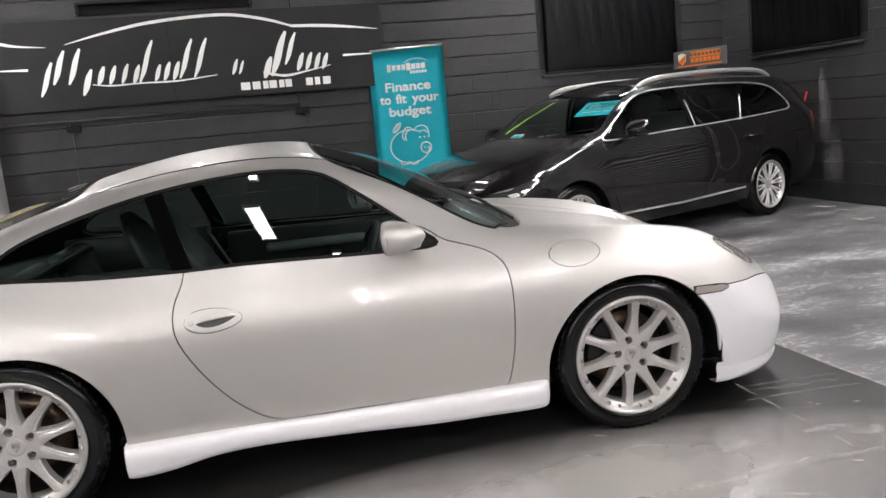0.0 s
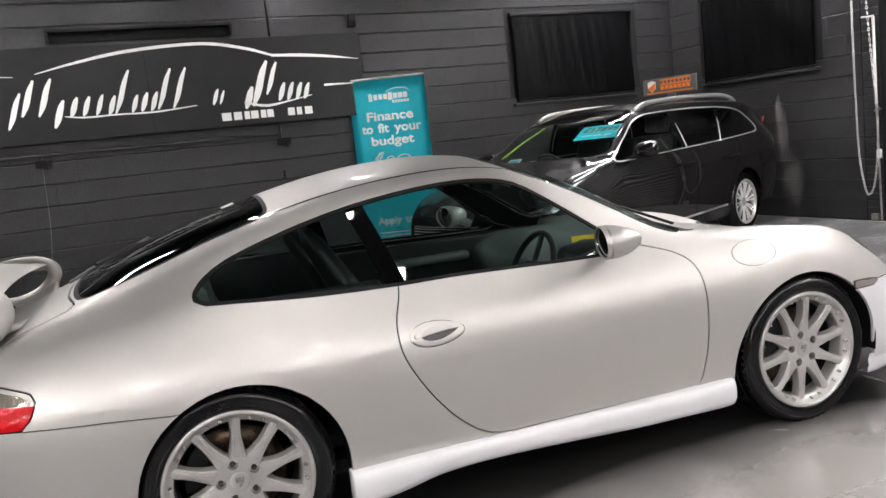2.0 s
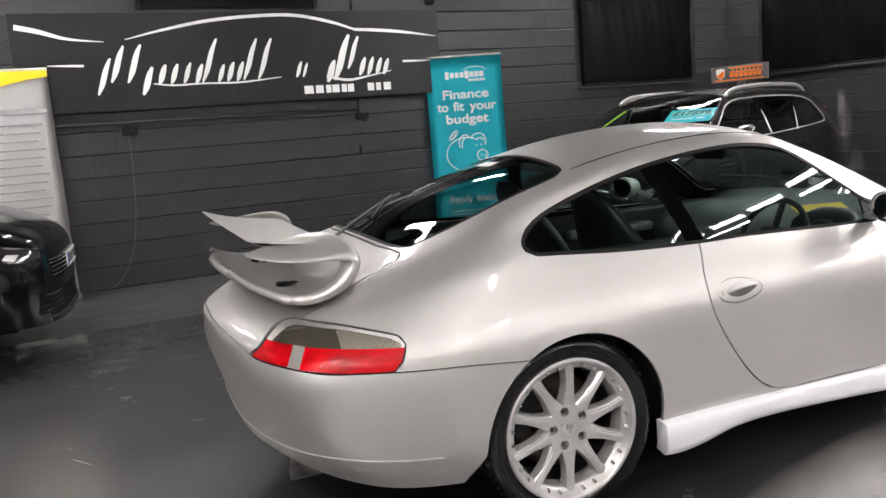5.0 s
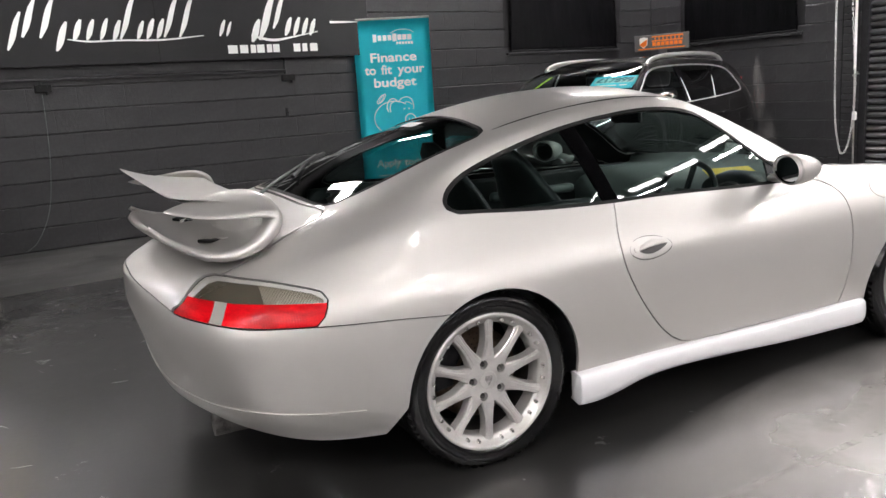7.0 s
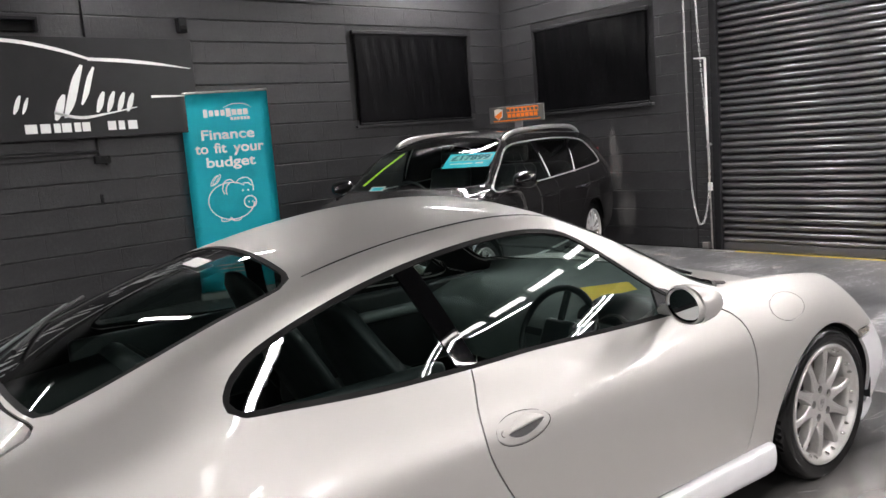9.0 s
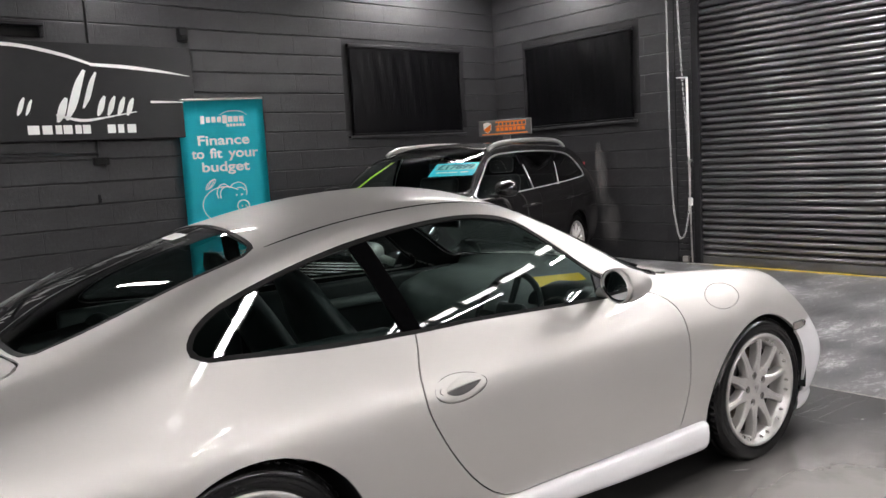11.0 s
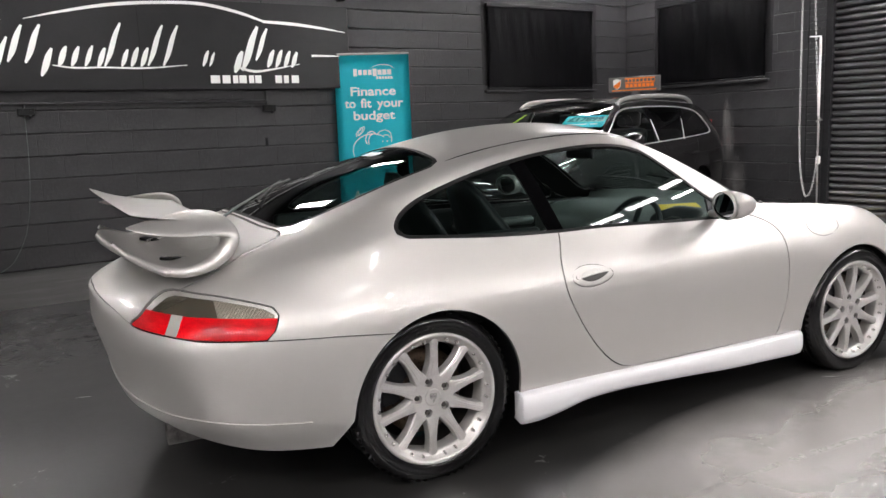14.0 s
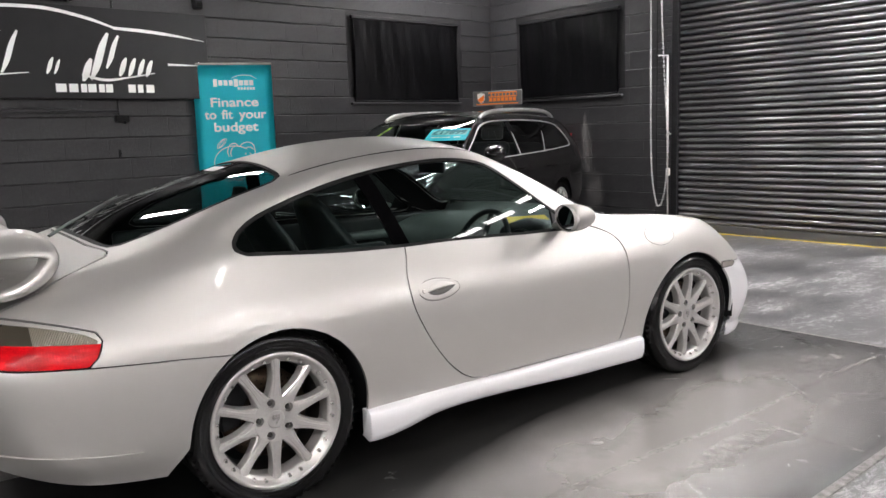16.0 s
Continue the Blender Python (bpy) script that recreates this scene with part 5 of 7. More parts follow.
rows = []
for u in np.linspace(-1, 1, 41):
    y = 0.60 * math.copysign(abs(u) ** 0.9, u)
    e = abs(u) ** 2.2
    row = []
    for v in np.linspace(0, 1, 15):
        x = -0.60 - 0.04 * e - (0.42 - 0.20 * e) * v
        z = 0.855 + 0.03 * (1 - v) + 0.075 * max(v - 0.55, 0) ** 1.5 / 0.45**1.5 * (1 - 1.05 * e) + 0.03 * e * (1 - v) - 0.025 * math.sin(math.pi * v)
        row.append((x, y, z))
    rows.append(row)
on_wing(slab(rows, "wing_tray", silver, wing, 0.02))
for side in (-1, 1):
    # centre line, half width and half thickness: along the tray's edge, round the front, back to a pointed fin
    line_ = [(-1.0, 0.34, 0.925), (-0.95, 0.46, 0.888), (-0.87, 0.555, 0.852), (-0.80, 0.603, 0.842), (-0.725, 0.618, 0.860), (-0.668, 0.614, 0.897), (-0.640, 0.602, 0.940), (-0.646, 0.587, 0.978), (-0.690, 0.574, 0.999), (-0.765, 0.572, 1.003), (-0.85, 0.584, 1.002), (-0.93, 0.604, 1.005), (-0.972, 0.617, 1.009)]
    half_w = [0.014, 0.017, 0.021, 0.026, 0.034, 0.044, 0.056, 0.068, 0.076, 0.074, 0.056, 0.026, 0.003]
    half_t = [0.009, 0.012, 0.015, 0.018, 0.022, 0.027, 0.030, 0.027, 0.020, 0.014, 0.009, 0.006, 0.002]
    lean = [0.0, 0.0, 0.0, 0.0, 0.0, 0.0, 0.1, 0.3, 0.45, 0.5, 0.5, 0.5, 0.5]
    mids = [Vector(p) for p in glide([Vector(p) for p in line_], 5)]
    bm = bmesh.new()
    rows = []
    for i, (c, hw, ht, tip) in enumerate(zip(mids, glide(half_w, 5), glide(half_t, 5), glide(lean, 5))):
        d = mids[min(i + 1, len(mids) - 1)] - mids[max(i - 1, 0)]
        n = Vector((-d.z, 0, d.x)).normalized()
        rows.append([bm.verts.new((c.x + n.x * ht * math.sin(q), side * (c.y + hw * math.cos(q)), c.z + n.z * ht * math.sin(q) - tip * hw * math.cos(q))) for q in np.linspace(0, 2 * math.pi, 20, endpoint=False)])
    for p, q in zip(rows, rows[1:]):
        for i in range(20):
            bm.faces.new((p[i], p[(i + 1) % 20], q[(i + 1) % 20], q[i]))
    bm.faces.new(rows[0])
    bm.faces.new(rows[-1])
    bmesh.ops.recalc_face_normals(bm, faces=bm.faces)
    on_wing(part("wing_end", bm, silver, wing, smooth=True))
rows = []
for u in np.linspace(-1, 1, 41):
    y = 0.575 * u
    e = abs(u) ** 2
    row = []
    x0, x1 = -0.650 - 0.03 * (1 - e), -1.035 + 0.08 * e
    z0, z1 = 0.994 + 0.010 * (1 - e), 1.105 - 0.058 * e
    for a in np.linspace(0, 2 * math.pi, 33):
        v = (1 - math.cos(a)) / 2
        thick = 0.016 * math.sin(a) * (1 - v) ** 0.4
        bend = z0 + (z1 - z0) * v ** 2.1
        row.append((x0 + (x1 - x0) * v, y, bend + thick))
    rows.append(row)
on_wing(slab(rows, "wing_blade", silver, wing))
for side in (-1, 1):
    on_wing(part("wing_vent", box((0.13, 0.045, 0.012), (-0.78, side * 0.30, 0.849), 0.004, turn=pose(0, 0, 0, 0, 8, -38 * side)), seal, wing))
    for k in (-1, 1):
        on_wing(part("vent_louvre", box((0.008, 0.048, 0.016), (-0.78 + k * 0.024, side * (0.30 + k * 0.012), 0.851), 0.003, 1, turn=pose(0, 0, 0, 0, 8, -38 * side)), silver, wing))

part("window_sticker", box((0.055, 0.13, 0.001), (0.135, -0.02, 1.184), 0.0, turn=pose(0, 0, 0, 0, -15, 0)), white_board, coupe, "small pale sticker inside the rear window")
# tail details
plate_ob = part("number_plate", box((0.012, 0.52, 0.11), (-1.022, 0, 0.505), 0.003, turn=pose(0, 0, 0, 0, -15)), yellow_plate, coupe, "yellow rear plate with plain bars")
for k in range(7):
    part("plate_bar", box((0.004, 0.045, 0.07), (-1.0295, -0.20 + k * 0.066 + (0.02 if k > 3 else 0), 0.505), turn=pose(0, 0, 0, 0, -15)), seal, plate_ob)
for side in (-1, 1):
    part("exhaust_tip", lathe([(0.030, 0.0), (0.040, 0.0), (0.042, -0.01), (0.042, 0.16), (0.034, 0.16), (0.030, 0.12)], 24, closed=True), tip_metal, coupe, "dull steel exhaust tip", smooth=True, at=pose(-0.885, side * 0.52, 0.262, 0, 0, -90))
wiper = part("rear_wiper", sweep([(-0.52, 0.10, 0.945), (-0.44, 0.14, 0.985), (-0.20, 0.30, 1.075)], ring(0.007, 6, 0.6), scales=[1.6, 1.2, 0.5]), trim_grey, coupe, "grey rear wiper")
part("wiper_blade", sweep([(-0.40, -0.02, 1.015), (-0.27, 0.22, 1.05), (-0.12, 0.44, 1.065)], ring(0.008, 6)), black_plastic, wiper)
for a, b in (((1.98, -0.48, 0.885), (1.80, 0.05, 0.99)), ((1.99, 0.05, 0.905), (1.83, 0.55, 0.96))):
    part("front_wiper", sweep([a, ((a[0] + b[0]) / 2, (a[1] + b[1]) / 2, (a[2] + b[2]) / 2 + 0.02), b], ring(0.009, 6, 0.7)), black_plastic, coupe)
# roof gutters
for side in (-1, 1):
    xs = np.linspace(0.27, 1.25, 30)
    ridge_pts = []
    P = np.array(S.P)
    for x in xs:
        near = P[(np.abs(P[:, 0] - x) < 0.03) & (P[:, 1] * side > 0)]
        target = 0.475
        q = near[np.argsort(np.abs(np.abs(near[:, 1]) - target) + np.abs(near[:, 0] - x) * 0.2)[:2]].mean(0)
        ridge_pts.append((x, side * target, q[2] + (abs(q[1]) - target) * 0.42))
    zs = np.polyval(np.polyfit(xs, [p[2] for p in ridge_pts], 4), xs)
    part("roof_gutter", sweep([(x, side * 0.475, z + 0.0005) for x, z in zip(xs, zs)], ring(0.0028, 6)), seal, coupe)

# cabin
cabin = part("cabin_floor", box((2.2, 1.25, 0.05), (0.75, 0, 0.30), 0.01), leather, coupe)


def bucket(side):
    s = part("seat", box((0.50, 0.50, 0.14), (0, 0, 0.0), 0.05, 3), leather, coupe, "black leather front seat", smooth=True, at=pose(0.92, side * 0.36, 0.44, 0, -8))
    rows = []
    for t in np.linspace(0, 1, 14):
        w = 0.235 + 0.03 * math.sin(math.pi * min(t * 1.3, 1)) - 0.13 * max(t - 0.62, 0) / 0.38
        th = 0.075 - 0.035 * t
        sec = [(0.02 * abs(math.cos(a)) ** 2 + th * math.sin(a) - 0.03 * math.cos(a) ** 4, w * math.cos(a)) for a in np.linspace(0, 2 * math.pi, 20, endpoint=False)]
        rows.append([(-0.20 - 0.24 * t + a, b, 0.05 + 0.64 * t) for a, b in sec])
    rows[-1] = [(x * 0.5 + -0.22, y * 0.55, 0.70) for x, y, z in rows[-1]]
    bm = bmesh.new()
    rr = [[bm.verts.new(p) for p in r] for r in rows]
    for p, q in zip(rr, rr[1:]):
        for i in range(20):
            bm.faces.new((p[i], p[(i + 1) % 20], q[(i + 1) % 20], q[i]))
    bm.faces.new(rr[-1])
    bmesh.ops.recalc_face_normals(bm, faces=bm.faces)
    part("backrest", bm, leather, s, smooth=True)
    part("belt", sweep([(-0.10, -0.26 * -side, -0.05), (-0.28, 0.29 * side, 0.45)], [(-0.02, -0.002), (0.02, -0.002), (0.02, 0.002), (-0.02, 0.002)]), trim_grey, s)


bucket(-1)
bucket(1)
for side in (-1, 1):
    part("rear_seat", box((0.10, 0.46, 0.42), (0.02, side * 0.30, 0.68), 0.045, 3, turn=pose(0, 0, 0, 0, -22)), leather, coupe, smooth=True)
    part("door_card", box((1.15, 0.05, 0.42), (1.25, side * 0.70, 0.62), 0.02, 2, turn=pose(0, 0, 0, 8 * side)), leather, coupe, smooth=True)
    part("armrest", box((0.55, 0.07, 0.05), (1.15, side * 0.655, 0.72), 0.02, 2), trim_grey, coupe, smooth=True)
    part("rear_side_trim", box((0.75, 0.05, 0.36), (0.22, side * 0.66, 0.70), 0.02, 2), leather, coupe, smooth=True)
part("parcel_shelf", box((0.50, 1.0, 0.03), (-0.22, 0, 0.82), 0.01, turn=pose(0, 0, 0, 0, -6)), seal, coupe)
bm = bmesh.new()
rows = []
for y in np.linspace(-0.70, 0.70, 29):
    rows.append([bm.verts.new(p) for p in ((1.50, y, 0.50), (1.46, y, 0.64), (1.45, y, 0.73), (1.48, y, 0.770), (1.60, y, 0.812), (1.72, y, 0.834 - 0.04 * y * y), (1.88, y, 0.846 - 0.05 * y * y), (1.98 - 0.16 * y * y, y, 0.893 - 0.06 * y * y))])
for p, q in zip(rows, rows[1:]):
    for i in range(7):
        bm.faces.new((p[i], p[i + 1], q[i + 1], q[i]))
bmesh.ops.recalc_face_normals(bm, faces=bm.faces)
part("dashboard", bm, trim_grey, coupe, smooth=True)
wm = pose(1.33, -0.36, 0.745, 0, -66, 0)
bm = sweep([(0.185 * math.cos(a), 0.185 * math.sin(a), 0) for a in np.linspace(0, 2 * math.pi, 41)], ring(0.014, 8), caps=False)
sw = part("steering_wheel", bm, leather, coupe, "black steering wheel", smooth=True, at=wm)
part("wheel_boss", box((0.13, 0.16, 0.05), (0, 0, -0.01), 0.02, 2), leather, sw, smooth=True)
for a in (0, 90, 180, 270):
    part("wheel_arm", box((0.13, 0.03, 0.015), (0.11, 0, 0), 0.005), leather, sw, at=pose(0, 0, 0, 0, 0, a))
part("rear_view_mirror", box((0.03, 0.22, 0.065), (1.30, 0, 1.135), 0.015, 2), black_plastic, coupe, smooth=True)
part("roof_lining", skin(S, [f for f in liner_faces if S.P[f[0]][2] > 1.14 and -0.2 < S.P[f[0]][0] < 1.3], 0.03, 0), trim_grey, coupe, smooth=True)

# instrument hood behind the steering wheel
hood_section = [(0.155 * math.cos(a), 0.105 * max(math.sin(a), 0.0) ** 0.8) for a in np.linspace(0, math.pi, 17)]
part("instrument_hood", sweep([(1.49, -0.46, 0.755), (1.58, -0.46, 0.768), (1.68, -0.46, 0.772)], hood_section, scales=[0.96, 1.0, 0.8]), leather, coupe, "black instrument hood", smooth=True)

# a sheet lying on the sloping dash, its corner towards the wheel
down, across_ = Vector((-0.45, -0.87, -0.17)).normalized(), Vector((0.87, -0.45, 0.02)).normalized()
sheet_m = Matrix((across_, -down, across_.cross(-down))).transposed().to_4x4()
sheet_m.translation = Vector((1.65, -0.15, 0.846)) + across_ * 0.115 + down * 0.14
dash_card = thing("dash_card", "bright yellow printed sheet lying on the coupe's dashboard", "card", at=pose(0.0698, 0.862, 0, 0, 0, HEADING) @ sheet_m)
part("card", box((0.23, 0.28, 0.003), (0, 0, 0), 0.001, 1), yellow_print, dash_card)
for y, w_ in ((-0.02, 0.10), (-0.045, 0.12)):
    part("print_bar", box((w_, 0.012, 0.001), (0.02, y, 0.0022)), seal, dash_card)

# ---- things on and along the sign wall ----
sign = thing("wall_sign", "black sign board with white car-shaped swoosh and script-like shapes", "sign", at=pose(0.017, WALL_Y - 0.08, 0.062) @ Matrix.Diagonal((0.972, 1, 0.965, 1)))
part("board", box((4.55, 0.025, 0.975), (0.525, -0.0125, 2.262), 0.003, 1), board_black, sign)
part("board_joint", box((0.004, 0.002, 0.97), (0.36, -0.0262, 2.262)), seal, sign)
face = pose(0, -0.026, 0)


def painted(name, points, widths, per=6):
    return part(name, stroke(points, widths, 0.003, per), white_vinyl, sign, at=face)


painted("swoosh", [(-0.72, 2.482), (-0.35, 2.57), (0.1, 2.655), (0.6, 2.70), (1.05, 2.703), (1.45, 2.63), (1.74, 2.54)], [0.006, 0.025, 0.034, 0.034, 0.034, 0.032, 0.022])
painted("swoosh", [(1.73, 2.538), (2.1, 2.52), (2.45, 2.485), (2.76, 2.442)], [0.03, 0.036, 0.026, 0.004])
painted("swoosh", [(-1.70, 2.62), (-1.50, 2.575), (-1.25, 2.50), (-0.92, 2.463)], [0.05, 0.045, 0.026, 0.004])
painted("dash", [(2.31, 2.161), (2.5, 2.160), (2.707, 2.159)], [0.026, 0.020, 0.006])
painted("dash", [(-1.46, 2.245), (-1.3, 2.24), (-1.13, 2.234)], [0.006, 0.02, 0.026])
# the script: plain slanted pen strokes of the same height, weight and slant
for x, low_z, high_z, w in ((-0.96, 1.94, 2.30, 0.05), (-0.82, 2.06, 2.42, 0.055), (-0.66, 2.05, 2.43, 0.055), (-0.55, 1.92, 2.20, 0.06), (-0.40, 2.02, 2.22, 0.055), (-0.28, 2.02, 2.22, 0.05), (-0.15, 2.02, 2.23, 0.045), (-0.03, 2.01, 2.21, 0.05),
                           (0.09, 2.02, 2.47, 0.05), (0.20, 2.02, 2.20, 0.045), (0.30, 2.02, 2.22, 0.05), (0.40, 2.02, 2.22, 0.05), (0.52, 2.03, 2.46, 0.05), (0.68, 2.03, 2.46, 0.05), (1.05, 2.03, 2.20, 0.04), (1.12, 2.03, 2.18, 0.03),
                           (1.42, 1.96, 2.20, 0.07), (1.56, 1.98, 2.48, 0.075), (1.70, 2.10, 2.46, 0.05), (1.80, 2.02, 2.22, 0.055), (1.90, 2.02, 2.22, 0.05), (2.0, 2.02, 2.21, 0.05), (2.09, 2.02, 2.20, 0.05)):
    k = (high_z - low_z) * 0.42
    painted("pen_stroke", [(x - k / 2, low_z), (x - k / 6, low_z + (high_z - low_z) * 0.3), (x + k / 6, low_z + (high_z - low_z) * 0.7), (x + k / 2, high_z)], [w * 0.35, w, w * 0.95, w * 0.4])
painted("pen_line", [(-0.50, 2.03), (-0.30, 2.005), (0.0, 2.01), (0.4, 2.005), (0.84, 2.04)], [0.01, 0.018, 0.016, 0.018, 0.008])
painted("pen_line", [(1.36, 2.03), (1.6, 1.975), (1.85, 2.005), (2.15, 2.06)], [0.02, 0.03, 0.018, 0.008])
for x, w in ((1.14, 0.105), (1.265, 0.09), (1.37, 0.06), (1.455, 0.085), (1.555, 0.06), (1.635, 0.075), (1.88, 0.08), (1.975, 0.06), (2.085, 0.09)):
    part("lettering_bar", box((w, 0.003, 0.088), (x, -0.0015, 1.885), 0.001, 1), white_vinyl, sign, at=face)
ledge = thing("wall_ledge", "black boxed slot on the wall above the sign board", "wall box", at=pose(0.0, WALL_Y, -0.02))
part("slot_frame", box((1.85, 0.10, 0.03), (0.39, -0.05, 2.895), 0.004), black_plastic, ledge)
part("slot_back", box((1.80, 0.03, 0.12), (0.39, -0.015, 2.84), 0.004), seal, ledge)
part("slot_end", box((0.03, 0.09, 0.12), (-0.52, -0.045, 2.84), 0.004), black_plastic, ledge)
part("slot_end", box((0.03, 0.09, 0.12), (1.30, -0.045, 2.84), 0.004), black_plastic, ledge)
pipe = thing("conduit", "black painted electrical conduit run along the block wall", "conduit", at=pose(0, WALL_Y - 0.02, 0))
part("long_pipe", sweep([(-3.2, -0.01, 1.665), (-1.2, -0.01, 1.655), (-0.5, -0.01, 1.652), (1.0, -0.01, 1.645), (1.71, 0, 1.642)], ring(0.014, 8)), wall_paint, pipe, smooth=True)
part("trunking", box((4.6, 0.045, 0.108), (-0.98, 0.0, 1.722), 0.004), wall_paint, pipe)
part("trunking_lid", box((4.56, 0.006, 0.075), (-0.99, -0.0255, 1.724), 0.002, 1), wall_paint, pipe)
part("riser", sweep([(1.71, 0, 1.57), (1.71, 0, 1.79)], ring(0.012, 8)), wall_paint, pipe, smooth=True)
part("riser", sweep([(-0.76, 0, 1.59), (-0.76, 0, 1.68)], ring(0.012, 8)), wall_paint, pipe, smooth=True)
part("riser", sweep([(1.73, 0, 2.70), (1.73, 0, 4.2)], ring(0.012, 8)), wall_paint, pipe, smooth=True)


def socket(x, z):
    s = thing("wall_socket", "black double socket on a metal back box on the wall", "socket", "wall sockets", at=pose(x, WALL_Y, z))
    part("back_box", box((0.15, 0.05, 0.075), (0, -0.025, 0), 0.006), black_plastic, s)
    part("face_plate", box((0.146, 0.008, 0.07), (0, -0.053, 0), 0.003), seal, s)
    for dx in (-0.035, 0.035):
        part("switch", box((0.012, 0.008, 0.016), (dx, -0.059, 0.018), 0.002), black_plastic, s)
    part("lug", box((0.02, 0.04, 0.03), (0.03, -0.05, -0.045), 0.004), black_plastic, s)


socket(1.735, 1.563)
socket(-0.742, 1.573)
lead = thing("hanging_wire", "thin grey wire hanging from a socket down to the floor", "wire", at=pose(0, WALL_Y - 0.03, 0))
part("wire", sweep(glide([Vector(v) for v in ((-0.76, -0.02, 1.53), (-0.765, -0.02, 1.2), (-0.79, -0.02, 0.8), (-0.86, -0.03, 0.4), (-1.0, -0.05, 0.12), (-1.15, -0.08, 0.012))], 8), ring(0.0025, 5)), trim_grey, lead)
sensor = thing("alarm_sensor", "small black motion sensor box high on the wall", "sensor", at=pose(2.69, WALL_Y, 2.86))
part("sensor_body", box((0.10, 0.09, 0.15), (0, -0.045, 0), 0.02, 3), black_plastic, sensor)
part("sensor_lens", box((0.07, 0.02, 0.05), (0, -0.09, -0.03), 0.008), seal, sensor)
bracket = thing("wall_bracket", "small black bracket on the wall low under the sign", "bracket", at=pose(1.69, WALL_Y, 1.187))
part("bracket_plate", box((0.03, 0.02, 0.09), (0, -0.01, 0), 0.004), black_plastic, bracket)
part("bracket_hook", sweep([(0, -0.02, 0.02), (0, -0.05, 0.0), (0, -0.05, -0.03)], ring(0.006, 6)), black_plastic, bracket)


def roll_banner(name, label, at, w, h, cloth):
    b = thing(name, label, "banner", "roller banners", at=at)
    bm = bmesh.new()
    rows = []
    for j in range(13):
        z = 0.09 + (h - 0.09) * j / 12
        rows.append([bm.verts.new((-w / 2 + w * i / 10, -0.004 * math.sin(math.pi * i / 10) * math.sin(math.pi * j / 12) , z)) for i in range(11)])
    for p, q in zip(rows, rows[1:]):
        for i in range(10):
            bm.faces.new((p[i], p[i + 1], q[i + 1], q[i]))
    bmesh.ops.solidify(bm, geom=bm.faces, thickness=0.0015)
    part("banner_cloth", bm, cloth, b, smooth=True)
    part("top_bar", box((w + 0.01, 0.02, 0.025), (0, 0, h), 0.005), steel, b)
    part("cassette", box((w + 0.03, 0.09, 0.085), (0, 0, 0.045), 0.02, 2), steel, b)
    part("support_pole", sweep([(0, 0.025, 0.05), (0, 0.025, h)], ring(0.011, 8)), steel, b)
    for s in (-1, 1):
        part("foot", box((0.05, 0.30, 0.014), (s * w * 0.36, -0.02, 0.007), 0.004), steel, b)
    return b


teal = roll_banner("teal_banner", "teal roller banner with white lettering and a piggy bank drawing", pose(2.958, 6.25, 0, 0, 0, -22.3), 0.89, 2.165, teal_vinyl)
front = pose(0, -0.0075, 0)


def on_teal(name, text, x, z, h, w):
    return lettering(name, text, h, white_vinyl, teal, pose(x, -0.0075, z), 0.0006, 0.0032, w)


on_teal("lettering", "Finance", 0.0, 1.725, 0.145, 0.54)
on_teal("lettering", "to", -0.275, 1.585, 0.145, 0.13)
on_teal("lettering", "fit", -0.09, 1.585, 0.145, 0.13)
on_teal("lettering", "your", 0.20, 1.585, 0.145, 0.32)
on_teal("lettering", "budget", 0.0, 1.44, 0.145, 0.50)
on_teal("lettering", "Apply", -0.14, 0.50, 0.12, 0.29)
on_teal("lettering", "today", 0.19, 0.50, 0.12, 0.29)
for k in range(8):
    part("logo_bar", box((0.042 if k < 4 else 0.048, 0.001, 0.06 if k % 4 else 0.085), (-0.20 + k * 0.058, -0.0075, 1.95), 0.0), white_vinyl, teal)
for k in range(6):
    part("logo_bar", box((0.026, 0.001, 0.03), (0.06 + k * 0.034, -0.0075, 1.885), 0.0), white_vinyl, teal)
part("logo_swoosh", stroke([(-0.02, 2.00), (0.08, 2.035), (0.20, 2.03), (0.27, 1.99)], [0.004, 0.01, 0.01, 0.003], 0.001), white_vinyl, teal, at=front)
ang = np.linspace(0, 2 * math.pi, 24)


def drawn(name, points, w=0.011):
    return part(name, stroke(points, w, 0.001, 4), white_vinyl, teal, at=front)


drawn("pig_outline", [(-0.035 + 0.235 * math.cos(a), 1.03 + 0.195 * math.sin(a) ** 1) for a in np.linspace(math.radians(52), math.radians(352), 30)])
drawn("pig_snout", [(0.155 + 0.062 * math.cos(a), 1.005 + 0.062 * math.sin(a)) for a in ang], 0.013)
drawn("pig_ear", [(-0.10, 1.105), (-0.115, 1.16), (-0.085, 1.235), (-0.03, 1.255), (0.01, 1.225), (0.025, 1.21)])
drawn("pig_ear", [(-0.075, 1.10), (-0.08, 1.15), (-0.06, 1.20), (-0.02, 1.225)])
drawn("pig_ear", [(0.025, 1.21), (0.06, 1.25), (0.13, 1.265), (0.185, 1.23), (0.20, 1.16), (0.195, 1.12)])
drawn("pig_ear", [(0.10, 1.205), (0.15, 1.205), (0.185, 1.175)])
drawn("pig_leg", [(-0.155, 0.865), (-0.155, 0.825), (-0.08, 0.825), (-0.06, 0.855), (-0.035, 0.82), (0.03, 0.825), (0.05, 0.86)])
for x in (0.09, 0.145):
    part("pig_eye", box((0.016, 0.001, 0.018), (x, -0.0075, 1.13)), white_vinyl, teal)
for x in (0.14, 0.18):
    part("pig_nostril", box((0.010, 0.001, 0.022), (x, -0.0075, 1.005)), white_vinyl, teal)
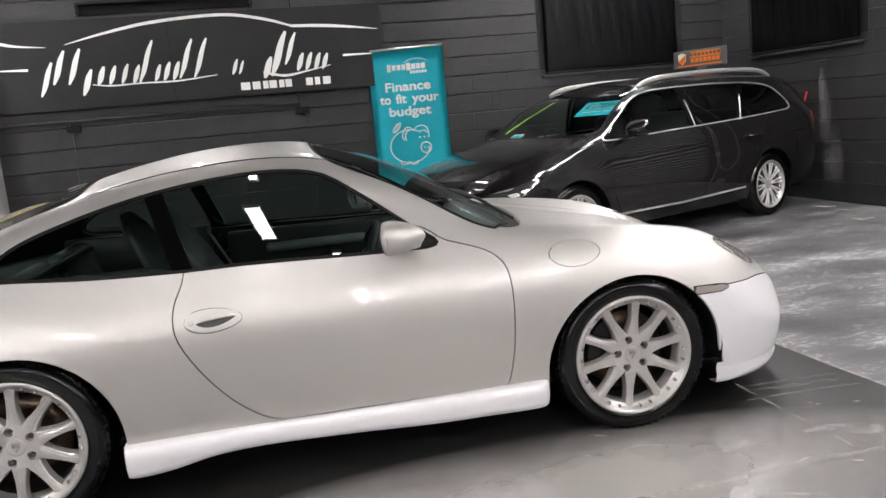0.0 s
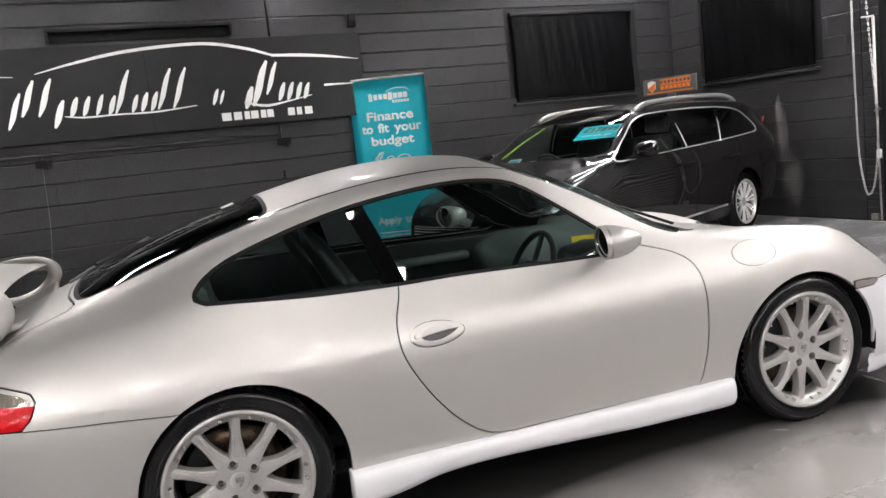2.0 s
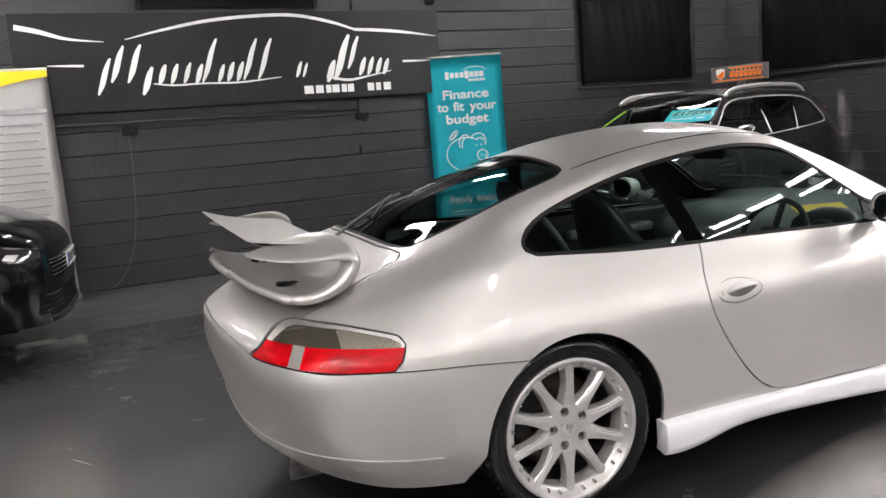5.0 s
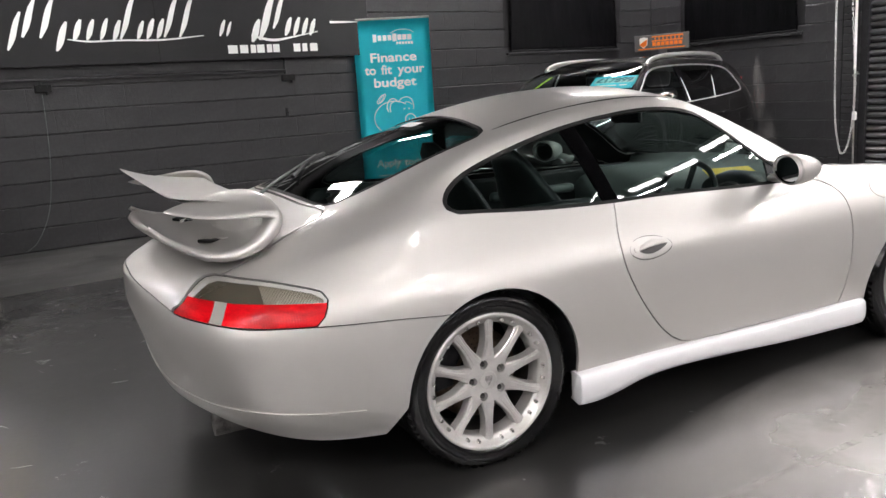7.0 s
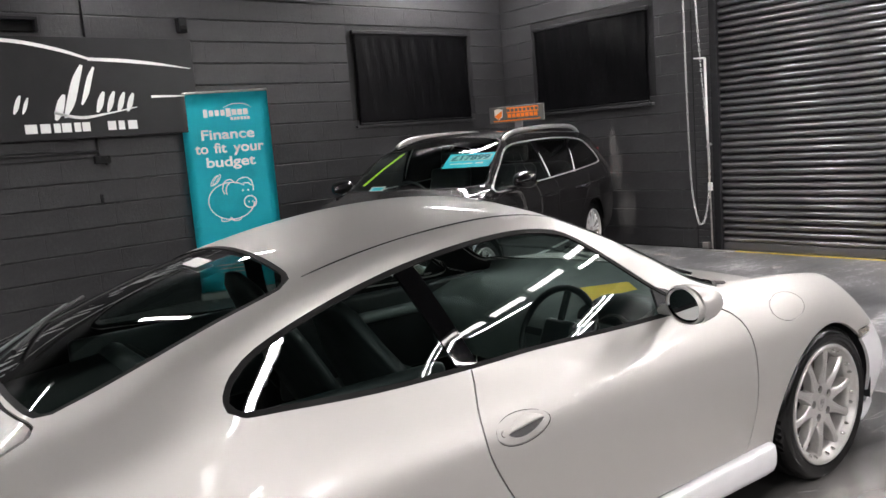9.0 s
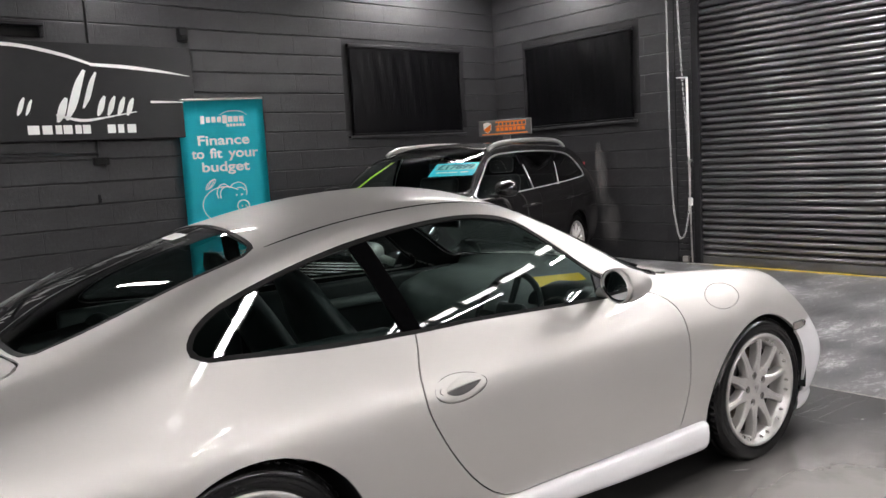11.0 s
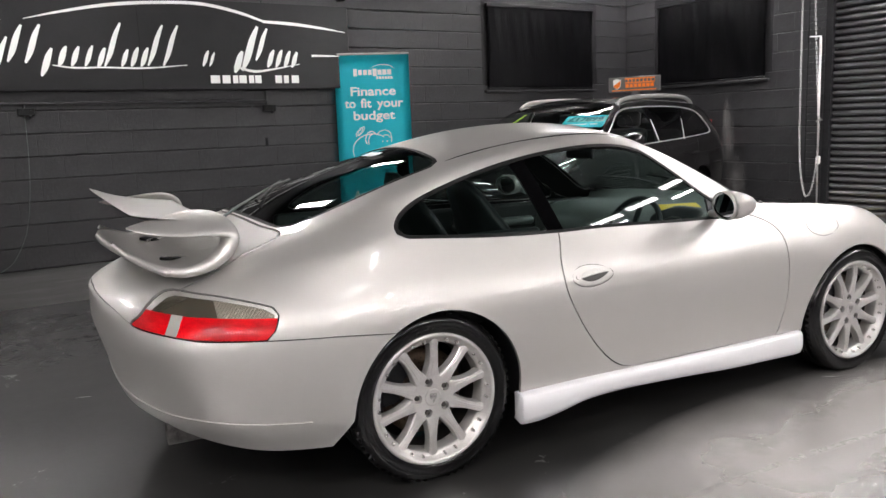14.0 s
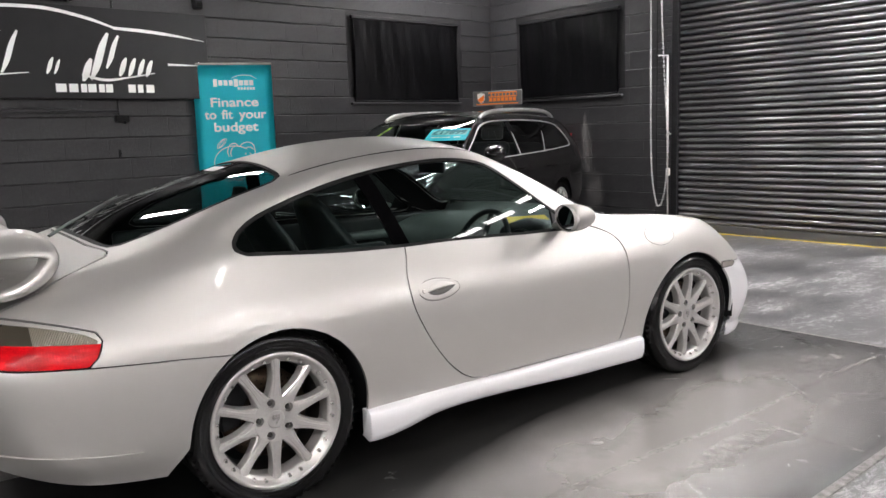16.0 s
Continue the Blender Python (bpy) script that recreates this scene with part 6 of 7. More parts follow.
for d in (0.0, 0.022):
    drawn("coin", [(-0.185 + d + 0.032 * math.cos(a) + 0.028 * math.sin(a), 1.255 + d * 0.3 + 0.030 * math.cos(a) * 0.4 + 0.050 * math.sin(a)) for a in np.linspace(0, 2 * math.pi, 13)], 0.008)
for k in range(3):
    part("small_print_bar", box((0.50 - 0.06 * k, 0.001, 0.012), (-0.02, -0.0075, 0.36 - 0.04 * k)), white_vinyl, teal)

pale = roll_banner("white_banner", "white roller banner with a yellow top and grey print", pose(-1.845, 6.08, 0, 0, 0, -2), 0.86, 2.17, white_board)
part("yellow_band", plate([(-0.43, 2.175), (0.43, 2.175), (0.43, 2.10), (0.25, 2.08), (0.0, 2.02), (-0.43, 2.0)], 0.001), yellow_print, pale, at=front)
part("heading_bar", box((0.60, 0.001, 0.05), (0.08, -0.0075, 1.80)), grey_print, pale)
for k in range(13):
    part("small_print_bar", box((0.62 - 0.05 * (k % 3), 0.001, 0.012), (0.02, -0.0075, 1.68 - 0.075 * k)), grey_print, pale)

# ---- the other two cars ----
def estate_shell(tall=1.0):
    xs = [-1.08, -1.04, -0.92, -0.55, 0.0, 0.7, 1.4, 2.0, 2.5, 2.9, 3.3, 3.55, 3.66, 3.69]
    rocker = ([0, .62, .78, .84, .86, .86, .86, .86, .86, .86, .82, .70, .45, 0],
              [.40, .34, .30, .27, .24, .22, .22, .22, .22, .24, .22, .21, .21, .22])
    low = ([0, .66, .82, .88, .90, .885, .885, .885, .885, .90, .86, .74, .48, 0],
           [.48, .45, .42, .40, .38, .36, .36, .36, .36, .38, .36, .34, .34, .34])
    waist = ([0, .68, .84, .90, .915, .905, .905, .905, .905, .915, .87, .75, .48, 0],
             [.60, .60, .60, .60, .60, .58, .57, .57, .57, .58, .52, .48, .46, .46])
    flank = ([0, .67, .83, .885, .90, .895, .895, .895, .895, .90, .86, .73, .46, 0],
             [.78, .78, .80, .80, .80, .79, .78, .77, .76, .74, .66, .60, .56, .54])
    belt = ([0, .65, .79, .85, .865, .865, .865, .865, .86, .83, .78, .66, .42, 0],
            [.93, .96, .99, 1.01, 1.0, .985, .97, .955, .95, .885, .80, .70, .63, .60])
    glass = ([0, .58, .70, .755, .775, .78, .78, .775, .75, .70, .64, .55, .35, 0],
             [.97, 1.02, 1.12, 1.20, 1.22, 1.22, 1.21, 1.13, .99, .92, .84, .74, .66, .615])
    rail = ([0, .50, .60, .635, .65, .655, .655, .66, .64, .55, .50, .42, .27, 0],
            [.99, 1.07, 1.23, 1.365, 1.41, 1.425, 1.415, 1.275, 1.025, .945, .86, .76, .68, .63])
    crown = ([0, .28, .33, .35, .36, .36, .36, .36, .35, .30, .27, .23, .15, 0],
             [1.0, 1.09, 1.26, 1.405, 1.455, 1.47, 1.46, 1.325, 1.055, .965, .88, .775, .69, .64])
    ridge = ([0] * 14,
             [1.0, 1.095, 1.265, 1.41, 1.465, 1.48, 1.47, 1.34, 1.065, .97, .885, .78, .695, .645])
    lines = [(y, [z * tall for z in zz]) for y, zz in (rocker, low, waist, flank, belt, glass, rail, crown, ridge)]
    return Shell(xs, lines, 8, 5)


def road_wheel(parent, parts, spoke, hub, w, at):
    wh = part("wheel", parts["tyre"], None, parent, "silver multi-spoke alloy wheel with a black tyre", at=at)
    part("rim", parts["rim"], None, wh, "silver rim")
    part("rim_edge", parts["lip"], None, wh)
    part("rim_barrel", parts["barrel"], None, wh, "inner barrel coloured dark for shade")
    for k in range(10):
        for d in (-6, 6):
            part("spoke", spoke, None, wh, at=Matrix.Rotation(radians(36 * k + d), 4, "Y") @ pose(0, -w / 2, 0))
    part("hub", hub, None, wh, at=pose(0, -w / 2, 0))
    part("brake_disc", parts["disc"], None, wh)
    return wh


def estate(name, label, paint, at, tall, rails, bright, tint, plate_colour=None):
    """A five-door family car from its shell: panels, glazing, lamps, wheels, cabin."""
    car = thing(name, label, "car", at=at)
    E = estate_shell(tall)
    T = tall
    f = E.faces
    R = 0.332
    for cx in (0.0, 2.786):
        _, f = E.cut(f, both(lambda p: np.hypot(p[:, 0] - cx, p[:, 2] - R) - (R + 0.045), wide(0.5)))
    win = outline([(2.36, 0.972), (2.20, 1.05), (1.98, 1.175), (1.78, 1.285), (1.55, 1.345), (1.2, 1.362), (0.6, 1.368), (0.0, 1.355), (-0.40, 1.325), (-0.60, 1.275), (-0.74, 1.17), (-0.79, 1.09), (-0.74, 1.055), (-0.5, 1.04), (0.0, 1.02), (0.7, 1.0), (1.4, 0.985), (2.0, 0.968)], 4) * np.array([1, T])
    win[:, 0] += 0.34 - 0.09 * (win[:, 0] + 0.79)  # the cabin sits well forward

    def seam(faces, distance, gap):
        low, rest = E.cut(faces, lambda p: distance(p) + gap)
        mid, high = E.cut(rest, lambda p: distance(p) - gap)
        return low, mid, high

    side, trim, f = seam(f, both(away(win, 0, 2), wide(0.45)), 0.0055)
    screen = outline([(1.60, 0.0), (1.63, 0.45), (1.70, 0.585), (1.85, 0.64), (2.15, 0.70), (2.38, 0.735), (2.52, 0.55), (2.60, 0.0), (2.52, -0.55), (2.38, -0.735), (2.15, -0.70), (1.85, -0.64), (1.70, -0.585), (1.63, -0.45)], 4)
    pane, pane_seal, f = seam(f, both(away(screen, 0, 1), beyond(2, 0.9 * T)), 0.008)
    back_w = [(-1.2, 1.02 * T), (-1.2, 1.33 * T), (-0.72, 1.33 * T), (-1.0, 1.03 * T)]
    rear, rear_seal, f = seam(f, both(away(back_w, 0, 2), lambda p: np.abs(p[:, 1]) - 0.58), 0.006)
    roofl = outline([(1.35, 0.0), (1.33, 0.42), (0.55, 0.44), (0.5, 0.0), (0.55, -0.44), (1.33, -0.42)], 4)
    sun, sun_seal, f = seam(f, both(away(roofl, 0, 1), beyond(2, 1.3 * T)), 0.004)
    liner = list(f)
    fdoor = outline([(2.33, 0.99), (2.38, 0.85), (2.37, 0.6), (2.30, 0.40), (2.22, 0.325), (1.8, 0.315), (1.35, 0.315), (1.12, 0.33), (1.09, 0.6), (1.10, 0.99)], 4) * np.array([1, T])
    rdoor = outline([(1.06, 0.99), (1.05, 0.6), (1.08, 0.33), (0.9, 0.315), (0.62, 0.32), (0.48, 0.40), (0.38, 0.60), (0.22, 0.74), (0.10, 0.85), (0.06, 0.96), (0.10, 1.05), (0.5, 1.1)], 4) * np.array([1, T])
    below = lambda p: p[:, 2] - 1.06 * T
    fd, f = E.panel(f, both(away(fdoor, 0, 2), wide(0.5), below), 0.003)
    rd, f = E.panel(f, both(away(rdoor, 0, 2), wide(0.5), below), 0.003)
    hl = outline([(3.13, 0.75), (3.22, 0.745), (3.40, 0.70), (3.56, 0.66), (3.60, 0.615), (3.50, 0.595), (3.36, 0.635), (3.22, 0.70)], 4) * np.array([1, T])
    lamps, f = E.panel(f, both(away(hl, 0, 2), wide(0.36)), 0.003)
    tl = outline([(-0.93, 0.985), (-1.0, 1.01), (-1.10, 1.01), (-1.10, 0.84), (-1.0, 0.83), (-0.95, 0.88)], 4) * np.array([1, T])
    tails, f = E.panel(f, both(away(tl, 0, 2), wide(0.35)), 0.003)
    grille = [(3.48, 0.585 * T), (3.75, 0.585 * T), (3.75, 0.47 * T), (3.50, 0.47 * T)]
    gr, f = E.panel(f, both(away(grille, 0, 2), lambda p: np.abs(p[:, 1]) - 0.62), 0.003)
    intake = [(3.30, 0.40 * T), (3.75, 0.40 * T), (3.75, 0.27 * T), (3.36, 0.27 * T)]
    inn, f = E.panel(f, both(away(intake, 0, 2), lambda p: np.abs(p[:, 1]) - 0.74), 0.003)
    hood = outline([(2.62, 0.0), (2.55, 0.55), (2.50, 0.745), (2.9, 0.70), (3.25, 0.62), (3.48, 0.50), (3.58, 0.30), (3.61, 0.0), (3.58, -0.30), (3.48, -0.50), (3.25, -0.62), (2.9, -0.70), (2.50, -0.745), (2.55, -0.55)], 4)
    hd, f = E.panel(f, both(away(hood, 0, 1), beyond(2, 0.62 * T)), 0.003)
    fb, f = E.panel(f, both(lambda p: 3.12 - p[:, 0], lambda p: p[:, 2] - 0.66 * T), 0.002)
    rb, f = E.panel(f, both(lambda p: p[:, 0] + 0.42, lambda p: p[:, 2] - 0.70 * T), 0.002)
    body_ = part("body", skin(E, f), paint, car, smooth=True)
    part("inner_body", skin(E, liner, 0.010, 0), seal, body_, smooth=True)
    for nm, faces in (("front_door", fd), ("rear_door", rd)):
        for s, half in zip((-1, 1), E.cut(faces, lambda p: p[:, 1])):
            d = part(nm, skin(E, half), paint, car, smooth=True)
            hx = 1.30 if nm == "front_door" else 0.30
            part("handle", sweep([(hx - 0.11, s * 0.895, 0.845 * T), (hx - 0.09, s * 0.935, 0.848 * T), (hx + 0.09, s * 0.935, 0.842 * T), (hx + 0.11, s * 0.895, 0.84 * T)], ring(0.016, 8, 0.7)), paint, d, smooth=True)
    part("bonnet", skin(E, hd), paint, car, smooth=True)
    part("front_bumper", skin(E, fb), paint, car, smooth=True)
    part("rear_bumper", skin(E, rb), paint, car, smooth=True)
    part("windscreen", skin(E, pane, 0.004, 0), screen_glass, car, smooth=True)
    part("rear_window", skin(E, rear, 0.004, 0), tint, car, smooth=True)
    part("sunroof", skin(E, sun, 0.002, 0), black_paint, car, "black glass sunroof", smooth=True)
    front_w, others = E.cut(side, lambda p: 1.235 - p[:, 0] + (p[:, 2] - 1.0 * T) * 0.12)
    post1, others = E.cut(others, lambda p: 1.125 - p[:, 0] + (p[:, 2] - 1.0 * T) * 0.12)
    rear_w, others = E.cut(others, lambda p: 0.515 - p[:, 0] - (p[:, 2] - 1.0 * T) * 0.55)
    post2, quarter_w = E.cut(others, lambda p: 0.425 - p[:, 0] - (p[:, 2] - 1.0 * T) * 0.55)
    for nm, faces, g in (("front_window", front_w, screen_glass), ("rear_side_window", rear_w, tint), ("quarter_window", quarter_w, tint)):
        for half in E.cut(faces, lambda p: p[:, 1]):
            part(nm, skin(E, half, 0.005, 0), g, car, smooth=True)
    for faces in (post1, post2):
        for half in E.cut(faces, lambda p: p[:, 1]):
            part("pillar_trim", skin(E, half, 0.003, 0.01), piano_black, car, smooth=True)
    for half in E.cut(trim, lambda p: p[:, 1]):
        part("window_trim", skin(E, half, -0.002, 0.006), bright, car, "bright window trim", smooth=True)
    for s in (-1, 1):
        for x0 in (1.18, 0.47):
            k = 0.12 if x0 > 1 else -0.55
            part("pillar_strip", sweep([(x0 + k * (z - 1.0) , s * y, z * T) for z, y in ((1.0, 0.866), (1.1, 0.828), (1.2, 0.785), (1.3, 0.725), (1.36, 0.685))], ring(0.007, 6)), bright, car)
    part("screen_seal", skin(E, pane_seal, 0.002, 0.004), seal, car, smooth=True)
    part("rear_window_seal", skin(E, rear_seal, 0.002, 0.004), seal, car, smooth=True)
    part("sunroof_seal", skin(E, sun_seal, 0.002, 0.004), seal, car, smooth=True)
    for half in E.cut(lamps, lambda p: p[:, 1]):
        lamp = part("headlight", skin(E, half, 0.0, 0.02), lamp_dark, car, "clear headlight", smooth=True)
        inner_, _ = E.cut(half, lambda p: p[:, 2] - (0.685 * T - (p[:, 0] - 3.2) * 0.17))
        for lo in (3.06, 3.20, 3.34, 3.46):
            blade, _ = E.cut(inner_, lambda p: np.abs(p[:, 0] - lo - (p[:, 2] - 0.67 * T) * 0.8) - 0.040)
            part("lamp_reflector", skin(E, blade, -0.001, 0.004), satin_trim, lamp, smooth=True)
        upper, _ = E.cut(half, lambda p: np.abs(p[:, 2] - (0.735 * T - (p[:, 0] - 3.0) * 0.13)) - 0.007)
        part("daylight_strip", skin(E, upper, -0.001, 0.004), clear_lens, lamp, smooth=True)
    for half in E.cut(tails, lambda p: p[:, 1]):
        part("tail_light", skin(E, half, 0.0, 0.015), red_lens, car, "red tail light", smooth=True)
    g = part("grille", skin(E, gr, 0.02, 0), seal, car, smooth=True)
    part("lower_intake", skin(E, inn, 0.03, 0), seal, car, smooth=True)

    def nose(y, z):
        P = np.array(E.P[: 1 << 30])
        near = P[(P[:, 0] > 2.9)]
        i = np.argmin(np.abs(near[:, 1] - y) + 1.5 * np.abs(near[:, 2] - z))
        return near[i, 0]

    for z in (0.485, 0.51, 0.535, 0.56, 0.58):
        part("grille_bar", sweep([(nose(y, z * T) + 0.002, y, z * T) for y in np.linspace(-0.60, 0.60, 25)], ring(0.0045, 6)), bright, g)
    for z in (0.29, 0.32, 0.35, 0.38):
        for s in (-1, 1):
            part("intake_slat", sweep([(nose(y, z * T) - 0.012, y, z * T) for y in np.linspace(s * 0.44, s * 0.70, 9)], ring(0.008, 6)), black_paint, car)
    part("lip_strip", sweep([(nose(y, 0.245 * T) + 0.004, y, 0.245 * T) for y in np.linspace(-0.66, 0.66, 25)], ring(0.008, 6)), bright, car)
    for s in (-1, 1):
        part("sill_strip", sweep([(0.45, s * 0.885, 0.345 * T), (1.4, s * 0.892, 0.325 * T), (2.3, s * 0.89, 0.33 * T)], ring(0.010, 6)), bright, car)
        cap = bmesh.new()
        rings_ = []
        for t in np.linspace(0, 1, 9):
            k = math.cos(t * math.pi / 2) ** 0.6 if t < 1 else 0.0
            rings_.append([cap.verts.new((-0.05 + 0.15 * t, 0.118 * k * math.copysign(abs(math.cos(a)) ** 0.7, math.cos(a)), 0.078 * k * math.copysign(abs(math.sin(a)) ** 0.7, math.sin(a)) - 0.012 * t)) for a in np.linspace(0, 2 * math.pi, 20, endpoint=False)])
        for p, q in zip(rings_, rings_[1:]):
            for i in range(20):
                cap.faces.new((p[i], p[(i + 1) % 20], q[(i + 1) % 20], q[i]))
        bmesh.ops.remove_doubles(cap, verts=cap.verts, dist=1e-5)
        bmesh.ops.recalc_face_normals(cap, faces=cap.faces)
        mir = part("door_mirror", cap, black_paint, car, smooth=True, at=pose(2.16, s * 1.0, 1.045 * T, 0, 0, -8 * s))
        glass_ = lathe([(0.0, 0.0), (0.92, 0.0), (1.0, 0.006)], 24, axis="Z")
        bmesh.ops.transform(glass_, matrix=pose(0, 0, 0, 0, -90, 0) @ Matrix.Diagonal((0.070, 0.108, 1, 1)), verts=glass_.verts)
        part("mirror_face", glass_, mirror_glass, mir, at=pose(-0.052, 0, 0))
        part("mirror_arm", box((0.07, 0.10, 0.03), (2.18, s * 0.91, 0.985 * T), 0.01, 2), black_plastic, car, smooth=True)
        if rails:
            part("roof_rail", sweep(glide([Vector(v) for v in ((1.66, s * 0.60, 1.39 * T), (1.56, s * 0.60, 1.43 * T), (1.3, s * 0.605, 1.465 * T), (0.6, s * 0.60, 1.485 * T), (-0.05, s * 0.595, 1.478 * T), (-0.33, s * 0.59, 1.445 * T), (-0.45, s * 0.59, 1.39 * T))], 5), ring(0.018, 8, 1.3)), bright, car, "bright roof rail", smooth=True)
    w = 0.225
    parts = wheel_meshes(R, w, 0.248, rim_paint, polished)
    parts["disc"] = share("disc", lathe([(0.06, -0.01), (0.15, -0.01), (0.15, 0.016), (0.06, 0.016)], 32, closed=True), disc_metal, True)
    spoke = spoke_mesh("spoke", 0.05, 0.222, 0.03, 0.016, rim_bright, 0.018, 0.010, 0.015, 0.014)
    hub = share("hub", lathe([(0.0, 0.024), (0.045, 0.026), (0.062, 0.036), (0.065, 0.07), (0.0, 0.07)], 32), rim_paint, True)
    for x in (0.0, 2.786):
        for s in (-1, 1):
            road_wheel(car, parts, spoke, hub, w, pose(x, s * (0.885 - w / 2), R, 0, 11, 0 if s < 0 else 180))
            bm = bmesh.new()
            pts = [(x + (R + 0.05) * math.cos(radians(a)), R + (R + 0.05) * math.sin(radians(a))) for a in range(-15, 196, 15)]
            rows = [[bm.verts.new((px, s * y, pz)) for px, pz in pts] for y in (0.87, 0.50)]
            for i in range(len(pts) - 1):
                bm.faces.new((rows[0][i], rows[0][i + 1], rows[1][i + 1], rows[1][i]))
            bm.faces.new(rows[1])
            part("wheel_arch_liner", bm, seal, car, smooth=True)
    part("underbody", box((4.2, 1.5, 0.06), (1.3, 0, 0.25), 0.02), black_plastic, car)
    # cabin
    for s in (-1, 1):
        seat = part("seat", box((0.50, 0.50, 0.16), (1.32, s * 0.38, 0.55 * T), 0.05, 3), leather, car, "dark front seat", smooth=True)
        part("backrest", box((0.14, 0.48, 0.60), (1.03, s * 0.38, 0.86 * T), 0.06, 3, turn=pose(0, 0, 0, 0, -18)), leather, seat, smooth=True)
        part("headrest", box((0.10, 0.27, 0.17), (0.90, s * 0.38, 1.24 * T), 0.04, 3, turn=pose(0, 0, 0, 0, -12)), leather, seat, smooth=True)
    part("rear_bench", box((0.20, 1.3, 0.75), (0.12, 0, 0.75 * T), 0.06, 3, turn=pose(0, 0, 0, 0, -18)), leather, car, smooth=True)
    part("dashboard", box((0.60, 1.45, 0.25), (2.18, 0, 0.83 * T), 0.08, 3), trim_grey, car, smooth=True)
    part("cabin_floor", box((2.6, 1.4, 0.05), (1.1, 0, 0.34), 0.01), leather, car)
    part("roof_lining", skin(E, [q for q in liner if E.P[q[0]][2] > 1.33 * T and -0.8 < E.P[q[0]][0] < 1.5], 0.03, 0), trim_grey, car, smooth=True)
    wheel_at = pose(1.78, -0.38, 0.90 * T, 0, -62)
    part("steering_wheel", sweep([(0.185 * math.cos(a), 0.185 * math.sin(a), 0) for a in np.linspace(0, 2 * math.pi, 33)], ring(0.015, 8), caps=False), leather, car, smooth=True, at=wheel_at)
    part("rear_view_mirror", box((0.03, 0.22, 0.07), (1.62, 0, 1.27 * T), 0.015, 2), black_plastic, car)
    if plate_colour:
        zc = 0.54 * T
        pl = part("number_plate", box((0.012, 0.52, 0.112), (3.700, 0, zc), 0.003), plate_colour, car, "white front plate with plain bars")
        part("plate_band", box((0.003, 0.04, 0.105), (3.7075, -0.24, zc)), blue_print, pl)
        for k in range(7):
            part("plate_bar", box((0.003, 0.022, 0.066), (3.7075, -0.18 + k * 0.064 + (0.02 if k > 3 else 0), zc)), seal, pl)
    return car, E


blue_print = material("blue_print", (0.02, 0.10, 0.45), 0.4)
vw_at = pose(5.98, 5.0, 0, 0, 0, 200)
grey_car, GE = estate("estate_car", "dark grey estate car with bright roof rails and window trim", grey_paint, vw_at, 1.04, True, satin_trim, dark_glass)
estate("black_car", "glossy black family car with a slatted bumper and bright lip", black_paint, pose(-5.12, 4.90, 0, 0, 0, -6), 1.16, False, chrome, dark_glass, white_board)

# price card behind the grey car's windscreen, and small stickers
card = thing("price_card", "teal price card with pale panel behind the windscreen", "price card", at=vw_at @ pose(1.93, 0.36, 1.281, 0, 0, 90) @ pose(0, 0, 0, -60, 0, 0))
part("card", box((0.50, 0.002, 0.24), (0, 0, 0), 0.0), teal_vinyl, card)
part("number_panel", box((0.44, 0.001, 0.10), (0, -0.002, 0.04)), pale_teal := material("pale_teal_print", (0.25, 0.62, 0.62), 0.4), card)
lettering("lettering", "£17899", 0.115, teal_dark, card, pose(0, -0.0035, 0.04), 0.0004, 0.004, 0.40)
for k, w_ in enumerate((0.13, 0.10, 0.08)):
    part("small_print_bar", box((w_, 0.001, 0.018), (-0.12 + k * 0.125, -0.002, -0.055)), white_vinyl, card)
strip = thing("lime_strip", "lime green strip along the windscreen's edge", "sticker", at=vw_at)
part("strip", sweep([(1.68, -0.52, 1.378), (2.0, -0.58, 1.243), (2.28, -0.63, 1.108)], [(-0.018, -0.001), (0.018, -0.001), (0.018, 0.001), (-0.018, 0.001)]), lime_print, strip)
leaf = thing("windscreen_leaflet", "pale printed leaflet behind the windscreen's lower corner", "leaflet", at=vw_at @ pose(2.26, -0.50, 1.061, 0, 0, 90) @ pose(0, 0, 0, -62))
part("leaflet", box((0.16, 0.002, 0.12)), white_board, leaf)
part("leaflet_print", box((0.12, 0.001, 0.05), (0, -0.002, 0.015)), teal_vinyl, leaf)

# orange sign standing on the grey car's roof
roofsign = thing("roof_sign", "grey board with orange print standing on the car's roof", "sign", at=pose(6.06, 5.05, 1.725, 0, 0, -69.7))
part("board", box((0.70, 0.02, 0.19), (0, 0, 0), 0.004, 1), grey_board, roofsign)
part("orange_panel", box((0.40, 0.002, 0.065), (0.08, -0.011, 0.045)), orange_print, roofsign)
for k in range(7):
    part("print_bar", box((0.045, 0.002, 0.045), (-0.09 + k * 0.056, -0.0115, -0.018)), orange_print, roofsign)
for k in range(8):
    part("print_bar", box((0.038, 0.001, 0.035), (-0.10 + k * 0.051, -0.0125, 0.045)), grey_board, roofsign)
part("thin_print_bar", box((0.60, 0.002, 0.014), (0, -0.011, -0.072)), orange_print, roofsign)
part("shield", plate([(-0.055, 0.06), (0.0, 0.075), (0.055, 0.06), (0.05, -0.02), (0.0, -0.06), (-0.05, -0.02)], 0.002), white_vinyl, roofsign, at=pose(-0.23, -0.010, 0.0))
part("shield_mark", plate([(-0.05, -0.01), (0.0, 0.02), (0.05, 0.05), (0.045, -0.02), (0.0, -0.055), (-0.045, -0.02)], 0.001), orange_print, roofsign, at=pose(-0.23, -0.0125, 0.0))
part("stem", box((0.10, 0.03, 0.11), (0.02, 0.0, -0.14), 0.006), grey_board, roofsign)
part("foot", box((0.30, 0.14, 0.02), (0.02, 0.0, -0.198), 0.006), grey_board, roofsign)

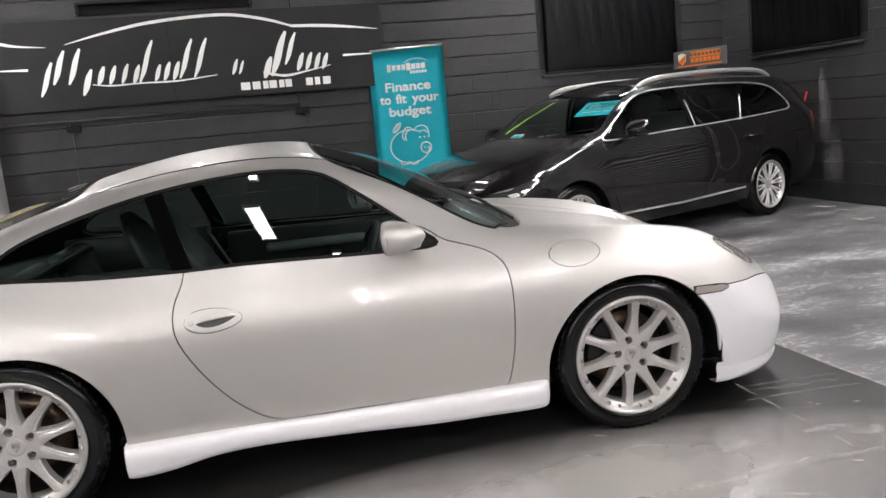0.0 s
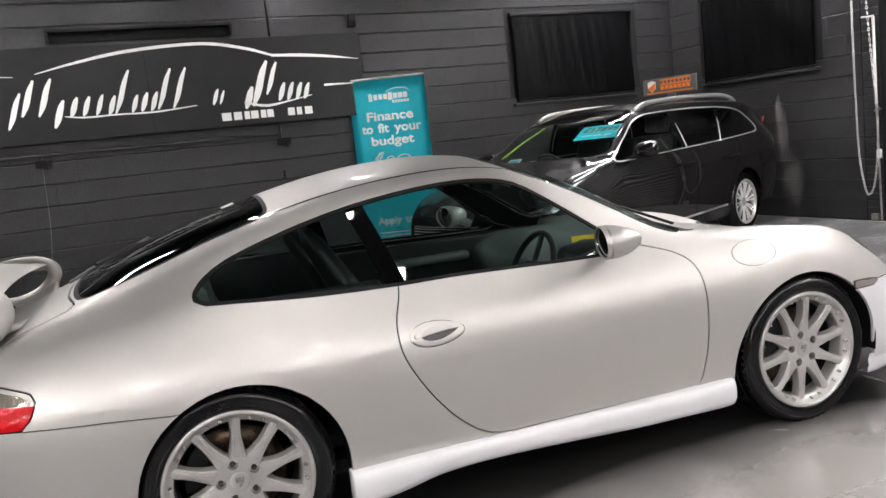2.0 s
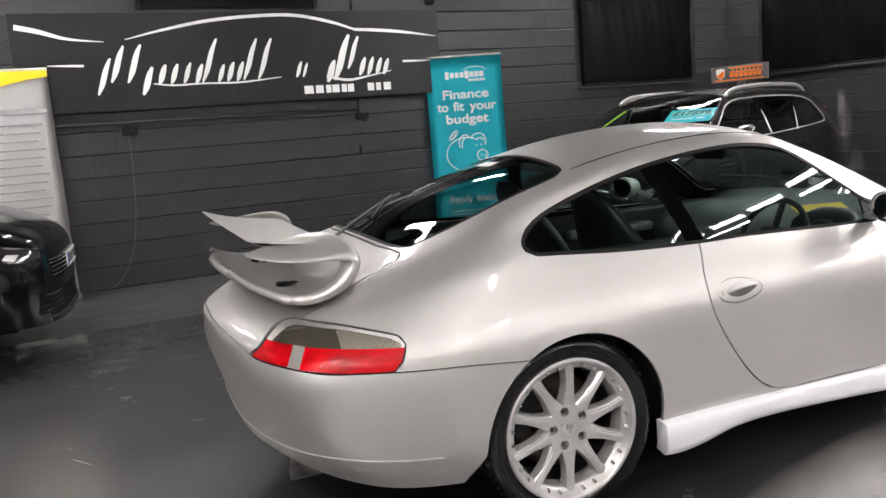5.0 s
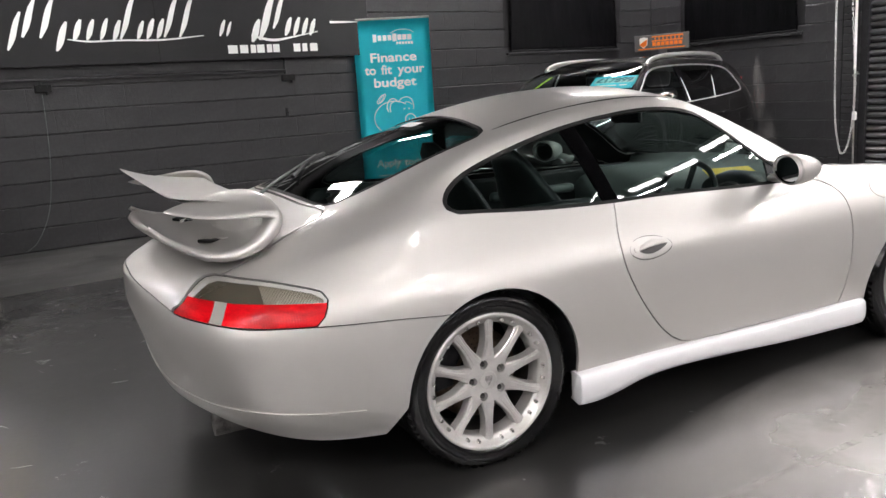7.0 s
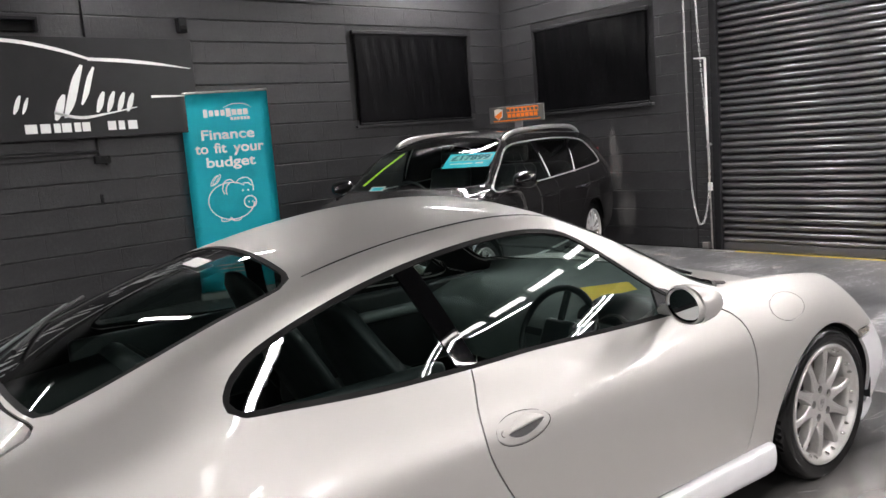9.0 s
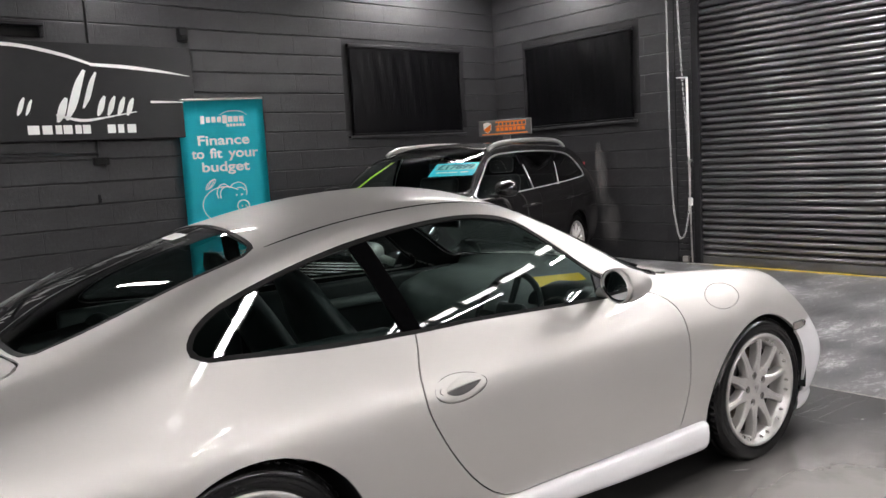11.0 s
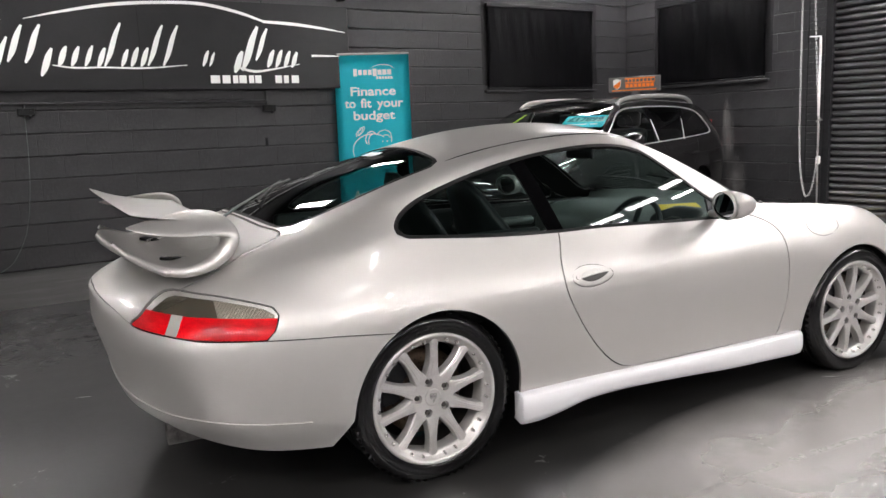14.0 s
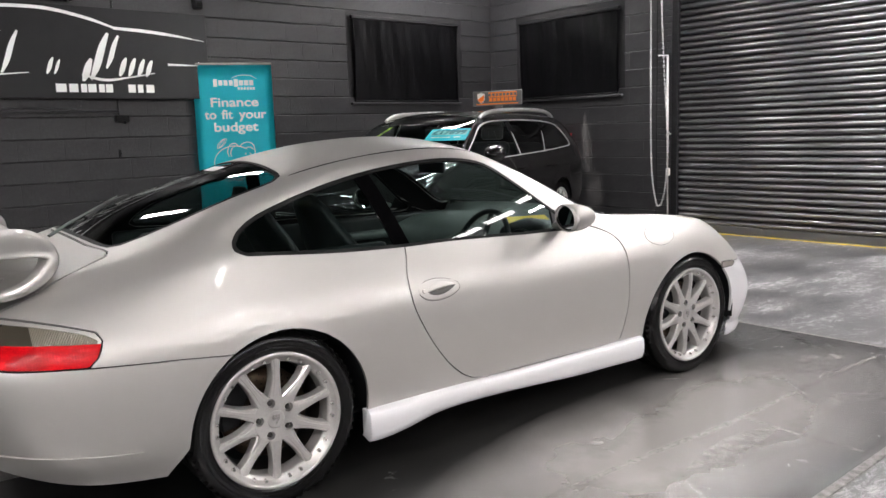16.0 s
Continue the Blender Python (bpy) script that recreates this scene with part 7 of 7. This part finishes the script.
# worn patches
def patch(n, cx, cy, r, stretch, seed):
    rr = random.Random(seed)
    pts = []
    for k in range(n):
        a = 2 * math.pi * k / n
        q = r * (0.6 + 0.6 * rr.random())
        pts.append((cx + q * math.cos(a) * stretch, cy + q * math.sin(a)))
    bm = bmesh.new()
    top = [bm.verts.new((x, y, 0.0025)) for x, y in pts]
    low = [bm.verts.new((x, y, 0.0)) for x, y in pts]
    bm.faces.new(top)
    for i in range(n):
        bm.faces.new((low[i], low[(i + 1) % n], top[(i + 1) % n], top[i]))
    return bm


flakes = thing("flaked_patches", "flaked pale patches where the floor paint has lifted", "floor damage", kind="structure")
for x, y, r, s, seed in ((7.07, 4.28, 0.07, 1.6, 1), (6.86, 3.66, 0.10, 1.5, 2), (6.98, 3.95, 0.04, 1.4, 3), (6.7, 3.35, 0.05, 1.8, 5), (6.95, 2.9, 0.05, 1.2, 6), (6.6, 2.2, 0.06, 1.6, 7), (-1.44, 2.15, 0.025, 4.0, 8)):
    part("flaked_patch", patch(22, x, y, r, s, seed), flaked_paint, flakes)

fr = random.Random(21)
x = -3.1
while x < 2.2:
    part("flaked_patch", patch(14, x, WALL_Y - 0.02 - 0.02 * fr.random(), 0.012 + 0.012 * fr.random(), 2.5 + 5 * fr.random(), fr.random()), flaked_paint, flakes)
    x += 0.08 + 0.22 * fr.random()

scr = thing("floor_scratches", "thin pale scratches in the grey floor paint", "floor damage", kind="structure")
sr = random.Random(11)
for k in range(120):
    x, y = sr.uniform(-4.5, 3.3), sr.uniform(-1.2, 4.3)
    if -0.9 < x < 3.1 and -0.1 < y < 1.8:
        continue
    a, n = sr.uniform(0, math.pi), sr.choice((0.02, 0.03, 0.05, 0.08, 0.16))
    bend = sr.uniform(-0.3, 0.3) * n
    c, s_ = math.cos(a), math.sin(a)
    pts = [(x + c * n * t - s_ * bend * t * t, y + s_ * n * t + c * bend * t * t, 0.0048) for t in np.linspace(-0.5, 0.5, 6)]
    part("scratch", sweep(pts, [(-0.0016, -0.0006), (0.0016, -0.0006), (0.0016, 0.0006), (-0.0016, 0.0006)], scales=[0.2, 0.8, 1.0, 1.0, 0.7, 0.2]), grey_print, scr)

# ---- blocks of the walls ----
lay(wall_north, -3.15, EAST, 3.55, WALL_Y, [(W1[0] - 0.08, W1[1] + 0.08, W1[2] - 0.02, W1[3])])
lay(wall_east, 0.0, 2.99, 3.55, 0.0, [(W2[0] - 0.08, W2[1] + 0.08, W2[2] - 0.02, W2[3])], 0.1)
for row in range(45):
    part("brick", BRICK, None, wall_east, at=pose(3.115, rnd.uniform(-0.002, 0.002), 0.04 + row * 0.075))
